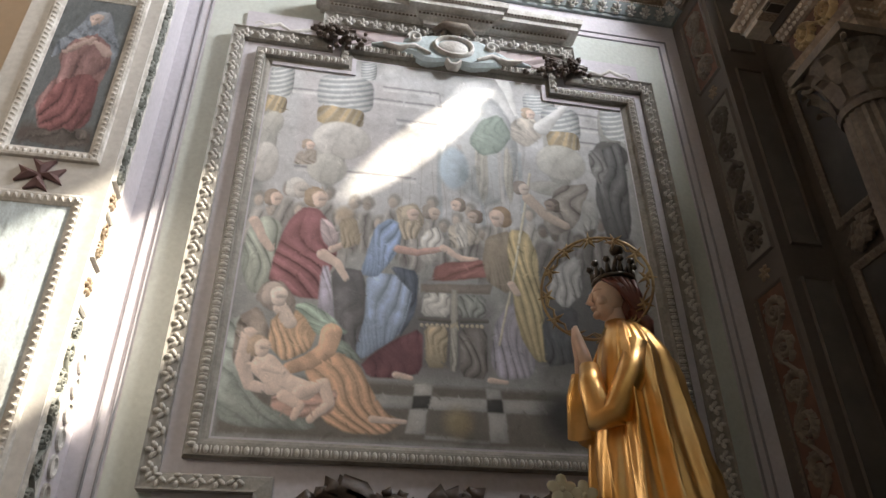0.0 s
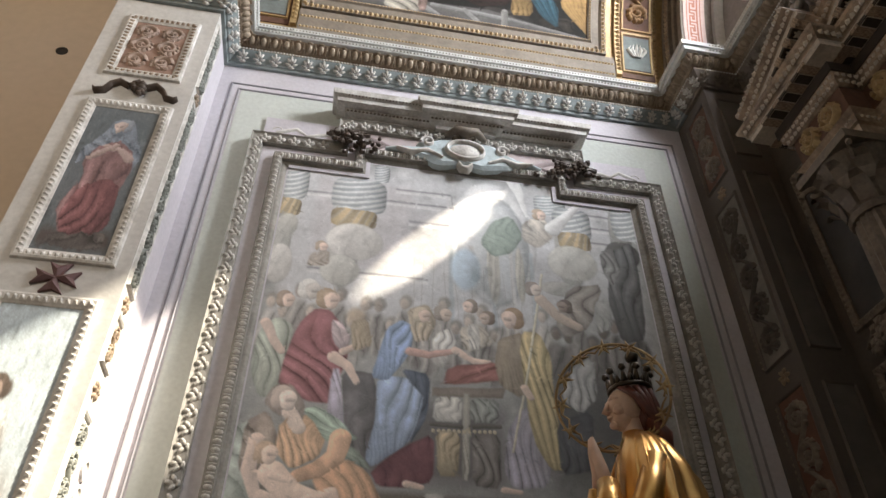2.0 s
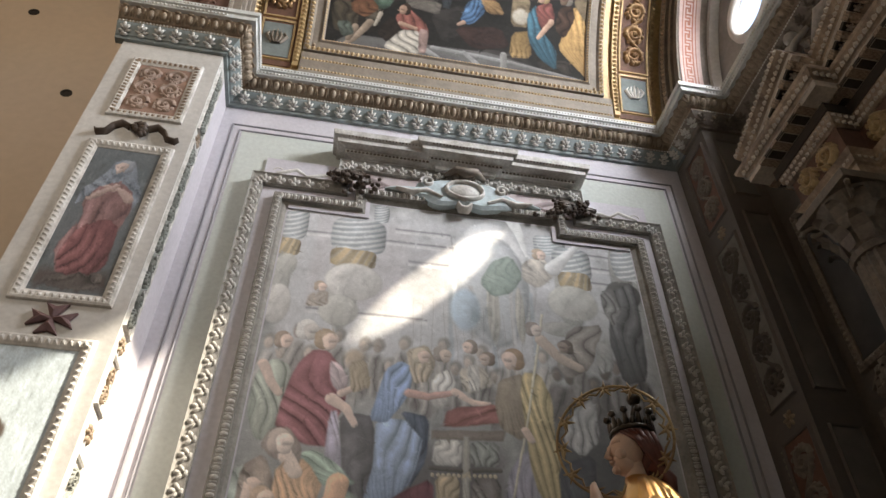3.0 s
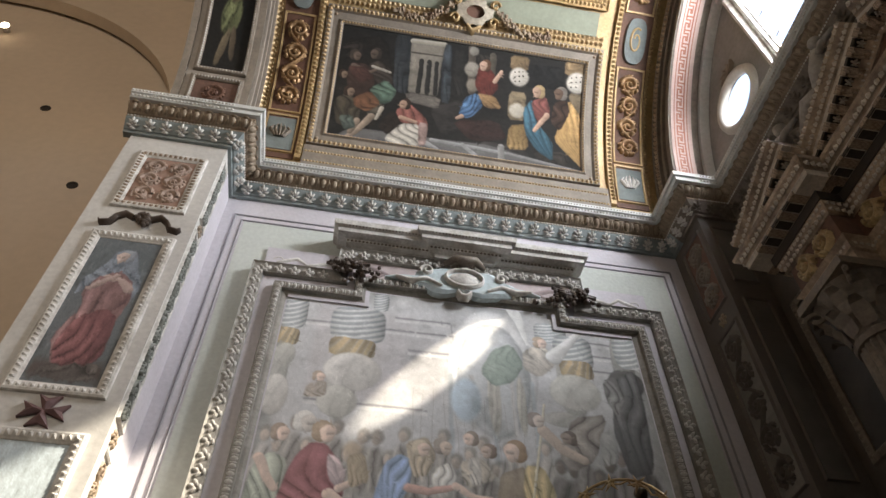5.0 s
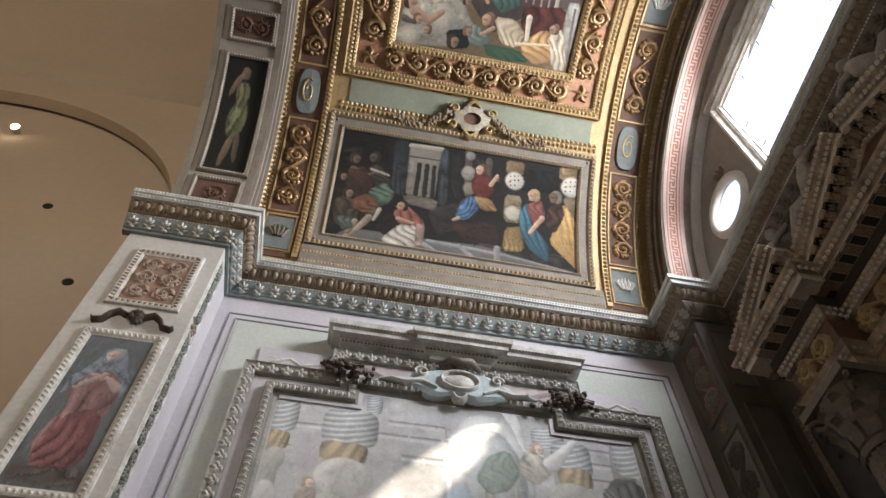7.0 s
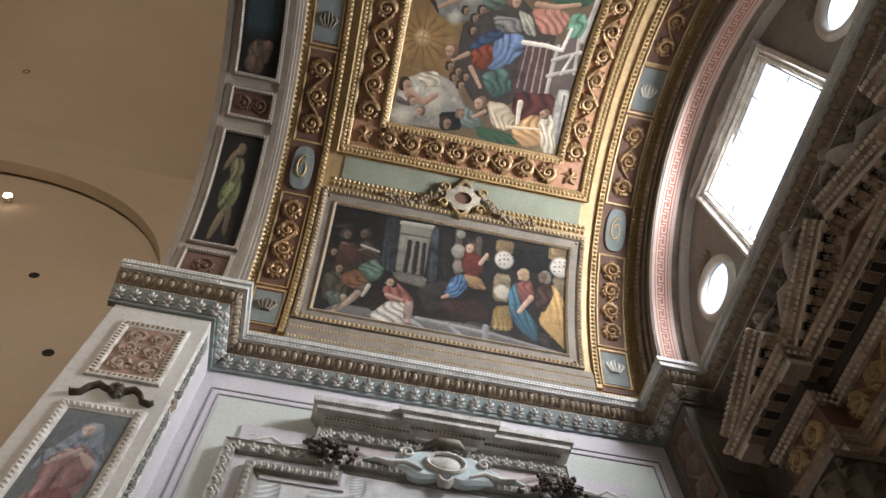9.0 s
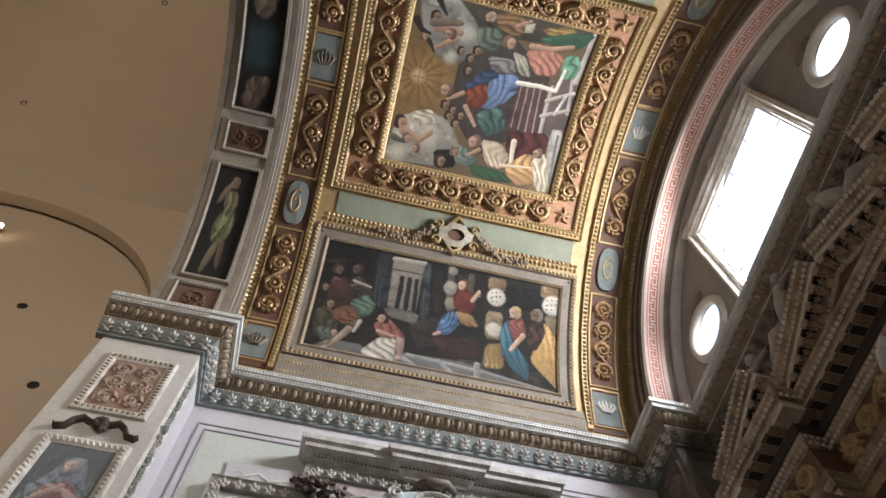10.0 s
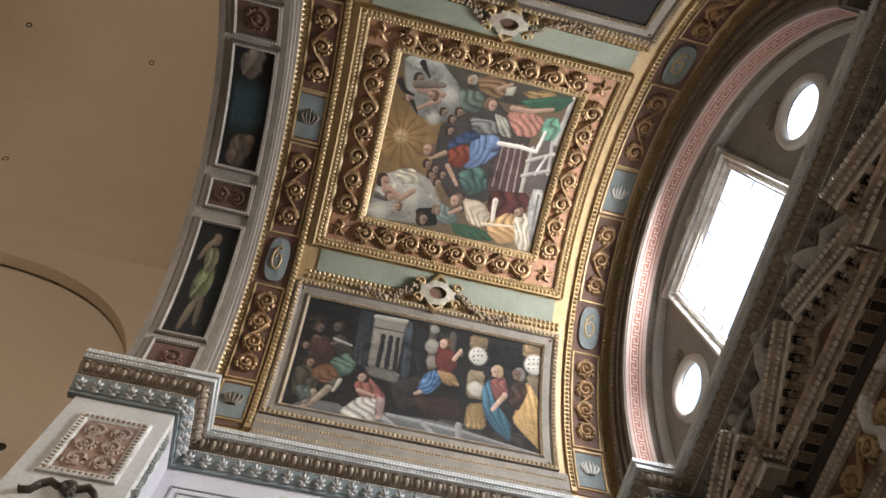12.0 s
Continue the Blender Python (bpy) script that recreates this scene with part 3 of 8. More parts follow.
def oval(cy, cz, ry, rz, n=32):
    return [(cy + ry * math.cos(2 * math.pi * i / n), cz + rz * math.sin(2 * math.pi * i / n)) for i in range(n)]


WY0, WY1, WZ0, WZ1 = -3.40, -1.90, 7.62, 9.16          # the lunette's middle window
OVALS = ((-1.21, 8.18), (-4.13, 8.18))
bm = bmesh.new()
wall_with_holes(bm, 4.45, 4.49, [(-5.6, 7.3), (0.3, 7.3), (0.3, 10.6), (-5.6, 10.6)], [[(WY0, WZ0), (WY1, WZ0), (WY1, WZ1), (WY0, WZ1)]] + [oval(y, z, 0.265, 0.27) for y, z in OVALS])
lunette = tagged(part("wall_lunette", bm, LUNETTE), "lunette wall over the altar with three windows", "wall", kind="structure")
bm = bmesh.new()
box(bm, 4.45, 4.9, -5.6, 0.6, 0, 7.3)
altar_wall = tagged(part("wall_east", bm, SHADED), "dark altar wall with framed marbled panels", "wall", kind="structure")
bm = bmesh.new()
box(bm, -1.2, 4.9, 2 * YC - WALL - 0.5, 2 * YC - WALL, 0, SPRING + 0.1)
tagged(part("wall_south", bm, PALE), "pale plaster wall of the chapel's other side", "wall", kind="structure")

# the nave beside the chapel
bm = bmesh.new()
NAVE_ARCH = [(-5.6 + 3.57 * math.cos(radians(a)), 10.12 + 3.57 * math.sin(radians(a))) for a in range(0, 181, 5)]


def flip_xy(bm, at_y):
    """Turns a wall made at x into one at y."""
    for v in bm.verts:
        v.co = Vector((v.co.y, at_y + v.co.x, v.co.z))
    return bm


wall_with_holes(bm, 0.0, 0.22, [(-14, 0), (-0.6, 0), (-0.6, 14.5), (-14, 14.5)], [[(x, z) for x, z in NAVE_ARCH] + [(-9.17, 4.0), (-2.03, 4.0)]])
tagged(part("wall_nave", flip_xy(bm, 1.5), CREAM), "plain cream nave wall with a shallow blind arch", "wall", kind="structure")
bm = bmesh.new()
box(bm, -14, -0.6, 1.78, 2.0, 0, 15)
tagged(part("wall_nave_recess", bm, CREAM), "plain cream wall within the blind arch", "wall", kind="structure")
bm = bmesh.new()
box(bm, -14.2, -14, -16, 2, 0, 32)
# unseen end wall, added to keep the sun out of the nave
box(bm, -14, -0.6, -16.2, -16, 0, 32)
tagged(part("wall_west", bm, CREAM), "cream far nave wall with an added, unseen end wall", "wall", kind="structure")
bm = bmesh.new()
loft(bm, [[Vector((x, -6 + r * math.cos(radians(a)), 14.4 + r * math.sin(radians(a)))) for r in (7.5, 7.8) for a in (range(0, 181, 6) if r < 7.6 else range(180, -1, -6))] for x in (-14, -0.6)])
tagged(part("ceiling_nave", bm, CREAM, smooth=True), "cream plaster nave ceiling", "ceiling", kind="structure")
bm = bmesh.new()
# carried back to y = 1.5 so that no sun slips into the nave
box(bm, -1.13, -0.6, -16, 1.5, SPRING + RV + 0.28, 32)
box(bm, -1.13, -0.6, WALL + 0.02, 1.5, 0, SPRING + RV + 0.28)
box(bm, -1.2, -0.9, -16, 2 * YC - WALL - 0.5, 0, SPRING + RV + 0.28)
tagged(part("wall_nave_side", bm, CREAM), "cream nave wall above the chapel arch", "wall", kind="structure")
bm = bmesh.new()
along(bm, [(-1.2, 1.5), (-1.2, 0.12)], [(-0.05, 7.42), (0.12, 7.42), (0.16, 7.50), (0.26, 7.56), (0.30, 7.64), (0.34, 7.72), (-0.05, 7.72)])
tagged(part("nave_impost", bm, CREAM), "tan stucco impost behind the pier", "impost", kind="structure")

# cornice along pier, wall, pilaster and altar wall
PLAN = [(-1.31, WALL - PROJ), (XW0, WALL - PROJ), (XW0, WALL), (XW1, WALL), (XW1, WALL - PROJ), (4.45, WALL - PROJ), (4.45, -5.5)]
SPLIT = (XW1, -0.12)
LIT, DIM = PLAN[:4] + [SPLIT], [SPLIT] + PLAN[4:]       # the altar's stretch is browner: its dimness is put into the colour
PALMBAND = [(-0.03, 7.10), (0.03, 7.10), (0.035, 7.125), (0.05, 7.13), (0.07, 7.16), (0.11, 7.21), (0.12, 7.225), (-0.03, 7.225)]
bm = bmesh.new()
along(bm, LIT, [(-0.03, 7.10), (0.03, 7.10), (0.035, 7.125), (0.05, 7.13), (0.07, 7.16), (0.11, 7.21), (0.12, 7.225), (-0.03, 7.225)])
cornice = tagged(part("cornice", bm, TEAL), "stucco cornice with palmette and leaf mouldings", "cornice", kind="structure")
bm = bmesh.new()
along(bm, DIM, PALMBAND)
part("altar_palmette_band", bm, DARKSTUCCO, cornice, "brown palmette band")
bm = bmesh.new()
along(bm, PLAN, [(-0.03, 7.228), (0.12, 7.228), (0.12, 7.25), (0.135, 7.255), (0.165, 7.29), (0.20, 7.33), (0.205, 7.345), (-0.03, 7.345)])
part("leaf_band", bm, UMBER, cornice, "brown leaf-carved band")
bm = bmesh.new()
along(bm, PLAN, [(-0.03, 7.348), (0.24, 7.348), (0.245, 7.395), (0.265, 7.40), (0.27, 7.445), (-0.03, 7.445)])
part("fillet", bm, PALEFILLET, cornice, "pale upper fillet")
PALM = palmette_mesh("palmette", STUCCO)
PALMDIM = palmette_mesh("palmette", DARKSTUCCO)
EGG = egg_mesh("leaf_egg", material("bronzed_stucco", (0.36, 0.28, 0.20), 0.5, 0.1, vary=0.2, grain=40, stain=9, bump=0.2))
bmb = bmesh.new()
for a, b in zip(PLAN, PLAN[1:]):
    a, b = Vector(a), Vector(b)
    d = (b - a).normalized()
    out = Vector((d.y, -d.x))
    for o0, z0, o1, z1, pitch, me, name, wide in ((0.05, 7.13, 0.12, 7.22, 0.145, PALM, "palmette", 0.125), (0.135, 7.255, 0.205, 7.34, 0.105, EGG, "leaf_egg", 0.12)):
        up = Vector((out.x * (o1 - o0), out.y * (o1 - o0), z1 - z0)).normalized()
        mid = (o0 + o1) / 2
        put = flat((a.x + out.x * mid, a.y + out.y * mid, (z0 + z1) / 2), (d.x, d.y, 0), up)
        k = [i for i in range(len(PLAN) - 1) if (Vector(PLAN[i]) - a).length < 1e-5][0]
        start, end = (mid if k in (2, 3, 5) else -mid if k in (1, 4) else 0), (b - a).length + (mid if k in (0, 3) else -mid if k in (1, 2, 4) else 0)
        for u, v in steps(put, (start, 0), (end, 0), pitch)[0]:
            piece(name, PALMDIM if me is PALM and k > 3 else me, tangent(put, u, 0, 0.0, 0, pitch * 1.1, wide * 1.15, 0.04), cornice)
    for o, z, pitch, r in ((0.121, 7.239, 0.028, 0.011), (0.25, 7.372, 0.032, 0.014), (0.268, 7.422, 0.030, 0.012)):
        put = flat((a.x + out.x * o, a.y + out.y * o, z), (d.x, d.y, 0), (0, 0, 1))
        bead_row(bmb, put, (0, 0), ((b - a).length, 0), pitch, r)
part("bead_moulding", bmb, STUCCO, cornice)


# ---- the vault's stucco and pictures ----
KV = 180 / math.pi / RV      # degrees a metre on the vault
bm = bmesh.new()
for u0, u1 in ((-0.30, 0.07), (3.53, 3.90)):
    slab(bm, VAULT, u0, u1, 9, 171, -0.02, 0.012, 1, 54)
part("scroll_ground", bm, REDGROUND, vault)
GILTSCROLL = material("bronze_gilt_relief", (0.42, 0.27, 0.14), 0.40, 0.5, vary=0.25, grain=40, stain=9, bump=0.25, other=(0.22, 0.13, 0.07))
TEALPALE = material("pale_blue_stucco", (0.20, 0.23, 0.23), 0.7, vary=0.12, grain=30, stain=6, bump=0.2)
for u0, u1, side in ((-0.30, 0.07, 0), (3.53, 3.90, 1)):
    bm = bmesh.new()
    for v0, v1 in ((24, 46), (62, 82), (98, 118), (134, 156)):
        scroll(bm, VAULT, u0 + 0.06, u1 - 0.06, v0, v1, 0.05, 0.012, 1.35, random.Random(3 + side))
    part("scrollwork", bm, GILTSCROLL, vault, smooth=True)
    bm = bmesh.new()
    for v0, v1 in ((22.5, 47), (61, 83), (97, 119), (133, 157.5), (11, 21), (84.5, 96), (159, 169)):
        frame_ring(bm, VAULT, u0 + 0.035, u1 - 0.035, v0, v1, [(0, 0), (0, 0.025), (0.02, 0.03), (0.03, 0.0)], 1, 14)
    part("strip_frame", bm, GOLDCREAM, vault)
    bm = bmesh.new()
    for v0, v1 in ((11.5, 20.5), (85, 95.5), (159.5, 168.5)):
        slab(bm, VAULT, u0 + 0.04, u1 - 0.04, v0, v1, 0.0, 0.018, 1, 4)
    part("blue_square", bm, TEALPALE, vault)
    mid = (u0 + u1) / 2
    for v in (16.5, 90, 163.5):
        bm = bmesh.new()
        for k in range(-2, 3):
            vine_line(bm, VAULT, [(mid + 0.02 * k, v - 1.5), (mid + 0.05 * k, v + 0.5), (mid + 0.035 * k, v + 2.2 - abs(k) * 0.4)], [0.012, 0.02, 0.004], 0.03, 0.018)
        part("lily_relief", bm, DARKSTUCCO if side == 0 else STUCCO, vault, smooth=True)
    for v in (54, 126):
        bm = bmesh.new()
        pts = [(mid + 0.13 * math.cos(a) * (1 - 0.05 * math.cos(4 * a)), v + 0.28 * KV * math.sin(a) * (1 - 0.05 * math.cos(4 * a))) for a in (2 * math.pi * i / 28 for i in range(28))]
        lo, hi = [VAULT(*p, 0.01) for p in pts], [VAULT(*p, 0.045) for p in pts]
        loft(bm, [lo, hi])
        med = part("medallion", bm, TEALPALE, vault, "blue-grey oval medallion with a scroll")
        bm = bmesh.new()
        spiral = [(mid + (0.075 - 0.05 * i / 16) * math.cos(i * 0.5 + 1), v + (0.16 - 0.10 * i / 16) * KV * math.sin(i * 0.5 + 1)) for i in range(17)]
        vine_line(bm, VAULT, spiral, [0.016] * 17, 0.02, 0.045)
        part("medallion_scroll", bm, GOLDCREAM, vault, smooth=True)
# long mouldings that part the strips from the panels
bm = bmesh.new()
for u0 in (0.085, 3.455):
    slab(bm, VAULT, u0, u0 + 0.06, 9, 171, -0.01, 0.05, 1, 54)
part("long_moulding", bm, GOLDCREAM, vault)
bm = bmesh.new()
for u in (0.115, 3.485):
    petal_row(bm, VAULT, (u, 10), (u, 170), 0.055, 0.06, 0.03, 0.05)
for u in (-0.335, 3.935):
    bead_row(bm, VAULT, (u, 9), (u, 171), 0.05, 0.022, 0.0)
part("gilt_leaf_moulding", bm, GILT, vault, smooth=False)
bm = bmesh.new()
for v in (52.0, 119.2):
    slab(bm, VAULT, 0.35, 3.25, v + 1.6, v + 7.2, -0.01, 0.016, 1, 4)
part("green_plate", bm, GREENSTRIP, vault, "sage green plate")
LEAFBAND = material("gilt_leaf_band", (0.58, 0.43, 0.25), 0.42, 0.3, vary=0.22, grain=45, stain=9, bump=0.25, other=(0.40, 0.28, 0.14))


GREIGE = material("greige_stucco", (0.27, 0.23, 0.19), 0.65, vary=0.15, grain=30, stain=5, bump=0.2)


def vault_panel(name, u0, u1, v0, v1, outer, label):
    """The moulded border of a vault picture: pale fillet, two bands of small leaves and corner studs."""
    t = outer
    kv = KV
    bm = bmesh.new()
    frame_ring(bm, VAULT, u0, u1, v0, v1, [(0, 0.0), (0, 0.03), (0.03, 0.05), (0.045, 0.03), (t - 0.07, 0.03), (t - 0.05, 0.06), (t, 0.06), (t, 0.0)], 1, 14)
    fr = part(name, bm, GOLDCREAM if "gilt" in label else GREIGE, vault, label)
    bm = bmesh.new()
    bead_frame(bm, VAULT, u0 - 0.022, u1 + 0.022, v0 - 0.022 * kv, v1 + 0.022 * kv, 0.034, 0.016, 0.04)
    o = t - 0.025
    petal_frame(bm, VAULT, u0 - o, u1 + o, v0 - o * kv, v1 + o * kv, 0.05, 0.05, 0.025, 0.06)
    part("leaf_band", bm, LEAFBAND, fr)
    bm = bmesh.new()
    for u in (u0 - t * 0.5, u1 + t * 0.5):
        for v in (v0 - t * 0.5 * kv, v1 + t * 0.5 * kv):
            m = tangent(VAULT, u, v, 0.03)
            lobe_at = bmesh.ops.create_icosphere(bm, subdivisions=1, radius=0.022)
            bmesh.ops.transform(bm, matrix=m, verts=lobe_at["verts"])
    part("stud", bm, UMBER, fr)
    return fr


bm = bmesh.new()
for a, b in ((5.5, 13.4), (166.6, 174.5)):
    slab(bm, VAULT, 0.16, 3.44, a, b, -0.01, 0.05, 1, 4)
part("base_fillet", bm, GREIGE, vault)
bm = bmesh.new()
for v in (8.5, 11.5, 168.5, 171.5):
    bead_row(bm, VAULT, (0.17, v), (3.43, v), 0.034, 0.016, 0.05)
part("bead_moulding", bm, LEAFBAND, vault)
panel_one = vault_panel("picture_border", 0.36, 3.16, 17.9, 46.6, 0.19, "pale stucco border with small leaves")
panel_three = vault_panel("picture_border", 0.36, 3.16, 133.4, 162.1, 0.19, "pale stucco border with small leaves")
panel_mid = vault_panel("picture_border", 0.77, 2.84, 69.7, 111.2, 0.09, "gilt stucco border")
bm = bmesh.new()
frame_ring(bm, VAULT, 0.36, 3.20, 62.2, 117.8, [(0, 0.0), (0, 0.04), (0.03, 0.06), (0.05, 0.045), (0.10, 0.05), (0.12, 0.075), (0.12, 0.0)], 1, 22)
part("outer_border", bm, GOLDCREAM, vault)
bm = bmesh.new()
bead_frame(bm, VAULT, 0.34, 3.22, 61.8, 118.2, 0.036, 0.017, 0.055)
petal_frame(bm, VAULT, 0.285, 3.275, 60.7, 119.3, 0.05, 0.05, 0.025, 0.055)
for v in (51.9, 127.0):
    petal_row(bm, VAULT, (0.25, v), (3.35, v), 0.055, 0.06, 0.03, 0.01, -1)
    petal_row(bm, VAULT, (0.25, v + 1.4), (3.35, v + 1.4), 0.055, 0.05, 0.02, 0.01, 1)
part("leaf_band", bm, LEAFBAND, vault)
bm = bmesh.new()
frame_ring(bm, VAULT, 0.655, 2.905, 68.2, 111.8, [(0, -0.01), (0, 0.014), (0.285, 0.014), (0.285, -0.01)], 1, 20)
part("scroll_ground", bm, material("rose_gilt_ground", (0.46, 0.24, 0.14), 0.55, 0.1, vary=0.18, grain=25, stain=5, bump=0.2), vault)
for a, b, c, d in ((0.66, 2.90, 62.6, 67.8), (0.66, 2.90, 112.2, 117.4), (0.385, 0.64, 68.5, 111.5), (2.92, 3.175, 68.5, 111.5)):
    bm = bmesh.new()
    scroll(bm, VAULT, a, b, c, d, 0.075, 0.014, 1.9, random.Random(int(a * 100 + c)))
    part("scrollwork", bm, GILTSCROLL, vault, "gilt acanthus scrolls", smooth=True)
for u in (0.51, 3.05):
    for v in (65.2, 114.8):
        bm = bmesh.new()
        for k in range(5):
            a = k * 1.2566
            vine_line(bm, VAULT, [(u, v), (u + 0.06 * math.cos(a), v + 0.06 * KV * math.sin(a)), (u + 0.11 * math.cos(a + 0.4), v + 0.11 * KV * math.sin(a + 0.4))], [0.02, 0.032, 0.006], 0.04, 0.014)
        part("corner_leaf", bm, GILTSCROLL, vault, smooth=True)


def garland_cartouche(v, sign):
    """A white scrolled cartouche with fruit garlands to both sides, between two vault pictures."""
    bm = bmesh.new()
    pts = [(1.80 + 0.21 * math.cos(a) * (1 + 0.05 * math.cos(4 * a) - 0.09 * math.cos(8 * a)), v + 0.15 * KV * math.sin(a) * (1 + 0.05 * math.cos(4 * a) - 0.09 * math.cos(8 * a))) for a in (2 * math.pi * i / 36 for i in range(36))]
    hole = [(1.80 + 0.105 * math.cos(a), v + 0.075 * KV * math.sin(a)) for a in (2 * math.pi * i / 36 for i in range(36))]
    loft(bm, [[VAULT(*p, 0.02) for p in pts], [VAULT(*p, 0.085) for p in pts], [VAULT(*p, 0.10) for p in hole], [VAULT(*p, 0.05) for p in hole]], True)
    car = part("cartouche", bm, material("grey_gold_stucco", (0.40, 0.35, 0.28), 0.6, vary=0.25, grain=30, stain=6, bump=0.3, other=(0.52, 0.46, 0.36)), vault, "white scrolled cartouche with garlands")
    bm = bmesh.new()
    loft(bm, [[VAULT(*p, 0.03) for p in hole], [VAULT(*p, 0.062) for p in hole]])
    part("cartouche_field", bm, REDGROUND, car)
    bm = bmesh.new()
    for s in (-1, 1):
        for k in (-1, 1):
            sp = [(1.80 + s * (0.22 + (0.06 - 0.045 * i / 12) * math.cos(i * 0.55)), v + k * 0.10 * KV + (0.06 - 0.045 * i / 12) * KV * math.sin(i * 0.55)) for i in range(13)]
            vine_line(bm, VAULT, sp, [0.02] * 13, 0.05, 0.06)
    for k in (-1, 1):
        vine_line(bm, VAULT, [(1.72, v + k * 0.15 * KV), (1.80, v + k * 0.22 * KV), (1.88, v + k * 0.15 * KV)], [0.03, 0.045, 0.03], 0.07, 0.03)
    part("cartouche_scroll", bm, GOLDCREAM, car, smooth=True)
    for s in (-1, 1):
        bm = bmesh.new()
        cs = []
        for i in range(46):
            t = i / 45
            u = 1.80 + s * (0.26 + 0.62 * t)
            w = v + sign * (0.04 - 0.34 * math.sin(t * 2.3) * 0.62) * KV
            for _ in range(2):
                cs.append(VAULT(u + random.uniform(-0.03, 0.03), w + random.uniform(-0.035, 0.035) * KV, 0.05 + random.uniform(0, 0.035)))
        grains(bm, cs, 0.022)
        part("garland", bm, UMBER, car, "dark gilt fruit garland")


garland_cartouche(54.2, 1)
garland_cartouche(125.8, -1)

# first vault picture: a dark hall with draped shapes
p = Paint(460, 240, (0.13, 0.12, 0.11), 2.02, 0.0015, 3)
p.tint = 0.58
p.cloth([(0.008, 0.763), (0.001, 0.122), (0.181, 0.035), (0.227, 0.484), (0.191, 0.829), (0.095, 0.965)], (0.15, 0.13, 0.11), 59, 3, 0.25)
p.cloth([(0.036, 0.422), (0.051, 0.310), (0.115, 0.303), (0.158, 0.439), (0.123, 0.592), (0.056, 0.599)], (0.3, 0.2, 0.16), 50, 4, 0.25)
p.cloth([(0.115, 0.303), (0.161, 0.254), (0.212, 0.334), (0.225, 0.460), (0.160, 0.467)], (0.24, 0.2, 0.17), 51, 3, 0.25)
p.cloth([(0.006, 0.655), (0.054, 0.575), (0.107, 0.655), (0.113, 0.815), (0.056, 0.902), (0.020, 0.868)], (0.28, 0.24, 0.18), 61, 4, 0.25)
p.limb([(0.060, 0.331), (0.124, 0.376), (0.148, 0.345)], 0.0095, 0.0060, (0.4, 0.31, 0.25))
p.cloth([(0.007, 0.171), (0.071, 0.115), (0.107, 0.226), (0.033, 0.293)], (0.2, 0.17, 0.15), 27, 2, 0.25)
p.cloth([(0.131, 0.669), (0.193, 0.610), (0.197, 0.770), (0.147, 0.826)], (0.3, 0.27, 0.22), 62, 3, 0.25)
p.cloth([(0.450, 0.059), (0.503, 0.049), (0.516, 0.446), (0.469, 0.446)], (0.17, 0.16, 0.15), 86, 2, 0.25)
p.cloth([(0.548, 0.063), (0.602, 0.063), (0.609, 0.296), (0.561, 0.293)], (0.19, 0.17, 0.15), 86, 2, 0.25)
p.cloth([(0.734, 0.080), (0.920, 0.056), (0.918, 0.254), (0.747, 0.282)], (0.1, 0.1, 0.1), 88, 3, 0.25)
p.cloth([(0.375, 0.599), (0.507, 0.477), (0.544, 0.700), (0.439, 0.864)], (0.2, 0.18, 0.17), 9, 2, 0.25)
p.cloth([(0.585, 0.843), (0.733, 0.822), (0.803, 0.923), (0.622, 0.944)], (0.22, 0.2, 0.19), 0, 2, 0.25)
p.cloth([(0.803, 0.868), (0.941, 0.826), (0.951, 0.958), (0.826, 0.965)], (0.2, 0.17, 0.15), 0, 2, 0.25)
p.cloth([(-0.004, 1.073), (0.088, 0.895), (0.396, 0.885), (0.620, 0.868), (0.996, 1.000), (0.988, 1.077)], (0.36, 0.35, 0.35), 0, 0, 0.25)
p.limb([(0.377, 0.941), (0.459, 1.031)], 0.0111, 0.0111, (0.52, 0.52, 0.52))
p.limb([(0.397, 0.902), (0.689, 0.927)], 0.0086, 0.0088, (0.48, 0.48, 0.48))
p.limb([(0.520, 0.906), (0.575, 0.993)], 0.0098, 0.0098, (0.48, 0.48, 0.48))
p.limb([(0.674, 0.868), (0.677, 0.993)], 0.0136, 0.0137, (0.46, 0.45, 0.44))
p.limb([(0.701, 0.927), (0.985, 1.000)], 0.0073, 0.0079, (0.44, 0.43, 0.43))
p.cloth([(0.212, -0.007), (0.277, -0.014), (0.288, 0.519), (0.224, 0.498)], (0.19, 0.21, 0.23), 88, 2, 0.25)
p.cloth([(0.277, 0.028), (0.414, 0.014), (0.404, 0.488), (0.284, 0.495)], (0.5, 0.46, 0.4), 89, 0, 0.25)
p.limb([(0.327, 0.199), (0.326, 0.474)], 0.0096, 0.0099, (0.16, 0.15, 0.14))
p.limb([(0.358, 0.199), (0.361, 0.470)], 0.0097, 0.0098, (0.16, 0.15, 0.14))
p.limb([(0.389, 0.199), (0.393, 0.470)], 0.0085, 0.0088, (0.16, 0.15, 0.14))
p.limb([(0.283, 0.045), (0.411, 0.035)], 0.0111, 0.0111, (0.62, 0.58, 0.5))
p.limb([(0.283, 0.139), (0.410, 0.132)], 0.0033, 0.0028, (0.28, 0.25, 0.22))
p.cloth([(0.274, 0.495), (0.419, 0.495), (0.413, 0.606), (0.286, 0.575)], (0.44, 0.4, 0.36), 0, 2, 0.25)
p.cloth([(0.410, 0.028), (0.446, 0.024), (0.457, 0.540), (0.417, 0.533)], (0.2, 0.23, 0.26), 89, 1, 0.25)
p.limb([(0.525, 0.024), (0.541, 0.394)], 0.0159, 0.0160, (0.3, 0.26, 0.22))
p.limb([(0.614, 0.059), (0.619, 0.303)], 0.0138, 0.0137, (0.3, 0.27, 0.22))
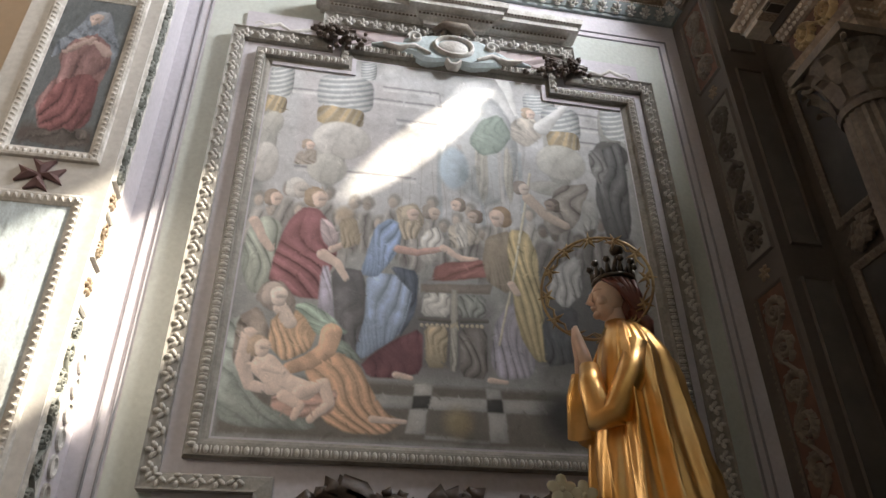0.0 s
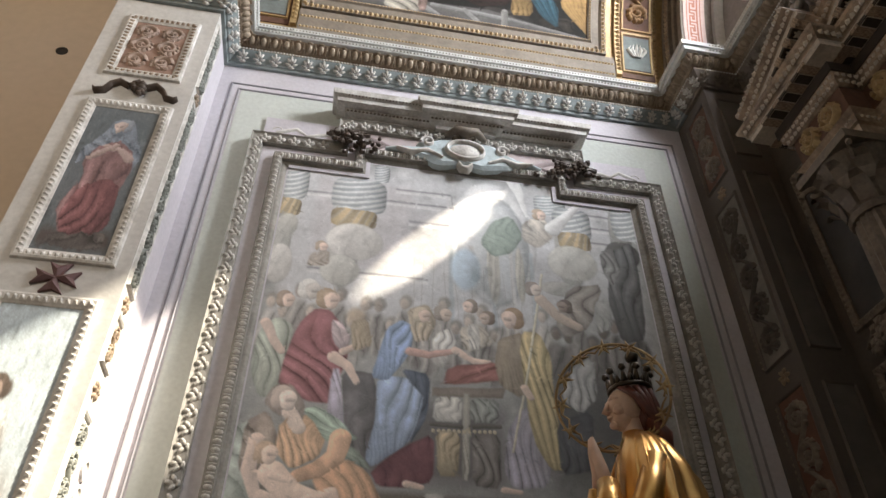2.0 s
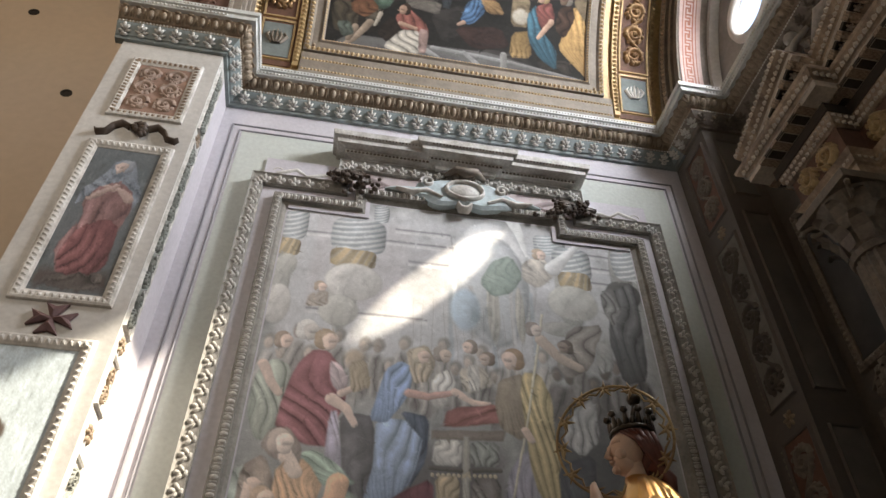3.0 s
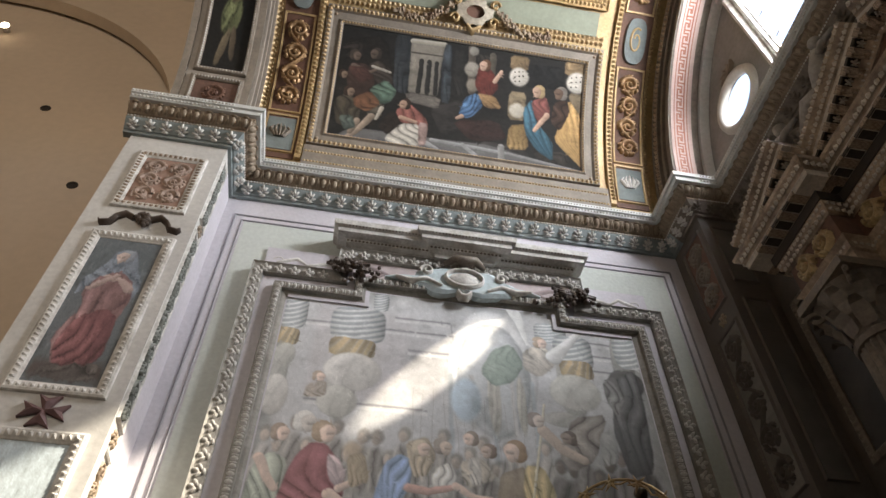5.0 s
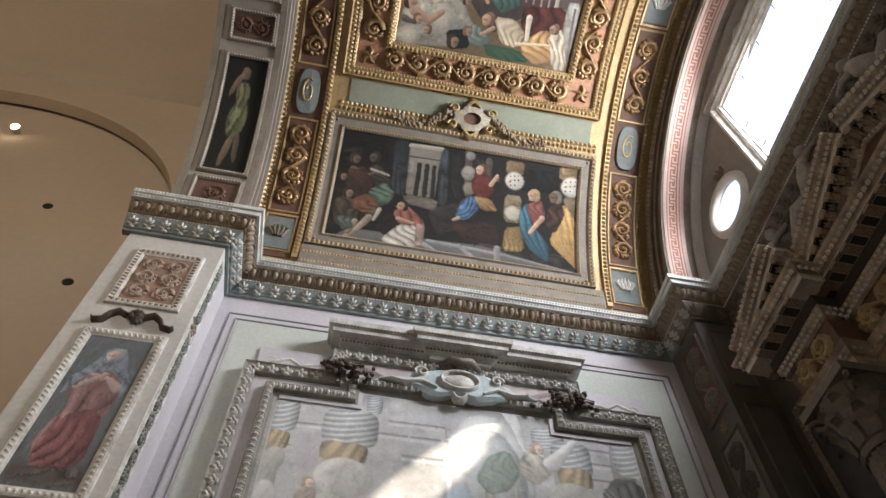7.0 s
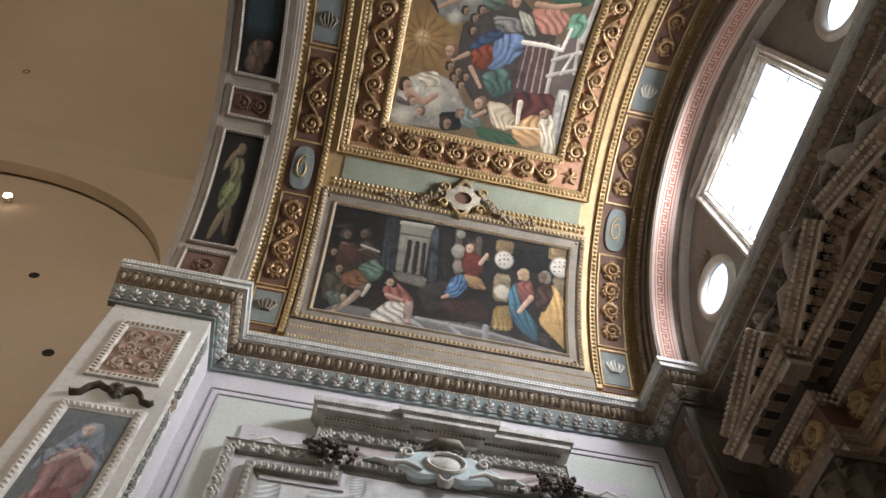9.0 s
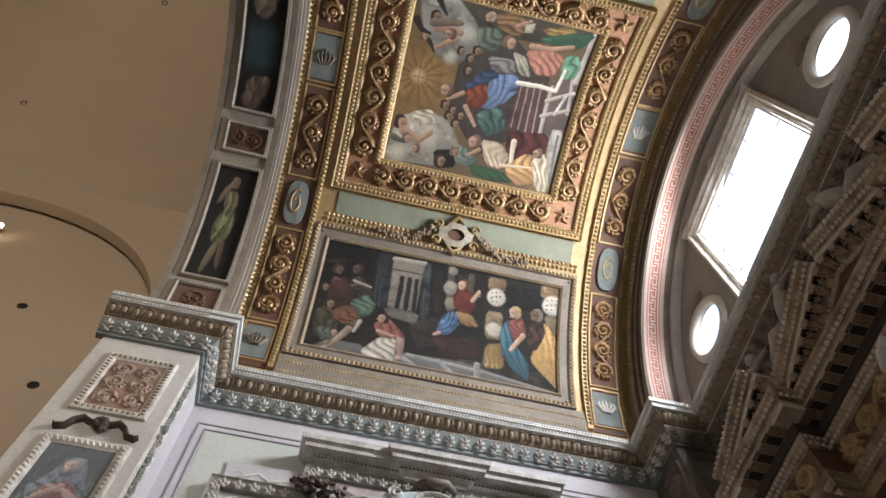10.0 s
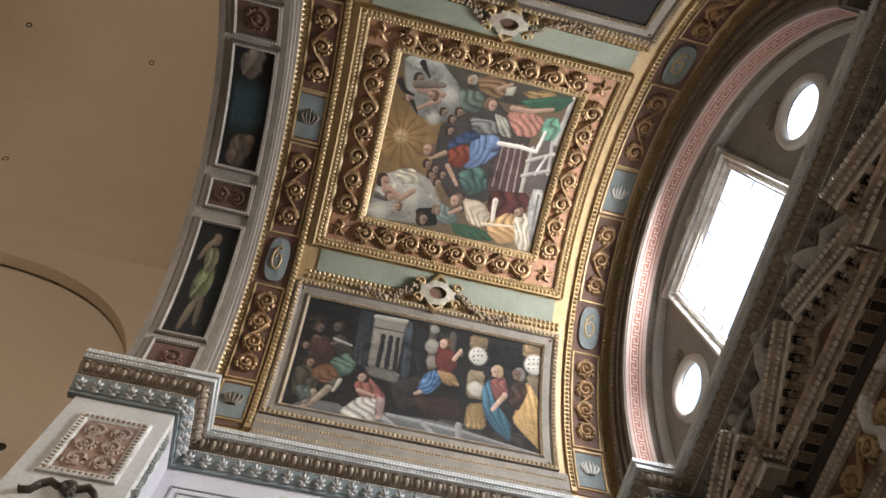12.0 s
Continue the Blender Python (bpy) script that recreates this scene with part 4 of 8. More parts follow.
p.blob(0.534, 0.202, 0.0374, 0.0755, (0.54, 0.5, 0.44), soft=0.35)
p.blob(0.545, 0.338, 0.0349, 0.0704, (0.48, 0.43, 0.36), soft=0.40)
p.blob(0.534, 0.045, 0.0243, 0.0491, (0.5, 0.47, 0.42), soft=0.40)
p.cloth([(0.704, 0.648), (0.778, 0.613), (0.786, 0.861), (0.695, 0.882)], (0.6, 0.44, 0.2), 78, 5, 0.25)
p.cloth([(0.694, 0.334), (0.766, 0.328), (0.768, 0.589), (0.697, 0.599)], (0.56, 0.46, 0.31), -4, 4, 0.25)
p.blob(0.734, 0.502, 0.0402, 0.0812, (0.66, 0.61, 0.53), soft=0.35)
p.cloth([(0.688, 0.024), (0.768, 0.021), (0.765, 0.143), (0.686, 0.143)], (0.54, 0.41, 0.24), -4, 2, 0.25)
p.blob(0.730, 0.202, 0.0476, 0.0961, (0.7, 0.66, 0.6), soft=0.30)
p.cloth([(0.916, -0.007), (1.005, -0.007), (1.003, 0.108), (0.919, 0.122)], (0.56, 0.42, 0.24), -4, 2, 0.25)
p.cloth([(0.943, 0.268), (1.010, 0.265), (1.022, 0.467), (0.962, 0.470)], (0.5, 0.41, 0.28), 0, 3, 0.25)
p.blob(0.976, 0.174, 0.0534, 0.1079, (0.72, 0.68, 0.62), soft=0.30)
p.blob(0.710, 0.164, 0.0037, 0.0075, (0.22, 0.2, 0.18), soft=0.40)
p.blob(0.727, 0.157, 0.0039, 0.0078, (0.22, 0.2, 0.18), soft=0.40)
p.blob(0.744, 0.150, 0.0039, 0.0078, (0.22, 0.2, 0.18), soft=0.40)
p.blob(0.713, 0.206, 0.0039, 0.0079, (0.22, 0.2, 0.18), soft=0.40)
p.blob(0.729, 0.195, 0.0046, 0.0092, (0.22, 0.2, 0.18), soft=0.40)
p.blob(0.746, 0.188, 0.0046, 0.0092, (0.22, 0.2, 0.18), soft=0.40)
p.blob(0.715, 0.244, 0.0044, 0.0088, (0.22, 0.2, 0.18), soft=0.40)
p.blob(0.732, 0.237, 0.0046, 0.0092, (0.22, 0.2, 0.18), soft=0.40)
p.blob(0.949, 0.136, 0.0039, 0.0078, (0.22, 0.2, 0.18), soft=0.40)
p.blob(0.969, 0.125, 0.0037, 0.0075, (0.22, 0.2, 0.18), soft=0.40)
p.blob(0.989, 0.115, 0.0046, 0.0092, (0.22, 0.2, 0.18), soft=0.40)
p.blob(0.951, 0.174, 0.0046, 0.0092, (0.22, 0.2, 0.18), soft=0.40)
p.blob(0.971, 0.167, 0.0039, 0.0078, (0.22, 0.2, 0.18), soft=0.40)
p.blob(0.990, 0.157, 0.0046, 0.0092, (0.22, 0.2, 0.18), soft=0.40)
p.blob(0.953, 0.216, 0.0046, 0.0092, (0.22, 0.2, 0.18), soft=0.40)
p.blob(0.973, 0.209, 0.0037, 0.0075, (0.22, 0.2, 0.18), soft=0.40)
p.cloth([(0.469, 0.686), (0.656, 0.620), (0.702, 0.794), (0.551, 0.861)], (0.25, 0.15, 0.13), 0, 1, 0.25)
p.cloth([(0.562, 0.150), (0.621, 0.185), (0.652, 0.328), (0.615, 0.436), (0.573, 0.404), (0.551, 0.324)], (0.5, 0.16, 0.12), 69, 4, 0.25)
p.cloth([(0.556, 0.401), (0.637, 0.401), (0.674, 0.512), (0.604, 0.523)], (0.7, 0.49, 0.25), 32, 4, 0.25)
p.cloth([(0.517, 0.456), (0.565, 0.397), (0.596, 0.516), (0.541, 0.648), (0.494, 0.634)], (0.2, 0.37, 0.58), 127, 5, 0.50)
p.head(0.582, 0.157, 0.0251, (0.74, 0.54, 0.42), (0.4, 0.24, 0.14), -1)
p.limb([(0.632, 0.275), (0.655, 0.181)], 0.0101, 0.0072, (0.74, 0.54, 0.42))
p.limb([(0.510, 0.634), (0.490, 0.659)], 0.0099, 0.0074, (0.66, 0.48, 0.37))
p.cloth([(0.757, 0.488), (0.793, 0.366), (0.812, 0.568), (0.887, 0.746), (0.888, 0.944), (0.814, 0.847), (0.771, 0.697)], (0.16, 0.36, 0.46), 69, 5, 0.25)
p.cloth([(0.789, 0.394), (0.852, 0.328), (0.875, 0.484), (0.838, 0.620), (0.804, 0.519)], (0.54, 0.24, 0.21), 67, 4, 0.25)
p.head(0.814, 0.310, 0.0294, (0.66, 0.48, 0.37), (0.66, 0.52, 0.3), -1)
p.limb([(0.858, 0.505), (0.810, 0.662)], 0.0127, 0.0085, (0.66, 0.48, 0.37))
p.cloth([(0.945, 0.321), (1.003, 0.477), (1.028, 0.784), (1.013, 0.993), (0.941, 0.836), (0.889, 0.728), (0.915, 0.547)], (0.82, 0.58, 0.25), 66, 7, 0.50)
p.cloth([(0.885, 0.376), (0.938, 0.324), (0.954, 0.449), (0.916, 0.634), (0.875, 0.564)], (0.27, 0.17, 0.12), 68, 2, 0.25)
p.head(0.907, 0.296, 0.0306, (0.38, 0.27, 0.2), (0.42, 0.38, 0.34), -1)
p.cloth([(0.182, 0.847), (0.233, 0.672), (0.279, 0.756), (0.233, 0.930)], (0.2, 0.15, 0.12), 52, 2, 0.25)
p.cloth([(0.245, 0.676), (0.294, 0.585), (0.364, 0.686), (0.382, 0.784), (0.361, 0.972), (0.331, 0.767), (0.278, 0.794)], (0.6, 0.29, 0.24), 53, 5, 0.25)
p.cloth([(0.219, 0.937), (0.276, 0.784), (0.348, 0.774), (0.372, 0.965), (0.275, 1.045), (0.216, 1.038)], (0.68, 0.64, 0.58), 28, 6, 0.50)
p.head(0.278, 0.610, 0.0245, (0.66, 0.48, 0.37), (0.22, 0.15, 0.11), -1)
p.limb([(0.272, 0.732), (0.330, 0.756)], 0.0097, 0.0073, (0.66, 0.48, 0.37))
p.cloth([(0.341, 0.749), (0.380, 0.756), (0.375, 0.979), (0.346, 0.969)], (0.66, 0.5, 0.46), 78, 2, 0.25)
p.cloth([(0.137, 0.505), (0.196, 0.411), (0.245, 0.502), (0.212, 0.638), (0.146, 0.634)], (0.27, 0.38, 0.31), 54, 4, 0.25)
p.cloth([(0.076, 0.617), (0.140, 0.530), (0.189, 0.638), (0.138, 0.732), (0.085, 0.693)], (0.52, 0.3, 0.17), 32, 4, 0.25)
p.head(0.062, 0.571, 0.0238, (0.5, 0.38, 0.29), (0.22, 0.15, 0.11), 1)
p.limb([(0.156, 0.767), (0.103, 0.934), (0.065, 1.028)], 0.0157, 0.0096, (0.56, 0.46, 0.37))
p.limb([(0.103, 0.822), (0.083, 0.944)], 0.0130, 0.0096, (0.5, 0.41, 0.33))
p.cloth([(0.034, 0.345), (0.111, 0.331), (0.144, 0.422), (0.089, 0.484)], (0.38, 0.22, 0.18), 22, 3, 0.25)
p.head(0.067, 0.247, 0.0237, (0.4, 0.31, 0.25), (0.26, 0.21, 0.17), 1)
p.head(0.140, 0.209, 0.0248, (0.34, 0.27, 0.22), (0.22, 0.18, 0.15), -1)
p.limb([(0.136, 0.317), (0.206, 0.345)], 0.0063, 0.0049, (0.62, 0.58, 0.52))
p.head(0.028, 0.425, 0.0194, (0.5, 0.38, 0.29), (0.22, 0.15, 0.11), 1)
p.cloth([(0.030, 0.805), (0.080, 0.777), (0.103, 0.889), (0.060, 0.941)], (0.3, 0.35, 0.31), 52, 3, 0.25)
p.limb([(0.193, 0.676), (0.176, 0.784)], 0.0097, 0.0059, (0.66, 0.6, 0.52))
p.hang("painted_scene", VAULT, 0.36, 3.16, 17.9, 46.6, 0.012, panel_one, "dark painted hall with draped shapes")
p = Paint(120, 60, (0.14, 0.12, 0.11), 2.05, 0.004, 9)
p.rect(0, 0.75, 1, 1, (0.36, 0.33, 0.31), 0.02).robed(0.2, 0.3, 0.65, 0.07, (0.45, 0.2, 0.15), (0.2, 0.3, 0.45)).robed(0.5, 0.28, 0.65, 0.07, (0.5, 0.38, 0.2)).robed(0.78, 0.3, 0.65, 0.07, (0.3, 0.3, 0.34), (0.6, 0.52, 0.4))
p.rect(0.6, 0.0, 0.66, 0.7, (0.42, 0.38, 0.34))
p.hang("painted_scene", VAULT, 3.16, 0.36, 162.1, 133.4, 0.012, panel_three, "dark painted scene with draped shapes")

# middle vault picture: clouds, a burst of light and draped shapes round steps
p = Paint(400, 400, (0.40, 0.31, 0.20), 1.035, 0.002, 5)
p.tint = 0.66
r = np.hypot(p.x - 0.097, p.y - 0.489)
p.lay(np.clip(1 - r / 0.46, 0, 1) * 0.95, (0.66, 0.46, 0.20))
ray = np.clip(np.sin(np.arctan2(p.y - 0.489, p.x - 0.097) * 15) * 3 - 1.2, 0, 1) * np.clip(1 - r / 0.24, 0, 1) * np.clip(r / 0.05, 0, 1)
p.lay(ray * 0.6, (0.36, 0.24, 0.11)).blob(0.097, 0.489, 0.06, 0.06, (0.80, 0.64, 0.40), soft=0.8).limb([(0.075, 0.49), (0.125, 0.488)], 0.006, 0.006, (0.62, 0.46, 0.28)).limb([(0.10, 0.46), (0.10, 0.515)], 0.005, 0.005, (0.62, 0.46, 0.28))
p.cloth([(0.211, -0.010), (0.374, 0.012), (0.846, -0.010), (0.992, -0.010), (0.885, 0.101), (0.574, 0.152), (0.355, 0.178)], (0.27, 0.24, 0.19), 0, 0, 0.25)
p.cloth([(0.303, 0.359), (0.572, 0.147), (0.826, 0.323), (0.730, 0.701), (0.529, 0.858), (0.304, 0.636)], (0.24, 0.21, 0.19), 45, 0, 0.25)
p.cloth([(-0.005, 0.983), (0.023, 0.749), (0.176, 0.660), (0.327, 0.699), (0.430, 0.848), (0.416, 0.964), (0.218, 0.988), (0.014, 1.007)], (0.64, 0.6, 0.53), 25, 3, 0.25)
p.blob(0.232, 0.827, 0.0925, 0.0958, (0.72, 0.67, 0.58), soft=0.80)
p.blob(0.075, 0.954, 0.0721, 0.0746, (0.74, 0.7, 0.6), soft=0.80)
p.blob(0.328, 0.872, 0.0663, 0.0686, (0.46, 0.46, 0.44), soft=0.80)
p.cloth([(0.014, 0.012), (0.211, -0.010), (0.342, 0.106), (0.415, 0.260), (0.273, 0.373), (0.133, 0.335), (0.044, 0.157)], (0.58, 0.57, 0.53), 36, 3, 0.25)
p.blob(0.308, 0.186, 0.0826, 0.0855, (0.7, 0.67, 0.6), soft=0.80)
p.blob(0.248, 0.340, 0.0575, 0.0595, (0.7, 0.66, 0.58), soft=0.80)
p.cloth([(0.340, 0.125), (0.499, 0.116), (0.500, 0.236), (0.394, 0.265)], (0.34, 0.4, 0.34), 13, 3, 0.25)
p.limb([(0.145, 0.178), (0.270, 0.188)], 0.0349, 0.0190, (0.66, 0.48, 0.37))
p.limb([(0.254, 0.229), (0.152, 0.304)], 0.0171, 0.0108, (0.66, 0.48, 0.37))
p.head(0.217, 0.210, 0.0324, (0.66, 0.48, 0.37), (0.42, 0.3, 0.22), -1)
p.head(0.124, 0.128, 0.0312, (0.5, 0.38, 0.29), (0.22, 0.15, 0.11), 1)
p.head(0.085, 0.253, 0.0286, (0.66, 0.48, 0.37), (0.42, 0.3, 0.22), 1)
p.limb([(0.116, 0.164), (0.261, 0.130)], 0.0250, 0.0157, (0.46, 0.38, 0.31))
p.limb([(0.022, 0.169), (0.058, 0.219), (0.110, 0.234)], 0.0202, 0.0062, (0.17, 0.15, 0.14))
p.limb([(0.121, 0.034), (0.176, 0.106)], 0.0183, 0.0047, (0.17, 0.15, 0.14))
p.limb([(0.112, 0.272), (0.152, 0.330)], 0.0143, 0.0048, (0.2, 0.17, 0.15))
p.cloth([(0.103, 0.704), (0.208, 0.653), (0.267, 0.733), (0.151, 0.769)], (0.8, 0.73, 0.6), 46, 3, 0.25)
p.head(0.058, 0.773, 0.0399, (0.66, 0.48, 0.37), (0.22, 0.15, 0.11), 1)
p.limb([(0.078, 0.814), (0.170, 0.851), (0.234, 0.793)], 0.0276, 0.0146, (0.66, 0.48, 0.37))
p.head(0.108, 0.858, 0.0302, (0.66, 0.48, 0.37), (0.42, 0.3, 0.22), 1)
p.limb([(0.032, 0.863), (0.093, 0.882)], 0.0198, 0.0068, (0.32, 0.29, 0.26))
p.head(0.166, 0.906, 0.0262, (0.66, 0.48, 0.37), (0.42, 0.3, 0.22), -1)
p.cloth([(0.657, 0.378), (0.820, 0.359), (0.848, 0.689), (0.650, 0.687)], (0.3, 0.2, 0.19), 94, 0, 0.25)
p.limb([(0.680, 0.376), (0.682, 0.651)], 0.0049, 0.0049, (0.52, 0.42, 0.38))
p.limb([(0.716, 0.371), (0.724, 0.653)], 0.0049, 0.0049, (0.52, 0.42, 0.38))
p.limb([(0.752, 0.369), (0.766, 0.658)], 0.0049, 0.0049, (0.52, 0.42, 0.38))
p.limb([(0.787, 0.364), (0.809, 0.660)], 0.0050, 0.0049, (0.52, 0.42, 0.38))
p.cloth([(0.820, 0.359), (0.975, 0.265), (0.995, 0.598), (0.875, 0.665)], (0.34, 0.28, 0.26), 63, 0, 0.25)
p.limb([(0.847, 0.371), (0.851, 0.677)], 0.0113, 0.0119, (0.62, 0.57, 0.52))
p.limb([(0.941, 0.263), (0.977, 0.504)], 0.0096, 0.0098, (0.60, 0.55, 0.50))
p.limb([(0.839, 0.455), (0.978, 0.376)], 0.0114, 0.0113, (0.62, 0.57, 0.52))
p.limb([(0.835, 0.547), (0.977, 0.482)], 0.0119, 0.0119, (0.60, 0.55, 0.50))
p.limb([(0.937, 0.407), (0.904, 0.523)], 0.0084, 0.0084, (0.7, 0.66, 0.62))
p.cloth([(0.906, 0.614), (0.986, 0.600), (1.001, 0.918), (0.947, 0.959)], (0.60, 0.57, 0.53), 65, 1, 0.25)
p.limb([(0.979, 0.022), (0.968, 0.313)], 0.0149, 0.0146, (0.62, 0.58, 0.54))
p.limb([(0.957, 0.643), (0.978, 0.923)], 0.0069, 0.0069, (0.4, 0.36, 0.34))
p.cloth([(0.681, 0.672), (0.912, 0.646), (0.915, 0.786), (0.770, 0.858), (0.676, 0.786)], (0.3, 0.12, 0.1), 55, 3, 0.25)
p.cloth([(0.446, 0.280), (0.597, 0.263), (0.636, 0.340), (0.497, 0.366)], (0.46, 0.44, 0.42), 17, 3, 0.25)
p.cloth([(0.500, 0.376), (0.636, 0.340), (0.677, 0.424), (0.613, 0.520), (0.528, 0.586), (0.468, 0.576), (0.490, 0.465)], (0.34, 0.44, 0.62), 105, 6, 0.60)
p.cloth([(0.356, 0.489), (0.413, 0.400), (0.497, 0.342), (0.547, 0.381), (0.458, 0.446), (0.388, 0.499)], (0.19, 0.27, 0.42), 4, 3, 0.25)
p.cloth([(0.372, 0.504), (0.478, 0.434), (0.515, 0.535), (0.465, 0.600), (0.400, 0.583)], (0.54, 0.21, 0.12), 45, 3, 0.25)
p.limb([(0.361, 0.523), (0.290, 0.576)], 0.0146, 0.0097, (0.66, 0.48, 0.37))
p.head(0.269, 0.530, 0.0384, (0.66, 0.48, 0.37), (0.42, 0.3, 0.22), -1)
p.cloth([(0.462, 0.619), (0.592, 0.545), (0.665, 0.665), (0.571, 0.749), (0.498, 0.692)], (0.25, 0.38, 0.34), 60, 4, 0.25)
p.limb([(0.396, 0.595), (0.472, 0.696)], 0.0146, 0.0098, (0.66, 0.48, 0.37))
p.head(0.314, 0.675, 0.0265, (0.5, 0.38, 0.29), (0.22, 0.15, 0.11), 1)
p.head(0.363, 0.711, 0.0265, (0.5, 0.38, 0.29), (0.22, 0.15, 0.11), 1)
p.head(0.280, 0.617, 0.0262, (0.5, 0.38, 0.29), (0.22, 0.15, 0.11), 1)
p.head(0.302, 0.289, 0.0255, (0.5, 0.38, 0.29), (0.22, 0.15, 0.11), 1)
p.head(0.358, 0.320, 0.0249, (0.5, 0.38, 0.29), (0.22, 0.15, 0.11), 1)
p.head(0.360, 0.388, 0.0258, (0.5, 0.38, 0.29), (0.22, 0.15, 0.11), 1)
p.head(0.385, 0.267, 0.0258, (0.5, 0.38, 0.29), (0.22, 0.15, 0.11), 1)
p.head(0.378, 0.658, 0.0262, (0.5, 0.38, 0.29), (0.22, 0.15, 0.11), 1)
p.head(0.328, 0.636, 0.0265, (0.5, 0.38, 0.29), (0.22, 0.15, 0.11), 1)
p.cloth([(0.420, 0.043), (0.533, -0.007), (0.637, 0.039), (0.586, 0.135), (0.466, 0.113)], (0.54, 0.38, 0.22), 17, 4, 0.25)
p.head(0.403, 0.063, 0.0312, (0.66, 0.48, 0.37), (0.6, 0.55, 0.48), -1)
p.limb([(0.566, 0.070), (0.624, 0.027)], 0.0143, 0.0094, (0.66, 0.48, 0.37))
p.cloth([(0.602, 0.051), (0.651, 0.031), (0.653, 0.089), (0.608, 0.101)], (0.7, 0.66, 0.56), -4, 0, 0.25)
p.cloth([(0.689, 0.051), (0.851, 0.002), (0.896, 0.036), (0.750, 0.089)], (0.56, 0.42, 0.2), -4, 2, 0.25)
p.cloth([(0.678, 0.116), (0.862, 0.034), (0.991, 0.012), (0.927, 0.123), (0.765, 0.135)], (0.19, 0.38, 0.26), -4, 3, 0.25)
p.cloth([(0.637, 0.198), (0.773, 0.159), (0.871, 0.186), (0.838, 0.308), (0.725, 0.323)], (0.72, 0.42, 0.33), 34, 5, 0.50)
p.cloth([(0.571, 0.217), (0.653, 0.229), (0.720, 0.342), (0.647, 0.342)], (0.64, 0.61, 0.52), 55, 3, 0.25)
p.head(0.549, 0.178, 0.0385, (0.66, 0.48, 0.37), (0.42, 0.3, 0.22), 1)
p.limb([(0.670, 0.164), (0.772, 0.157), (0.890, 0.113)], 0.0178, 0.0111, (0.66, 0.48, 0.37))
p.cloth([(0.863, 0.181), (0.927, 0.152), (0.971, 0.212), (0.952, 0.296), (0.868, 0.318)], (0.33, 0.55, 0.42), 25, 2, 0.50)
p.limb([(0.654, 0.390), (0.776, 0.383), (0.873, 0.388), (0.890, 0.263)], 0.0145, 0.0096, (0.82, 0.77, 0.7))
p.cloth([(0.414, 0.810), (0.544, 0.896), (0.487, 0.945), (0.370, 0.940)], (0.38, 0.44, 0.41), 25, 4, 0.25)
p.cloth([(0.273, 0.887), (0.379, 0.860), (0.423, 0.961), (0.297, 0.993)], (0.13, 0.12, 0.12), 46, 2, 0.25)
p.head(0.323, 0.945, 0.0364, (0.5, 0.38, 0.29), (0.22, 0.15, 0.11), 1)
p.head(0.396, 0.875, 0.0293, (0.5, 0.38, 0.29), (0.42, 0.3, 0.22), 1)
p.cloth([(0.492, 0.920), (0.689, 0.923), (0.771, 0.981), (0.630, 0.998), (0.517, 0.983)], (0.19, 0.34, 0.22), 16, 4, 0.25)
p.cloth([(0.523, 0.764), (0.648, 0.757), (0.717, 0.829), (0.680, 0.916), (0.584, 0.904)], (0.78, 0.67, 0.53), 86, 5, 0.50)
p.head(0.491, 0.790, 0.0391, (0.66, 0.48, 0.37), (0.42, 0.3, 0.22), -1)
p.limb([(0.529, 0.829), (0.470, 0.872)], 0.0132, 0.0099, (0.66, 0.48, 0.37))
p.cloth([(0.698, 0.875), (0.819, 0.778), (0.922, 0.812), (0.903, 0.949), (0.801, 0.993), (0.712, 0.935)], (0.74, 0.52, 0.28), 45, 6, 0.50)
p.limb([(0.721, 0.733), (0.729, 0.860)], 0.0169, 0.0118, (0.78, 0.7, 0.6))
p.cloth([(0.842, 0.798), (0.925, 0.759), (0.990, 0.993), (0.908, 1.000)], (0.7, 0.63, 0.52), 65, 4, 0.25)
p.head(0.870, 0.773, 0.0296, (0.66, 0.48, 0.37), (0.42, 0.3, 0.22), -1)
p.limb([(0.674, 0.892), (0.858, 0.865)], 0.0103, 0.0065, (0.8, 0.68, 0.5))
p.hang("painted_scene", VAULT, 0.77, 2.84, 69.7, 111.2, 0.012, panel_mid, "painted clouds, steps and draped shapes")

# ---- the entrance arch: soffit panels and its inner face ----
KR = 180 / math.pi / RR
DARKRED = material("dark_red_panel", (0.15, 0.08, 0.06), 0.7, vary=0.25, grain=25, stain=6, bump=0.2)


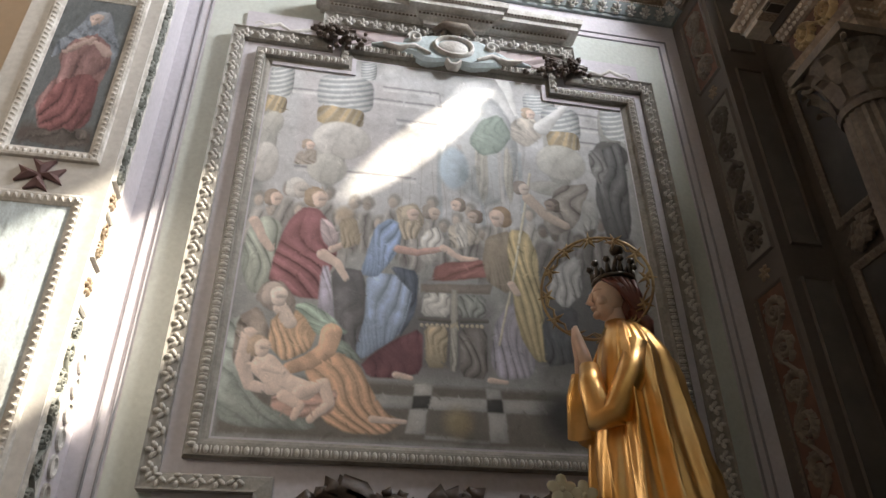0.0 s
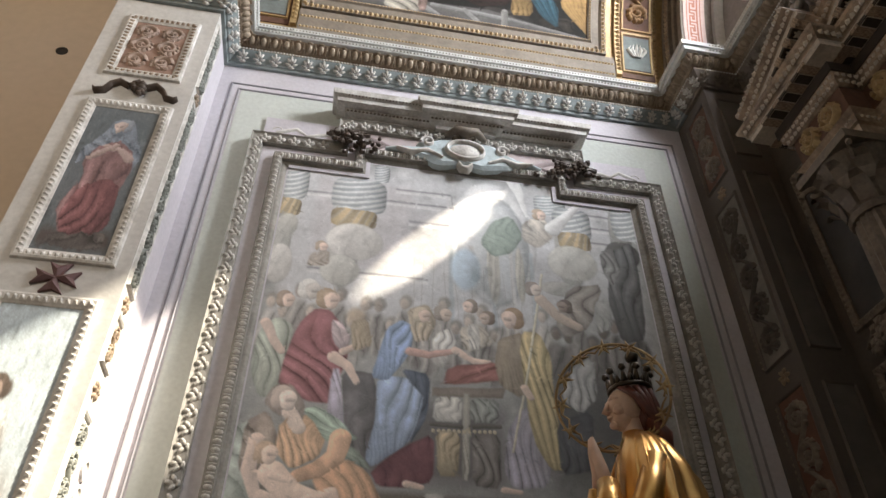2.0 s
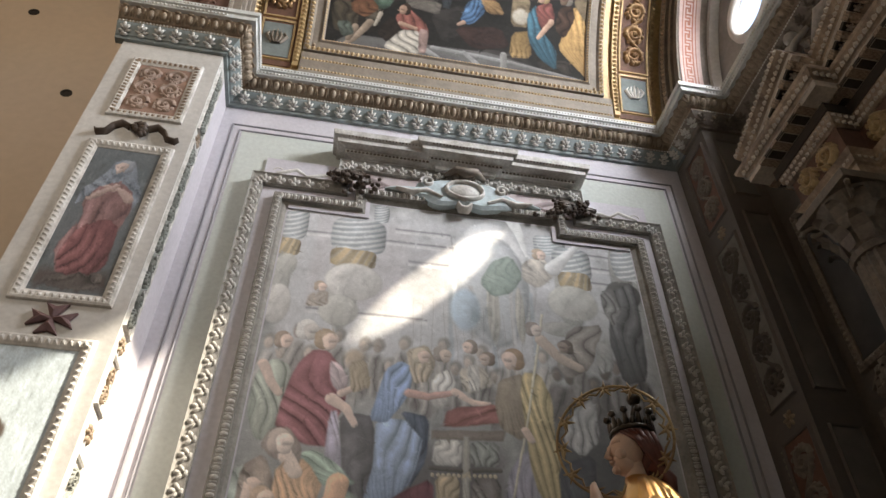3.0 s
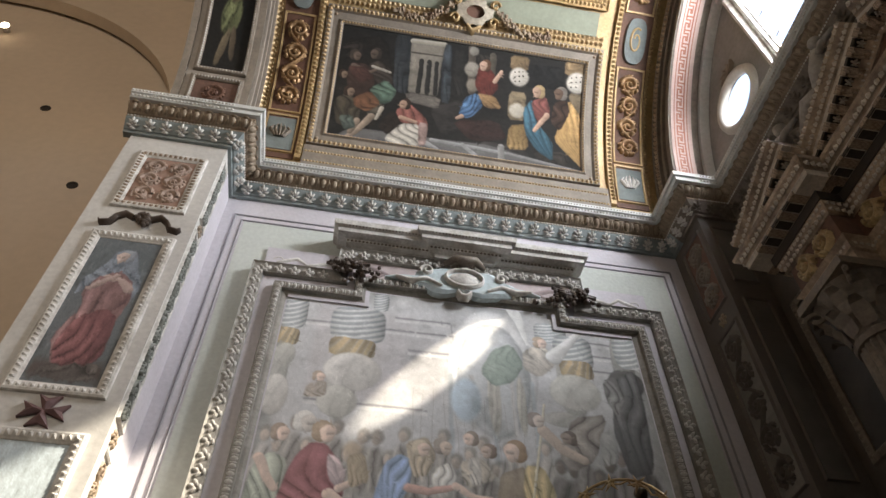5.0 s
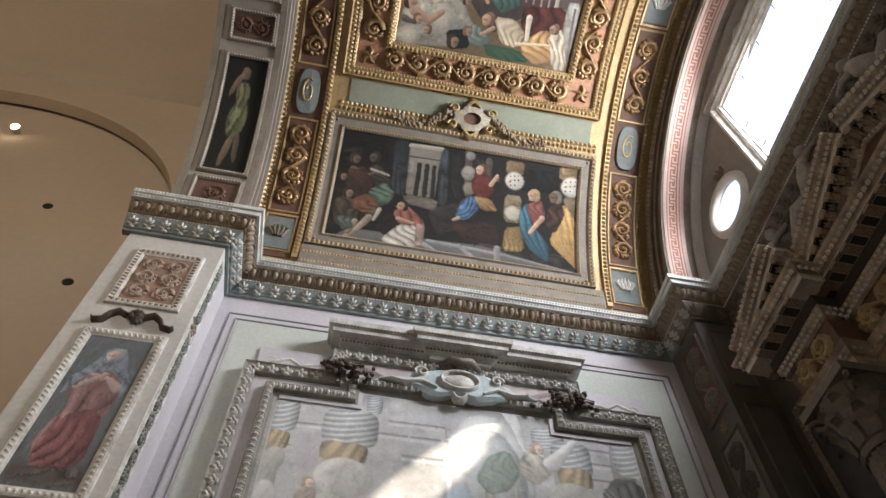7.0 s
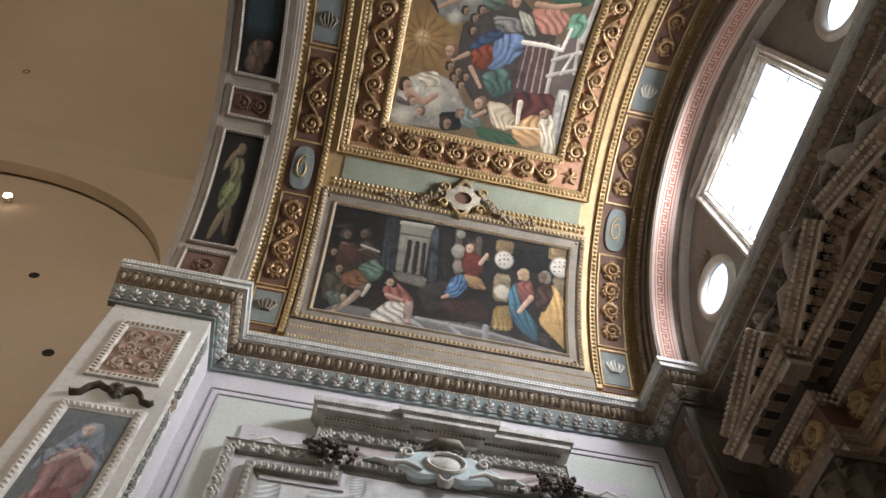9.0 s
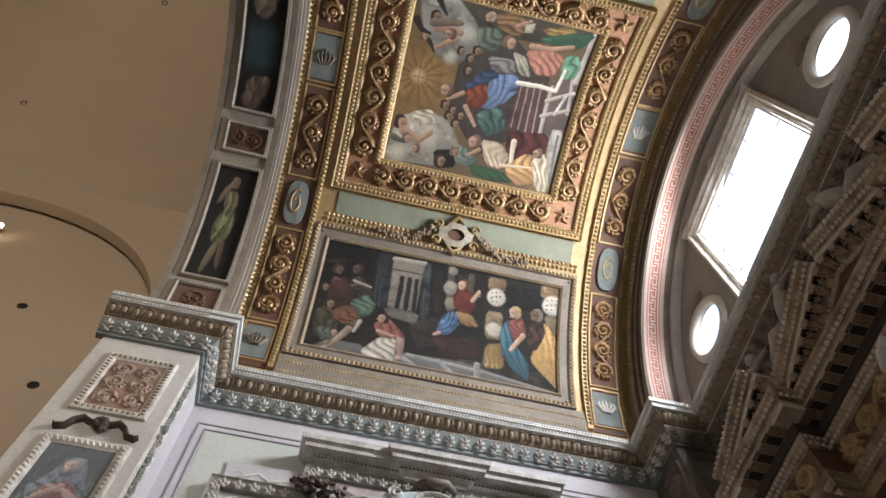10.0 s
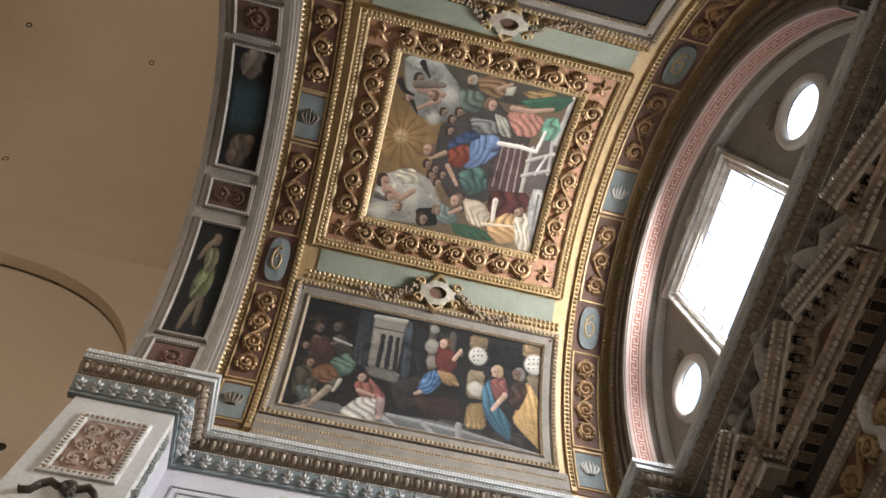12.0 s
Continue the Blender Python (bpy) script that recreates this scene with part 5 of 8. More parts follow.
def soffit_panel(v0, v1, kind, seed):
    bm = bmesh.new()
    frame_ring(bm, RIB, -0.95, -0.53, v0, v1, [(0, -0.01), (0, 0.02), (0.02, 0.04), (0.04, 0.035), (0.055, 0.012), (0.055, -0.01)], 1, 12)
    fr = part("soffit_frame", bm, GREIGE, arch_entry, "grey-white moulded frame on the soffit")
    bm = bmesh.new()
    bead_frame(bm, RIB, -0.965, -0.515, v0 - 0.6, v1 + 0.6, 0.03, 0.013, 0.034)
    part("bead_moulding", bm, STUCCO, fr)
    if kind == "small":
        bm = bmesh.new()
        slab(bm, RIB, -0.95, -0.53, v0, v1, -0.01, 0.006, 1, 4)
        part("panel_field", bm, DARKRED, fr)
        bm = bmesh.new()
        scroll(bm, RIB, -0.92, -0.56, v0 + 1, v1 - 1, 0.02, 0.006, 0.9, random.Random(seed))
        part("scrollwork", bm, REDGROUND, fr, smooth=True)
        return
    q = Paint(56, 130, (0.11, 0.10, 0.09), 0.4, 0.008, seed)
    if kind == "green":
        q.rect(0.62, 0.0, 1.0, 0.8, (0.08, 0.09, 0.10), 0.1)
        q.blob(0.48, 0.52, 0.26, 0.20, (0.42, 0.46, 0.26), 10, fold=0.7, freq=5).blob(0.50, 0.30, 0.20, 0.13, (0.46, 0.44, 0.28), fold=0.5).blob(0.40, 0.80, 0.10, 0.20, (0.44, 0.37, 0.26), 12).blob(0.62, 0.76, 0.08, 0.18, (0.36, 0.30, 0.22), -6).blob(0.50, 0.12, 0.13, 0.06, (0.48, 0.38, 0.27)).blob(0.30, 0.22, 0.08, 0.14, (0.48, 0.38, 0.28), 25)
    else:
        q.rect(0, 0.22, 1, 0.75, (0.16, 0.27, 0.31), 0.15).blob(0.45, 0.14, 0.32, 0.13, (0.46, 0.38, 0.30), 15, fold=0.5).blob(0.55, 0.06, 0.30, 0.08, (0.52, 0.44, 0.38), -10, fold=0.4).blob(0.50, 0.82, 0.34, 0.12, (0.42, 0.33, 0.26), -12, fold=0.5).blob(0.4, 0.92, 0.30, 0.09, (0.38, 0.28, 0.22), 8, fold=0.4).blob(0.72, 0.76, 0.12, 0.05, (0.48, 0.36, 0.28))
    q.hang("painted_panel", RIB, -0.95, -0.53, v0, v1, 0.004, fr, "dark painted panel with a draped shape")


for v0, v1, kind in ((11.5, 19.5, "small"), (23.5, 57, "green"), (62.4, 69, "small"), (74, 107, "blue"), (111, 120, "small"), (124, 157, "green"), (161, 169, "small")):
    soffit_panel(v0, v1, kind, int(v0))
bm = bmesh.new()
for u0 in (-1.13, -0.48):
    slab(bm, RIB, u0, u0 + 0.07, 4, 176, -0.01, 0.025, 1, 60)
part("soffit_fillet", bm, GREIGE, arch_entry)
FACE = ring_face(XW0, 1)
bm = bmesh.new()
for r0, r1, h in ((2.31, 2.36, 0.03), (2.43, 2.47, 0.045), (2.58, 2.66, 0.06)):
    slab(bm, FACE, r0, r1, 2, 178, -0.01, h, 1, 60)
part("arch_moulding", bm, ARCHGREY, arch_entry)
bm = bmesh.new()
for r0, pitch, rad, h in ((2.395, 0.035, 0.018, 0.004), (2.62, 0.06, 0.03, 0.06)):
    bead_row(bm, FACE, (r0, 3), (r0, 177), pitch, rad, h)
petal_row(bm, FACE, (2.52, 3), (2.52, 177), 0.055, 0.07, 0.03, 0.004)
part("gilt_leaf_moulding", bm, LEAFBAND, arch_entry)

# ---- the altar arch: pink soffit with a key pattern, dark mouldings, the lunette's windows ----
bm = bmesh.new()
slab(bm, RIB, 4.025, 4.26, 3, 177, -0.01, 0.012, 1, 64)
part("pink_band", bm, PINK, arch_altar, "pink painted soffit band")
bm = bmesh.new()
kd = 0.15 * KR
n = int(172 / kd)
for i in range(n):
    v = 4 + i * kd
    for u0, u1, a, b in ((4.088, 4.104, 0.0, 0.60), (4.088, 4.182, 0.0, 0.11), (4.166, 4.182, 0.0, 1.0), (4.120, 4.136, 0.26, 0.60), (4.120, 4.152, 0.26, 0.37), (4.088, 4.136, 0.50, 0.61), (4.138, 4.152, 0.26, 0.86), (4.088, 4.152, 0.75, 0.86), (4.088, 4.104, 0.75, 1.0)):
        slab(bm, RIB, u0, u1, v + a * kd, v + b * kd, 0.008, 0.0135)
for u in (4.058, 4.204):
    slab(bm, RIB, u, u + 0.010, 4, 176, 0.008, 0.014, 1, 60)
part("key_pattern", bm, KEYRED, arch_altar, "red painted key pattern")
bm = bmesh.new()
slab(bm, RIB, 4.345, 4.45, 3, 177, -0.01, 0.05, 1, 64)
part("reveal_band", bm, PIER, arch_altar, "whitewashed inner reveal")
FACE2 = ring_face(XW1, -1)
bm = bmesh.new()
for r0, r1, h in ((2.30, 2.37, 0.02), (2.42, 2.47, 0.035), (2.52, 2.60, 0.05), (2.66, 2.70, 0.03)):
    slab(bm, FACE2, r0, r1, 2, 178, -0.01, h, 1, 60)
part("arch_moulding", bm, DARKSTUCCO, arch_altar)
bm = bmesh.new()
petal_row(bm, FACE2, (2.56, 3), (2.56, 177), 0.06, 0.07, 0.03, 0.05)
bead_row(bm, FACE2, (2.63, 3), (2.63, 177), 0.045, 0.02, 0.0)
part("leaf_moulding", bm, UMBER, arch_altar)
EAST = flat((4.45, 0, 0), (0, -1, 0), (0, 0, 1))       # altar wall and lunette: u = -y, v = z


win = thing("window_1", (4.45, -2.68, 7.62), "tall overexposed lunette window in a moulded frame", "window", kind="structure")
bm = bmesh.new()
frame_ring(bm, EAST, -WY1, -WY0, WZ0, WZ1, [(-0.015, -0.03), (-0.015, 0.02), (0.0, 0.02), (0.02, 0.05), (0.07, 0.05), (0.10, 0.09), (0.14, 0.07), (0.14, -0.01)])
part("window_frame", bm, STUCCO, win)
bm = bmesh.new()
bead_frame(bm, EAST, -WY1 - 0.045, -WY0 + 0.045, WZ0, WZ1 + 0.045, 0.03, 0.014, 0.05)
part("bead_moulding", bm, STUCCO, win)
bm = bmesh.new()
for i in range(1, 4):
    y = WY0 + (WY1 - WY0) * i / 4
    tube(bm, [(4.50, y, WZ1 + 0.02), (4.49, y + 0.01, WZ1 - 0.10)], 0.006, 6)
for z in (8.15, 8.62):
    tube(bm, [(4.50, WY0 - 0.02, z), (4.49, WY0 + 0.10, z - 0.01)], 0.006, 6)
    tube(bm, [(4.50, WY1 + 0.02, z), (4.49, WY1 - 0.08, z - 0.01)], 0.006, 6)
part("iron_hook", bm, material("rusty_iron", (0.10, 0.07, 0.05), 0.7, 0.6, vary=0.3), win)
bm = bmesh.new()
slab(bm, EAST, -WY1 - 0.16, -WY0 + 0.16, 9.305, 9.36, -0.01, 0.12)
vine_line(bm, EAST, [(2.28, 9.36), (2.40, 9.47), (2.55, 9.44), (2.65, 9.56), (2.75, 9.44), (2.90, 9.47), (3.02, 9.36)], [0.03, 0.05, 0.04, 0.06, 0.04, 0.05, 0.03], 0.07)
vine_line(bm, EAST, [(1.90, 9.38), (2.05, 9.42), (2.15, 9.37)], [0.02, 0.04, 0.02], 0.05)
vine_line(bm, EAST, [(3.13, 9.38), (3.23, 9.42), (3.38, 9.37)], [0.02, 0.04, 0.02], 0.05)
part("window_crest", bm, STUCCO, win, "scrolled stucco crest", smooth=True)
for i, (y, z) in enumerate(OVALS):
    ov = thing(f"window_{i + 2}", (4.45, y, z - 0.3), "small oval overexposed window in a white surround", "window", kind="structure")
    bm = bmesh.new()
    rings = [[Vector((4.45 - h, y + (0.265 + o) * math.cos(a), z + (0.27 + o) * math.sin(a))) for a in (2 * math.pi * k / 32 for k in range(32))] for o, h in ((-0.005, -0.02), (-0.005, 0.02), (0.03, 0.05), (0.08, 0.04), (0.10, -0.005))]
    loft(bm, rings, True)
    faces = [f for f in bm.faces if len(f.verts) > 4]
    bmesh.ops.delete(bm, geom=faces, context="FACES_ONLY")
    part("window_frame", bm, PIER, ov, smooth=True)
# sloping dark fields beside the window
bm = bmesh.new()
for u in (1.30, 4.05):
    for k in range(5):
        a = 0.6 + 0.5 * k
        vine_line(bm, EAST, [(u, 8.55), (u + 0.10 * math.cos(a), 8.55 + 0.10 * math.sin(a)), (u + 0.17 * math.cos(a + 0.3), 8.55 + 0.17 * math.sin(a + 0.3))], [0.02, 0.035, 0.006], 0.04)
part("leaf_relief", bm, DARKSTUCCO, lunette, smooth=True)


# ---- the great wall picture ----
# moulding ground coloured dark to stand for shade between the carved leaves
RECESSDARK = material("recess_shade_stucco", (0.30, 0.28, 0.25), 0.7, vary=0.2, grain=40, stain=6, bump=0.3)
TREFOIL = trefoil_mesh("carved_leaf", STUCCO)
big = thing("wall_painting", (1.8, WALL - 0.02, 2.55), "huge fresco in a carved white stucco frame with ears", "painting")
PX0, PX1, PZ0, PZ1, PZ2 = 0.34, 3.28, 2.87, 5.86, 6.04    # picture: lower shoulders, raised middle
EX0, EX1 = 1.00, 2.58                                       # where the raised middle begins and ends


def outline_run(bm, put, loop, profile):
    """A mitred moulding round a closed loop of (u, v) corners that runs counter-clockwise; profile: (outward, height)."""
    n = len(loop)
    rings = []
    for i in range(n):
        p, a, b = Vector(loop[i]), Vector(loop[i - 1]), Vector(loop[(i + 1) % n])
        d0, d1 = (p - a).normalized(), (b - p).normalized()
        n0, n1 = Vector((d0.y, -d0.x)), Vector((d1.y, -d1.x))
        m = (n0 + n1) / max(0.2, 1 + n0.dot(n1))
        rings.append([put(p.x + m.x * o, p.y + m.y * o, h) for o, h in profile])
    return loft(bm, rings, True, True)


EARED = [(PX0, PZ0), (PX1, PZ0), (PX1, PZ1), (EX1, PZ1), (EX1, PZ2), (EX0, PZ2), (EX0, PZ1), (PX0, PZ1)]


def grown(loop, o):
    n, out = len(loop), []
    for i in range(n):
        p, a, b = Vector(loop[i]), Vector(loop[i - 1]), Vector(loop[(i + 1) % n])
        d0, d1 = (p - a).normalized(), (b - p).normalized()
        n0, n1 = Vector((d0.y, -d0.x)), Vector((d1.y, -d1.x))
        out.append(tuple(p + (n0 + n1) / max(0.2, 1 + n0.dot(n1)) * o))
    return out


bm = bmesh.new()
outline_run(bm, FRONT, EARED, [(0, -0.01), (0, 0.02), (0.035, 0.045), (0.055, 0.05), (0.06, 0.085), (0.125, 0.09), (0.135, 0.06), (0.135, -0.01)])
part("inner_moulding", bm, RECESSDARK, big)
loop = grown(EARED, 0.092)
bme = bmesh.new()
lobe(bme, 0, 0, 0.30, 0.44, 1.0, 8)
lobe(bme, 0.47, 0, 0.09, 0.46, 0.6, 6)
EGGLET = mesh_of("egg", bme, STUCCO)
for i in range(len(loop)):
    a, b = loop[i], loop[(i + 1) % len(loop)]
    for u, v in steps(FRONT, a, b, 0.056)[0]:
        piece("egg", EGGLET, tangent(FRONT, u, v, 0.084, 0 if abs(a[1] - b[1]) < 1e-6 else 90, 0.056, 0.066, 0.024), big)
OUT = [(0.0, 2.55), (0.62, 2.55), (0.62, 1.95), (2.98, 1.95), (2.98, 2.55), (3.60, 2.55), (3.60, 6.19), (2.90, 6.19), (2.90, 6.50), (0.70, 6.50), (0.70, 6.19), (0.0, 6.19)]
bm = bmesh.new()
outline_run(bm, FRONT, OUT, [(-0.10, 0.004), (-0.10, 0.05), (-0.09, 0.065), (-0.015, 0.085), (0.0, 0.10), (0.0, -0.01), (-0.10, -0.01)])
part("outer_moulding", bm, RECESSDARK, big)
bm = bmesh.new()
box(bm, 0.08, 3.52, WALL - 0.028, WALL + 0.01, 2.0, 6.45)
part("margin", bm, LILAC, big, "lilac-grey flat margin")
for i in range(len(OUT)):
    a, b = OUT[i], OUT[(i + 1) % len(OUT)]
    d = (Vector(b) - Vector(a)).normalized()
    nrm = Vector((-d.y, d.x)) * 0.052
    ia, ib = Vector(a) + nrm, Vector(b) + nrm
    inset = d * 0.05
    turn = math.degrees(math.atan2(d.y, d.x)) + 180
    for u, v in steps(FRONT, tuple(ia + inset), tuple(ib - inset), 0.112)[0]:
        piece("carved_leaf", TREFOIL, tangent(FRONT, u, v, 0.072, turn, 0.112, 0.105, 0.034), big)
# attic: scrolled field, cartouche, cornice above
bm = bmesh.new()
frame_ring(bm, FRONT, 0.81, 2.79, 6.17, 6.40, [(0, -0.01), (0, 0.035), (-0.0001, 0.036), (0.0, 0.04)])
slab(bm, FRONT, 0.81, 2.79, 6.165, 6.40, -0.01, 0.036)
part("attic_field", bm, material("rose_lilac_plaster", (0.55, 0.47, 0.47), 0.75, vary=0.12, grain=20, stain=5, bump=0.1), big, "rose-lilac attic field")
RIBBON = material("mauve_ribbon_paint", (0.36, 0.29, 0.29), 0.75, vary=0.15)
for s in (-1, 1):
    bm = bmesh.new()
    vine_line(bm, FRONT, [(1.80 + s * t, 6.29 + 0.06 * math.sin(9 * t)) for t in (0.95, 0.88, 0.8, 0.72, 0.64, 0.56, 0.5)], [0.02, 0.03, 0.028, 0.03, 0.028, 0.03, 0.012], 0.012, 0.036)
    vine_line(bm, FRONT, [(1.80 + s * t, 6.26 + 0.05 * math.cos(11 * t)) for t in (0.92, 0.84, 0.75, 0.66)], [0.012, 0.02, 0.02, 0.01], 0.01, 0.036)
    part("painted_ribbon", bm, RIBBON, big, smooth=True)
SKYBLUE = material("pale_blue_white_stucco", (0.52, 0.60, 0.62), 0.6, vary=0.12, grain=30, stain=8, bump=0.2)
car = thing("cartouche", (1.80, WALL - 0.08, 6.12), "pale blue-white scrolled cartouche with a shell boss", "cartouche")
bm = bmesh.new()
pts = []
for i in range(64):
    a = 2 * math.pi * i / 64
    k = 1 + 0.13 * math.cos(6 * a) + 0.08 * math.cos(10 * a + 0.7)
    pts.append((1.80 + 0.58 * math.cos(a) * k * (0.72 + 0.28 * abs(math.cos(a))), 6.235 + 0.155 * math.sin(a) * (k - 0.35 * abs(math.cos(a)) ** 3) - 0.045 * math.cos(a) ** 2))
loft(bm, [[FRONT(*p, 0.03) for p in pts], [FRONT(*p, 0.10) for p in pts], [FRONT(1.80 + (p[0] - 1.80) * 0.86, 6.235 + (p[1] - 6.235) * 0.82, 0.125) for p in pts]])
part("plate", bm, SKYBLUE, car)
bm = bmesh.new()
for s in (-1, 1):
    sp = [(1.80 + s * (0.33 + (0.065 - 0.05 * i / 14) * math.cos(i * 0.55)), 6.30 + (0.06 - 0.045 * i / 14) * math.sin(i * 0.55)) for i in range(15)]
    vine_line(bm, FRONT, sp, [0.018] * 15, 0.05, 0.10)
    vine_line(bm, FRONT, [(1.80 + s * 0.20, 6.13), (1.80 + s * 0.33, 6.20), (1.80 + s * 0.46, 6.16), (1.80 + s * 0.60, 6.19)], [0.015, 0.03, 0.025, 0.006], 0.05, 0.10)
for r, w in ((0.16, 0.02),):
    vine_line(bm, FRONT, [(1.80 + 0.165 * math.cos(a), 6.25 + 0.105 * math.sin(a)) for a in (2 * math.pi * i / 24 for i in range(25))], [0.022] * 25, 0.05, 0.11)
vine_line(bm, FRONT, [(1.74, 6.10), (1.77, 6.05), (1.82, 6.05), (1.86, 6.10)], [0.02, 0.035, 0.035, 0.02], 0.06, 0.08)
part("scroll_rim", bm, STUCCO, car, smooth=True)
bm = bmesh.new()
made = bmesh.ops.create_uvsphere(bm, u_segments=20, v_segments=10, radius=1.0)
for v in made["verts"]:
    v.co = Vector((1.80 + 0.14 * v.co.x, WALL - 0.11 - 0.045 * max(0, v.co.y * -1), 6.25 + 0.085 * v.co.z))
part("shell_boss", bm, STUCCO, car, smooth=True)
bm = bmesh.new()
tube(bm, [(1.62, WALL - 0.12, 6.42), (1.72, WALL - 0.16, 6.47), (1.80, WALL - 0.17, 6.43), (1.90, WALL - 0.16, 6.47), (1.99, WALL - 0.12, 6.41)], [0.02, 0.045, 0.06, 0.045, 0.02], 10)
grains(bm, [FRONT(1.80 + random.uniform(-0.09, 0.09), 6.43 + random.uniform(-0.06, 0.05), 0.13) for _ in range(14)], 0.03)
part("mask_scroll", bm, DARKSTUCCO, car, smooth=True)
crown = thing("attic_cornice", (1.80, WALL, 6.40), "grey stucco cornice over the picture's attic", "cornice")
PROF = [(-0.02, 6.59), (0.06, 6.59), (0.07, 6.62), (0.12, 6.635), (0.13, 6.67), (0.20, 6.68), (0.205, 6.72), (0.235, 6.735), (0.245, 6.785), (-0.02, 6.785)]
bm = bmesh.new()
along(bm, [(0.86, WALL), (0.86, WALL - 0.02), (2.71, WALL - 0.02), (2.71, WALL)], [(o, z - 0.10) for o, z in PROF])
part("cornice_run", bm, STUCCO, crown)
bm = bmesh.new()
along(bm, [(1.60, WALL - 0.02), (1.60, WALL - 0.07), (2.02, WALL - 0.07), (2.02, WALL - 0.02)], [(o, z - 0.098) for o, z in PROF])
part("cornice_break", bm, STUCCO, crown)
bm = bmesh.new()
for put, a, b in ((flat((0, WALL - 0.145, 6.55), (1, 0, 0), (0, 0, 1)), 0.74, 1.48), (flat((0, WALL - 0.145, 6.55), (1, 0, 0), (0, 0, 1)), 2.14, 2.83), (flat((0, WALL - 0.195, 6.55), (1, 0, 0), (0, 0, 1)), 1.48, 2.14)):
    bead_row(bm, put, (a, 0), (b, 0), 0.034, 0.013, 0.0)
    bead_row(bm, put, (a, 0.085), (b, 0.085), 0.03, 0.010, 0.10)
part("dentil_moulding", bm, DARKSTUCCO, crown)


DEEPBROWN = material("dark_bronzed_stucco", (0.085, 0.06, 0.045), 0.5, 0.1, vary=0.25, grain=40, stain=8, bump=0.3)


def flower_swag(cx, cz, s):
    """A dark bunch of stucco flowers at a corner of the attic."""
    bm = bmesh.new()
    rng = random.Random(int(cx * 100))
    cs = [FRONT(cx + rng.gauss(0, 0.085) + s * 0.04 * k, cz + rng.gauss(0, 0.045) - 0.012 * k * k, 0.10 + rng.uniform(0, 0.07)) for k in range(-2, 4) for _ in range(9)]
    grains(bm, cs, 0.026)
    for k in range(9):
        a = rng.uniform(0, 6.28)
        vine_line(bm, FRONT, [(cx, cz), (cx + 0.10 * math.cos(a), cz + 0.06 * math.sin(a)), (cx + 0.20 * math.cos(a), cz + 0.10 * math.sin(a))], [0.02, 0.035, 0.005], 0.04, 0.10)
    sw = tagged(part("flower_swag", bm, DEEPBROWN), "dark brown stucco bunch of flowers on the frame", "ornament", "swags on the frame")
    bm = bmesh.new()
    vine_line(bm, FRONT, [(cx - s * 0.12, cz + 0.10), (cx - s * 0.25, cz + 0.06), (cx - s * 0.36, cz + 0.03), (cx - s * 0.45, cz + 0.10), (cx - s * 0.54, cz + 0.06), (cx - s * 0.62, cz + 0.03)], [0.03, 0.04, 0.02, 0.035, 0.04, 0.015], 0.04, 0.0)
    sp = [(cx - s * (0.60 + (0.05 - 0.04 * i / 10) * math.cos(i * 0.6)), cz + 0.06 + (0.05 - 0.04 * i / 10) * math.sin(i * 0.6)) for i in range(11)]
    vine_line(bm, FRONT, sp, [0.014] * 11, 0.03, 0.0)
    part("side_scroll", bm, STUCCO, sw, "pale scroll beside the flowers", smooth=True)


flower_swag(0.80, 6.24, 1)
flower_swag(2.80, 6.24, -1)
# apron: dark acanthus relief
bm = bmesh.new()
scroll(bm, FRONT, 0.74, 2.86, 2.10, 2.66, 0.07, 0.03, 1.5, random.Random(8))
scroll(bm, FRONT, 0.80, 2.80, 2.30, 2.62, 0.05, 0.03, 1.3, random.Random(18))
part("acanthus_relief", bm, DEEPBROWN, big, "dark brown acanthus scrolls", smooth=True)

p = Paint(560, 600, (0.56, 0.56, 0.55), 0.927, 0.0015, 11)
p.gamma, p.tint = 1.55, 0.66
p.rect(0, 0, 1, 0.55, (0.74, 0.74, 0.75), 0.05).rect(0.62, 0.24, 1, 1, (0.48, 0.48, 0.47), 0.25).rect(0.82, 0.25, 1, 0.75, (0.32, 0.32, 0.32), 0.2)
# painted architecture: a framed wall, an arch and twisted columns
p.rect(0.08, 0.06, 0.36, 0.36, (0.72, 0.70, 0.71), 0.02).rect(0.33, 0.13, 0.44, 0.34, (0.66, 0.65, 0.66), 0.02)
for x0, y0, x1, y1 in ((0.06, 0.12, 0.36, 0.13), (0.30, 0.075, 0.46, 0.085), (0.36, 0.12, 0.47, 0.13), (0.34, 0.18, 0.46, 0.19), (0.09, 0.36, 0.40, 0.37), (0.80, 0.085, 0.93, 0.095), (0.82, 0.13, 0.93, 0.14), (0.83, 0.18, 0.93, 0.19)):
    p.rect(x0, y0, x1, y1, (0.50, 0.49, 0.51), 0.004).rect(x0, y1, x1, y1 + 0.012, (0.82, 0.81, 0.81), 0.004)
p.rect(0.44, 0.08, 0.452, 0.34, (0.80, 0.79, 0.80), 0.006, 0.1).rect(0.456, 0.08, 0.463, 0.34, (0.54, 0.53, 0.55), 0.004, 0.1)
p.blob(0.575, 0.22, 0.125, 0.21, (0.86, 0.86, 0.86), soft=0.06).blob(0.575, 0.24, 0.105, 0.185, (0.66, 0.68, 0.70), soft=0.08).blob(0.575, 0.25, 0.095, 0.175, (0.76, 0.78, 0.79), soft=0.1)
for k in range(5):
    p.rect(0.45 + 0.055 * k, 0.24, 0.467 + 0.055 * k, 0.50, (0.74, 0.73, 0.72) if k % 2 else (0.62, 0.66, 0.69), 0.006)
p.blob(0.018, 0.303, 0.025, 0.112, (0.62, 0.61, 0.58), fold=0.12, soft=0.15)
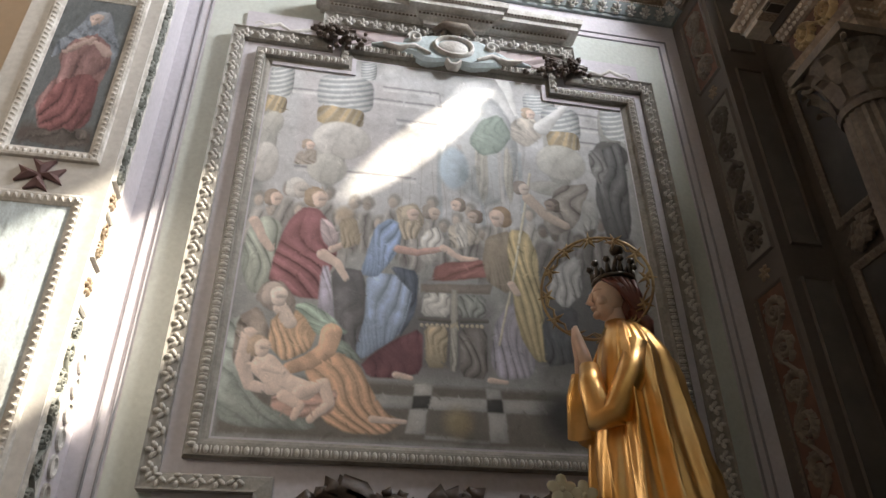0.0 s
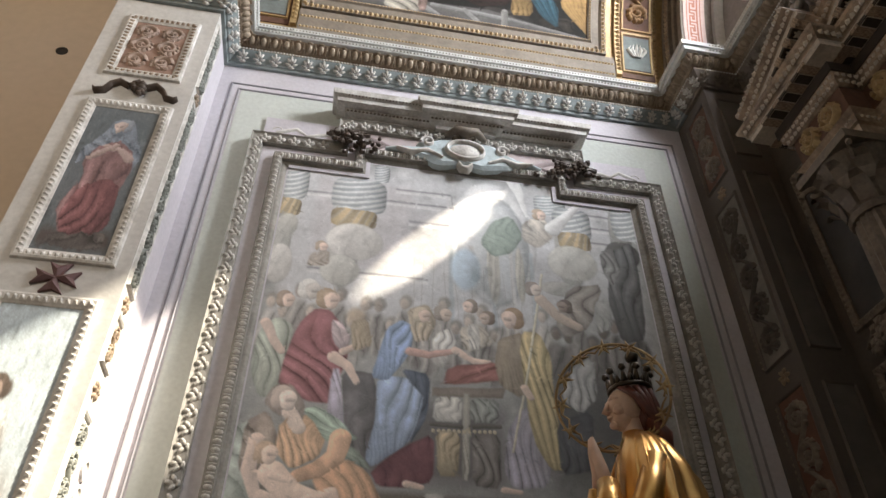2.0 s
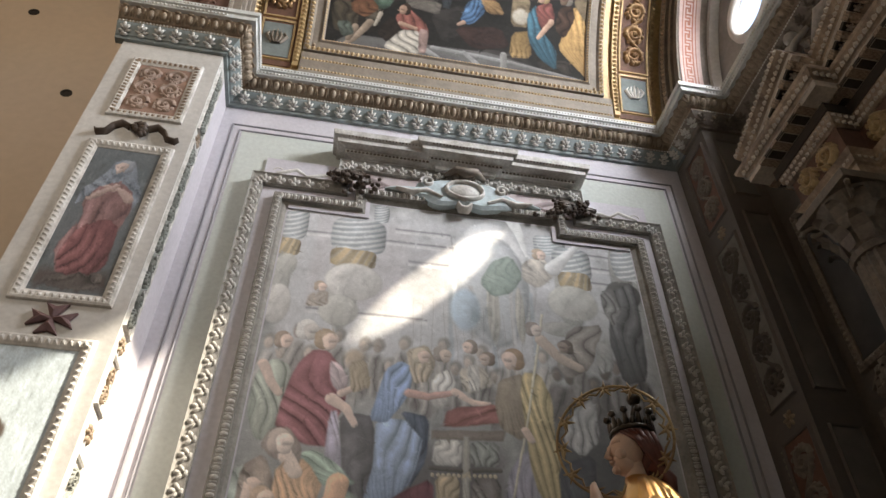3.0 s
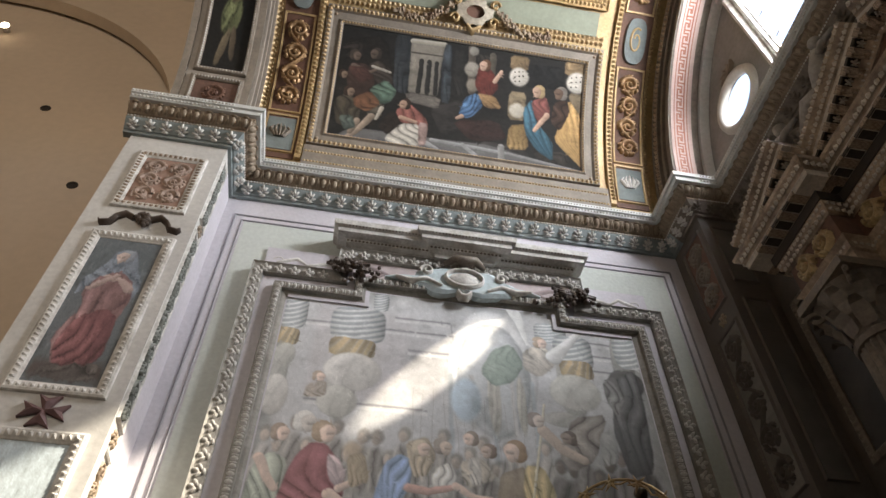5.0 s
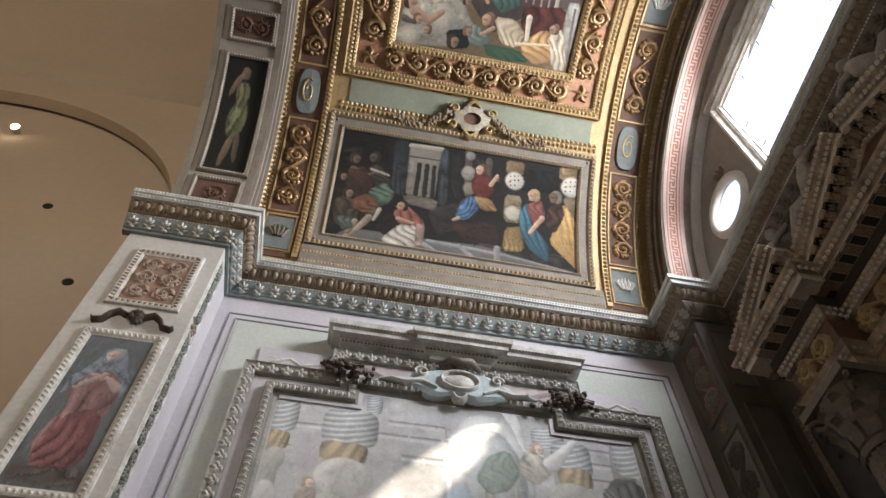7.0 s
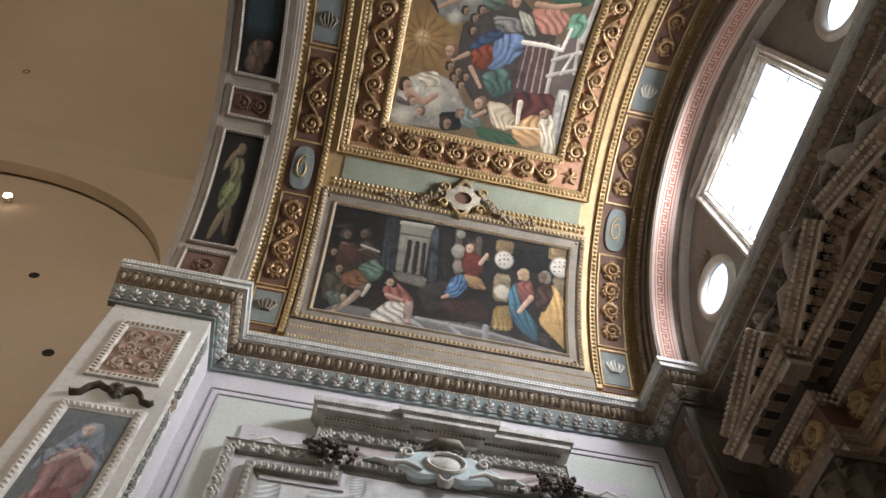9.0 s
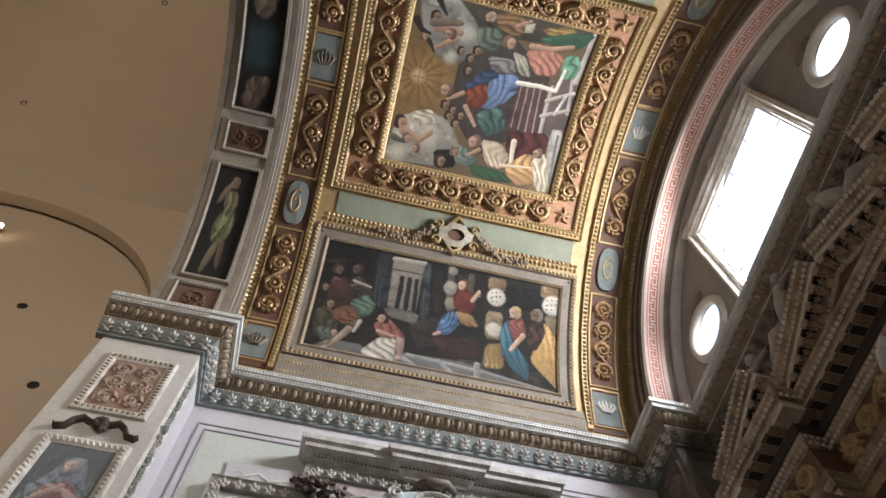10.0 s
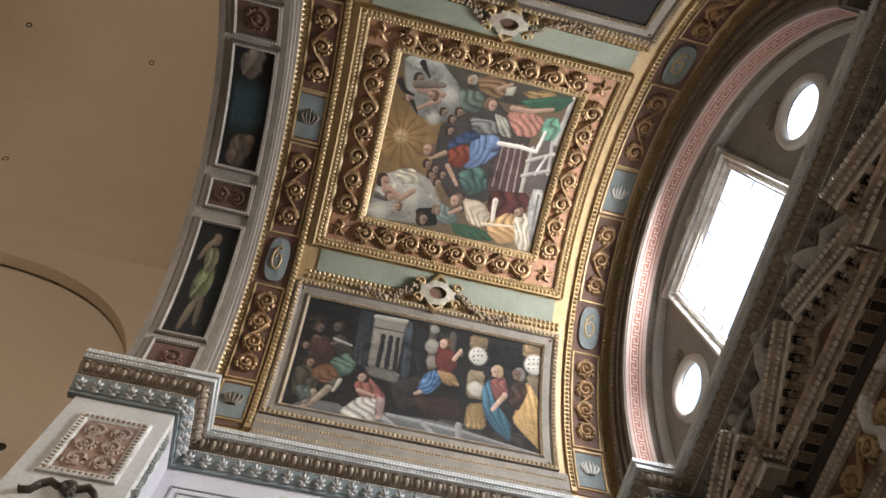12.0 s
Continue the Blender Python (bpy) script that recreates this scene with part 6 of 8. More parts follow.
p.blob(0.177, 0.303, 0.041, 0.124, (0.62, 0.61, 0.58), fold=0.12, soft=0.15)
p.blob(0.790, 0.218, 0.043, 0.148, (0.60, 0.59, 0.56), fold=0.12, soft=0.15)
p.blob(0.952, 0.160, 0.034, 0.132, (0.50, 0.49, 0.47), fold=0.12, soft=0.15)
p.bands(0.028, 0.101, 0.036, 0.056, (0.80, 0.81, 0.81), (0.56, 0.60, 0.62), 3.4, 0.9)
p.bands(0.023, 0.185, 0.031, 0.029, (0.80, 0.66, 0.42), (0.60, 0.50, 0.34), 0.4, 1.6)
p.blob(0.024, 0.242, 0.031, 0.037, (0.70, 0.69, 0.65), fold=0.12, soft=0.15)
p.blob(0.020, 0.361, 0.036, 0.062, (0.78, 0.76, 0.73), fold=0.12, soft=0.15)
p.bands(0.260, 0.033, 0.022, 0.033, (0.80, 0.81, 0.81), (0.56, 0.60, 0.62), 3.4, 0.9)
p.bands(0.203, 0.121, 0.076, 0.061, (0.80, 0.81, 0.81), (0.56, 0.60, 0.62), 3.4, 0.9)
p.bands(0.195, 0.199, 0.063, 0.032, (0.80, 0.66, 0.42), (0.60, 0.50, 0.34), 0.4, 1.6)
p.blob(0.202, 0.272, 0.080, 0.062, (0.78, 0.76, 0.73), fold=0.12, soft=0.15)
p.blob(0.172, 0.362, 0.054, 0.049, (0.70, 0.69, 0.65), fold=0.12, soft=0.15)
p.bands(0.751, 0.072, 0.049, 0.038, (0.80, 0.81, 0.81), (0.56, 0.60, 0.62), 3.4, 0.9)
p.bands(0.810, 0.129, 0.059, 0.057, (0.80, 0.81, 0.81), (0.56, 0.60, 0.62), 3.4, 0.9)
p.bands(0.811, 0.186, 0.050, 0.031, (0.80, 0.66, 0.42), (0.60, 0.50, 0.34), 0.4, 1.6)
p.blob(0.796, 0.261, 0.076, 0.061, (0.72, 0.71, 0.67), fold=0.12, soft=0.15)
p.blob(0.756, 0.347, 0.063, 0.024, (0.60, 0.59, 0.56), fold=0.12, soft=0.15)
p.bands(0.982, 0.108, 0.050, 0.058, (0.80, 0.81, 0.81), (0.56, 0.60, 0.62), 3.4, 0.9)
p.blob(0.949, 0.214, 0.055, 0.048, (0.30, 0.29, 0.28), fold=0.12, soft=0.15)
# the crowd behind: soft heads and shoulders in rows
for i in range(30):
    cx, cy = 0.02 + 0.032 * i, 0.47 + 0.035 * math.sin(i * 2.3)
    tone = 0.66 - 0.22 * (cx > 0.70) - 0.06 * ((i * 7) % 3)
    p.blob(cx, cy + 0.075, 0.034, 0.07, (tone * 0.92, tone * 0.88, tone * 0.84), fold=0.5, soft=0.4)
    p.blob(cx + 0.004, cy - 0.008, 0.021, 0.024, (tone * 0.74, tone * 0.68, tone * 0.60), soft=0.5, alpha=0.7)
    p.blob(cx, cy, 0.014, 0.020, (tone * 1.10, tone * 0.98, tone * 0.88), soft=0.5)
for i in range(14):
    p.rect(0.36 + 0.026 * i, 0.30 + 0.02 * math.sin(i * 3), 0.363 + 0.026 * i, 0.50, (0.50, 0.48, 0.44), 0.002, 0.06 * math.sin(i * 5), 0.7)
p.blob(0.571, 0.310, 0.020, 0.117, (0.74, 0.72, 0.66), fold=0.2).blob(0.646, 0.317, 0.014, 0.097, (0.68, 0.66, 0.60), fold=0.2).blob(0.497, 0.319, 0.045, 0.075, (0.66, 0.76, 0.84), soft=0.3)
p.rect(0.20, 0.66, 0.60, 0.88, (0.36, 0.35, 0.35), 0.05).rect(0.60, 0.55, 1.0, 0.90, (0.30, 0.30, 0.30), 0.10)
p.rect(0.0, 0.872, 1, 1, (0.38, 0.35, 0.31), 0.012)
p.cloth([(0.402, 0.876), (0.443, 0.874), (0.439, 0.900), (0.399, 0.902)], (0.7, 0.69, 0.66), -5, 0, 0.25)
p.cloth([(0.399, 0.902), (0.439, 0.900), (0.433, 0.927), (0.395, 0.928)], (0.2, 0.2, 0.19), -3, 0, 0.25)
p.cloth([(0.439, 0.900), (0.557, 0.898), (0.560, 0.926), (0.431, 0.927)], (0.66, 0.65, 0.63), -3, 0, 0.25)
p.cloth([(0.557, 0.898), (0.593, 0.898), (0.596, 0.926), (0.560, 0.926)], (0.2, 0.2, 0.19), -3, 0, 0.25)
p.cloth([(0.593, 0.898), (0.721, 0.896), (0.718, 0.924), (0.596, 0.926)], (0.62, 0.61, 0.59), -5, 0, 0.25)
p.cloth([(0.391, 0.929), (0.431, 0.927), (0.424, 0.978), (0.380, 0.977)], (0.66, 0.65, 0.63), -3, 0, 0.25)
p.cloth([(0.560, 0.926), (0.600, 0.926), (0.605, 0.985), (0.563, 0.985)], (0.62, 0.61, 0.59), -3, 0, 0.25)
p.cloth([(0.556, 0.877), (0.590, 0.877), (0.593, 0.898), (0.557, 0.898)], (0.62, 0.61, 0.59), -3, 0, 0.25)
p.cloth([(0.306, 0.903), (0.399, 0.902), (0.395, 0.928), (0.320, 0.930)], (0.6, 0.59, 0.57), -3, 0, 0.25)
p.cloth([(0.424, 0.978), (0.563, 0.982), (0.563, 0.989), (0.421, 0.987)], (0.55, 0.54, 0.52), -3, 0, 0.25)
p.blob(0.496, 0.950, 0.0485, 0.0450, (0.56, 0.47, 0.3), soft=0.80)
p.blob(0.734, 0.928, 0.0894, 0.0830, (0.17, 0.17, 0.17), soft=0.80)
p.cloth([(0.007, 0.542), (0.041, 0.508), (0.082, 0.526), (0.079, 0.606), (0.078, 0.701), (0.030, 0.705), (0.002, 0.641)], (0.66, 0.7, 0.62), 74, 5, 0.25)
p.limb([(0.017, 0.526), (0.042, 0.567), (0.064, 0.593)], 0.0128, 0.0088, (0.84, 0.7, 0.62))
p.head(0.057, 0.461, 0.0236, (0.84, 0.7, 0.62), (0.56, 0.46, 0.38), 1)
p.head(0.111, 0.430, 0.0303, (0.74, 0.7, 0.66), (0.8, 0.78, 0.75), 1)
p.cloth([(0.202, 0.621), (0.286, 0.627), (0.285, 0.836), (0.235, 0.815), (0.217, 0.741)], (0.38, 0.37, 0.38), 81, 3, 0.25)
p.cloth([(0.129, 0.475), (0.163, 0.479), (0.193, 0.514), (0.218, 0.577), (0.192, 0.664), (0.189, 0.704), (0.127, 0.703), (0.069, 0.675), (0.073, 0.613), (0.085, 0.548), (0.100, 0.509)], (0.64, 0.33, 0.35), 54, 7, 0.50)
p.cloth([(0.165, 0.502), (0.193, 0.506), (0.218, 0.548), (0.202, 0.582), (0.177, 0.560)], (0.84, 0.72, 0.74), 69, 3, 0.25)
p.limb([(0.183, 0.595), (0.214, 0.613), (0.238, 0.649)], 0.0154, 0.0083, (0.84, 0.7, 0.62))
p.limb([(0.202, 0.579), (0.232, 0.561)], 0.0100, 0.0065, (0.84, 0.7, 0.62))
p.cloth([(0.183, 0.623), (0.198, 0.622), (0.220, 0.741), (0.204, 0.780), (0.179, 0.725)], (0.7, 0.66, 0.77), 82, 3, 0.25)
p.head(0.157, 0.451, 0.0303, (0.84, 0.7, 0.62), (0.6, 0.48, 0.36), 1)
p.blob(0.225, 0.487, 0.0328, 0.0304, (0.7, 0.6, 0.48), soft=0.70)
p.cloth([(0.212, 0.504), (0.252, 0.491), (0.269, 0.557), (0.224, 0.577)], (0.72, 0.62, 0.48), 77, 4, 0.25)
p.cloth([(0.286, 0.627), (0.402, 0.631), (0.390, 0.727), (0.357, 0.781), (0.285, 0.832), (0.269, 0.813), (0.286, 0.736)], (0.55, 0.66, 0.84), 101, 6, 0.50)
p.cloth([(0.338, 0.608), (0.409, 0.616), (0.403, 0.713), (0.360, 0.787), (0.396, 0.673), (0.369, 0.648)], (0.32, 0.37, 0.46), 102, 4, 0.25)
p.cloth([(0.334, 0.482), (0.368, 0.502), (0.360, 0.562), (0.338, 0.601), (0.307, 0.642), (0.269, 0.636), (0.284, 0.570), (0.301, 0.509)], (0.5, 0.63, 0.86), 105, 5, 0.40)
p.cloth([(0.347, 0.454), (0.397, 0.432), (0.421, 0.480), (0.401, 0.532), (0.370, 0.539), (0.356, 0.503)], (0.76, 0.67, 0.54), 77, 5, 0.25)
p.head(0.387, 0.468, 0.0234, (0.84, 0.7, 0.62), (0.74, 0.66, 0.54), 1)
p.cloth([(0.283, 0.838), (0.357, 0.781), (0.416, 0.751), (0.417, 0.851), (0.360, 0.869), (0.299, 0.868)], (0.46, 0.24, 0.27), 78, 6, 0.25)
p.limb([(0.359, 0.860), (0.393, 0.865)], 0.0082, 0.0056, (0.84, 0.7, 0.62))
p.cloth([(0.412, 0.520), (0.454, 0.492), (0.470, 0.536), (0.439, 0.601), (0.410, 0.587)], (0.86, 0.84, 0.8), 72, 4, 0.25)
p.head(0.439, 0.459, 0.0237, (0.74, 0.64, 0.56), (0.56, 0.5, 0.45), 1)
p.cloth([(0.475, 0.490), (0.536, 0.475), (0.563, 0.526), (0.488, 0.557)], (0.8, 0.74, 0.65), 79, 4, 0.25)
p.head(0.502, 0.429, 0.0208, (0.84, 0.7, 0.62), (0.5, 0.43, 0.37), -1)
p.head(0.545, 0.458, 0.0208, (0.72, 0.6, 0.52), (0.46, 0.38, 0.32), -1)
p.cloth([(0.497, 0.479), (0.526, 0.471), (0.528, 0.542), (0.500, 0.548)], (0.88, 0.85, 0.8), 86, 2, 0.25)
p.limb([(0.357, 0.563), (0.405, 0.568), (0.457, 0.556)], 0.0111, 0.0075, (0.78, 0.56, 0.5))
p.limb([(0.467, 0.551), (0.509, 0.573), (0.547, 0.573)], 0.0098, 0.0067, (0.84, 0.7, 0.62))
p.cloth([(0.449, 0.593), (0.575, 0.570), (0.594, 0.613), (0.437, 0.641)], (0.62, 0.33, 0.3), 7, 2, 0.25)
p.cloth([(0.413, 0.646), (0.586, 0.635), (0.578, 0.660), (0.413, 0.666)], (0.52, 0.46, 0.4), 0, 0, 0.25)
p.cloth([(0.422, 0.665), (0.481, 0.665), (0.480, 0.722), (0.412, 0.723)], (0.88, 0.86, 0.82), 89, 3, 0.25)
p.cloth([(0.501, 0.664), (0.568, 0.665), (0.565, 0.718), (0.500, 0.721)], (0.54, 0.56, 0.53), 90, 4, 0.25)
p.cloth([(0.420, 0.744), (0.476, 0.744), (0.469, 0.838), (0.426, 0.839)], (0.7, 0.6, 0.44), 89, 4, 0.25)
p.cloth([(0.502, 0.744), (0.567, 0.739), (0.564, 0.857), (0.502, 0.855)], (0.43, 0.4, 0.38), 90, 3, 0.25)
p.cloth([(0.484, 0.654), (0.501, 0.654), (0.495, 0.844), (0.478, 0.843)], (0.78, 0.75, 0.68), 89, 2, 0.25)
p.limb([(0.410, 0.730), (0.479, 0.731)], 0.0048, 0.0048, (0.3, 0.28, 0.26))
p.limb([(0.501, 0.729), (0.569, 0.726)], 0.0049, 0.0049, (0.3, 0.28, 0.26))
p.blob(0.415, 0.744, 0.0054, 0.0051, (0.72, 0.64, 0.48), soft=0.40)
p.blob(0.427, 0.743, 0.0053, 0.0049, (0.72, 0.64, 0.48), soft=0.40)
p.blob(0.438, 0.743, 0.0053, 0.0049, (0.72, 0.64, 0.48), soft=0.40)
p.blob(0.450, 0.742, 0.0056, 0.0052, (0.72, 0.64, 0.48), soft=0.40)
p.blob(0.462, 0.742, 0.0054, 0.0051, (0.72, 0.64, 0.48), soft=0.40)
p.blob(0.473, 0.742, 0.0056, 0.0052, (0.72, 0.64, 0.48), soft=0.40)
p.blob(0.485, 0.741, 0.0055, 0.0051, (0.72, 0.64, 0.48), soft=0.40)
p.blob(0.497, 0.741, 0.0054, 0.0051, (0.72, 0.64, 0.48), soft=0.40)
p.blob(0.509, 0.740, 0.0055, 0.0051, (0.72, 0.64, 0.48), soft=0.40)
p.blob(0.521, 0.740, 0.0055, 0.0051, (0.72, 0.64, 0.48), soft=0.40)
p.blob(0.533, 0.740, 0.0053, 0.0049, (0.72, 0.64, 0.48), soft=0.40)
p.blob(0.545, 0.739, 0.0056, 0.0052, (0.72, 0.64, 0.48), soft=0.40)
p.blob(0.556, 0.739, 0.0056, 0.0052, (0.72, 0.64, 0.48), soft=0.40)
p.cloth([(0.593, 0.711), (0.666, 0.649), (0.687, 0.757), (0.672, 0.847), (0.591, 0.857), (0.571, 0.817)], (0.66, 0.63, 0.72), 89, 6, 0.25)
p.cloth([(0.572, 0.510), (0.642, 0.484), (0.645, 0.593), (0.626, 0.656), (0.573, 0.632), (0.562, 0.572)], (0.66, 0.57, 0.46), 84, 5, 0.25)
p.cloth([(0.637, 0.484), (0.682, 0.483), (0.706, 0.542), (0.704, 0.646), (0.708, 0.756), (0.717, 0.809), (0.680, 0.812), (0.650, 0.760), (0.638, 0.707), (0.633, 0.623), (0.627, 0.550)], (0.76, 0.65, 0.4), 83, 6, 0.40)
p.head(0.610, 0.454, 0.0323, (0.84, 0.7, 0.62), (0.58, 0.44, 0.31), -1)
p.limb([(0.705, 0.309), (0.651, 0.563), (0.596, 0.777)], 0.0036, 0.0027, (0.76, 0.72, 0.6))
p.limb([(0.632, 0.631), (0.645, 0.651)], 0.0111, 0.0089, (0.84, 0.7, 0.62))
p.limb([(0.569, 0.859), (0.606, 0.862)], 0.0072, 0.0051, (0.84, 0.7, 0.62))
p.cloth([(0.776, 0.339), (0.874, 0.317), (0.821, 0.451), (0.752, 0.491), (0.724, 0.446)], (0.52, 0.48, 0.44), 67, 4, 0.25)
p.limb([(0.694, 0.386), (0.736, 0.431), (0.790, 0.455)], 0.0169, 0.0116, (0.7, 0.6, 0.52))
p.head(0.681, 0.359, 0.0239, (0.74, 0.66, 0.6), (0.5, 0.44, 0.4), 1)
p.cloth([(0.839, 0.379), (0.885, 0.356), (0.883, 0.448), (0.838, 0.469)], (0.7, 0.7, 0.68), 78, 4, 0.25)
p.head(0.754, 0.401, 0.0222, (0.52, 0.44, 0.38), (0.34, 0.29, 0.26), -1)
p.cloth([(0.752, 0.568), (0.811, 0.532), (0.813, 0.636), (0.762, 0.679), (0.720, 0.644)], (0.64, 0.64, 0.63), 82, 5, 0.25)
p.cloth([(0.700, 0.705), (0.794, 0.666), (0.778, 0.803), (0.702, 0.823)], (0.28, 0.29, 0.31), 86, 4, 0.25)
p.cloth([(0.910, 0.212), (0.985, 0.163), (0.984, 0.312), (0.970, 0.468), (0.901, 0.491), (0.880, 0.361)], (0.33, 0.33, 0.33), 89, 4, 0.25)
p.cloth([(0.879, 0.216), (0.919, 0.192), (0.936, 0.264), (0.898, 0.323), (0.880, 0.272)], (0.44, 0.43, 0.42), 79, 3, 0.25)
p.limb([(0.633, -0.029), (0.663, 0.043), (0.681, 0.121)], 0.0243, 0.0048, (0.84, 0.84, 0.83))
p.cloth([(0.575, 0.153), (0.633, 0.124), (0.664, 0.191), (0.626, 0.252), (0.570, 0.272), (0.537, 0.228)], (0.60, 0.70, 0.63), 44, 4, 0.40)
p.cloth([(0.664, 0.143), (0.724, 0.110), (0.755, 0.177), (0.699, 0.227), (0.657, 0.201)], (0.84, 0.79, 0.72), 67, 4, 0.25)
p.head(0.719, 0.111, 0.0214, (0.84, 0.7, 0.62), (0.66, 0.54, 0.42), 1)
p.limb([(0.750, 0.155), (0.801, 0.096), (0.854, 0.039)], 0.0229, 0.0061, (0.84, 0.84, 0.83))
p.head(0.123, 0.301, 0.0178, (0.84, 0.7, 0.62), (0.62, 0.52, 0.42), 1)
p.cloth([(0.094, 0.326), (0.141, 0.306), (0.145, 0.353), (0.090, 0.363)], (0.78, 0.7, 0.62), 69, 3, 0.25)
p.cloth([(-0.015, 0.833), (-0.007, 0.772), (0.027, 0.750), (0.025, 0.830), (0.046, 0.898), (0.097, 0.940), (0.176, 0.946), (0.204, 0.980), (0.015, 0.979), (-0.013, 0.924)], (0.6, 0.65, 0.6), 38, 6, 0.60)
p.cloth([(0.014, 0.758), (0.057, 0.729), (0.093, 0.801), (0.053, 0.866), (0.015, 0.854)], (0.56, 0.48, 0.42), 65, 3, 0.25)
p.cloth([(0.084, 0.752), (0.154, 0.727), (0.185, 0.769), (0.172, 0.822), (0.120, 0.850), (0.084, 0.814)], (0.9, 0.66, 0.46), 83, 7, 0.25)
p.cloth([(0.123, 0.723), (0.159, 0.711), (0.215, 0.741), (0.234, 0.765), (0.254, 0.776), (0.209, 0.789), (0.178, 0.782), (0.156, 0.746)], (0.62, 0.74, 0.64), 33, 5, 0.50)
p.cloth([(0.200, 0.793), (0.248, 0.793), (0.290, 0.838), (0.236, 0.824)], (0.48, 0.55, 0.49), 28, 3, 0.25)
p.cloth([(0.162, 0.859), (0.223, 0.816), (0.276, 0.837), (0.309, 0.894), (0.340, 0.938), (0.377, 0.955), (0.339, 0.982), (0.270, 0.983), (0.212, 0.963), (0.194, 0.912)], (0.88, 0.61, 0.42), 46, 8, 0.60)
p.cloth([(0.105, 0.917), (0.195, 0.901), (0.241, 0.898), (0.228, 0.949), (0.155, 0.958), (0.106, 0.941)], (0.86, 0.6, 0.5), 12, 4, 0.25)
p.limb([(0.214, 0.779), (0.207, 0.814), (0.172, 0.846), (0.133, 0.861)], 0.0242, 0.0132, (0.9, 0.64, 0.46))
p.limb([(0.043, 0.793), (0.037, 0.853), (0.057, 0.900), (0.106, 0.908)], 0.0172, 0.0105, (0.86, 0.72, 0.64))
p.limb([(0.084, 0.859), (0.125, 0.893), (0.172, 0.904)], 0.0286, 0.0212, (0.94, 0.78, 0.68))
p.limb([(0.161, 0.908), (0.208, 0.888), (0.223, 0.927), (0.187, 0.959)], 0.0166, 0.0085, (0.94, 0.77, 0.67))
p.limb([(0.128, 0.916), (0.164, 0.934), (0.155, 0.956)], 0.0128, 0.0075, (0.92, 0.75, 0.65))
p.limb([(0.086, 0.861), (0.122, 0.870)], 0.0096, 0.0061, (0.94, 0.78, 0.68))
p.head(0.070, 0.821, 0.0256, (0.94, 0.78, 0.68), (0.74, 0.58, 0.44), 1)
p.cloth([(0.045, 0.710), (0.060, 0.676), (0.099, 0.667), (0.133, 0.709), (0.130, 0.751), (0.070, 0.738)], (0.7, 0.61, 0.55), 70, 4, 0.25)
p.limb([(0.100, 0.732), (0.124, 0.762)], 0.0167, 0.0153, (0.9, 0.78, 0.7))
p.head(0.091, 0.705, 0.0301, (0.9, 0.79, 0.72), (0.7, 0.61, 0.55), 1)
p.limb([(0.313, 0.952), (0.381, 0.955)], 0.0083, 0.0048, (0.84, 0.7, 0.62))
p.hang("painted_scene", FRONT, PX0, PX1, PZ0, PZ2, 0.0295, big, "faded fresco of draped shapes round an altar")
bm = bmesh.new()
box(bm, PX0, EX0, WALL - 0.045, WALL - 0.03, PZ1, PZ2)
part("shoulder", bm, LILAC, big)
bm = bmesh.new()
box(bm, EX1, PX1, WALL - 0.045, WALL - 0.03, PZ1, PZ2)
part("shoulder", bm, LILAC, big)

# ---- the pier's panels ----
def panel_frame(put, u0, u1, v0, v1, name, label, at, category="painting"):
    t = thing(name, at, label, category)
    bm = bmesh.new()
    frame_ring(bm, put, u0, u1, v0, v1, [(0, -0.01), (0, 0.01), (0.012, 0.016), (0.02, 0.022), (0.06, 0.028), (0.075, 0.022), (0.08, 0.0), (0.08, -0.01)])
    f = part("frame", bm, STUCCO, t)
    bm = bmesh.new()
    petal_frame(bm, put, u0 - 0.045, u1 + 0.045, v0 - 0.045, v1 + 0.045, 0.042, 0.05, 0.014, 0.022)
    part("leaf_moulding", bm, STUCCO if category == "painting" else UMBER, f)
    return t


relief = panel_frame(PIERF, -1.01, -0.60, 6.19, 6.80, "relief_panel", "brown relief panel in a carved frame on the pier", (-0.795, WALL - PROJ, 6.2), "relief")
bm = bmesh.new()
slab(bm, PIERF, -1.01, -0.60, 6.19, 6.80, -0.01, 0.006)
part("panel_field", bm, material("red_tan_ground", (0.34, 0.22, 0.17), 0.75, vary=0.15, grain=25, stain=6), relief)
bm = bmesh.new()
for s in (0, 1):
    scroll(bm, PIERF, -1.0 + 0.20 * s, -0.81 + 0.20 * s, 6.22, 6.78, 0.02, 0.006, 1.1, random.Random(31))
part("scrollwork", bm, material("tan_relief", (0.42, 0.31, 0.25), 0.7, vary=0.15), relief, smooth=True)

saint = panel_frame(PIERF, -1.02, -0.575, 4.40, 5.73, "saint_painting", "upright painting of a rose-robed shape in a carved frame", (-0.795, WALL - PROJ, 4.4))
q = Paint(70, 200, (0.36, 0.39, 0.41), 0.32, 0.012, 21)
q.rect(0, 0, 1, 0.45, (0.34, 0.38, 0.40), 0.1).rect(0, 0.84, 1, 1, (0.33, 0.28, 0.26), 0.06)
q.gamma, q.tint = 1.9, 0.6
q.cloth([(0.40, 0.08), (0.62, 0.07), (0.74, 0.14), (0.97, 0.34), (0.90, 0.48), (0.70, 0.36), (0.30, 0.34), (0.06, 0.46), (0.10, 0.32), (0.32, 0.18)], (0.46, 0.52, 0.60), 70, 5, 0.3, 0.02)
q.cloth([(0.30, 0.30), (0.55, 0.24), (0.80, 0.30), (0.92, 0.44), (0.82, 0.60), (0.86, 0.86), (0.30, 0.92), (0.10, 0.74), (0.28, 0.52), (0.16, 0.42)], (0.58, 0.38, 0.38), 105, 6, 0.4, 0.02)
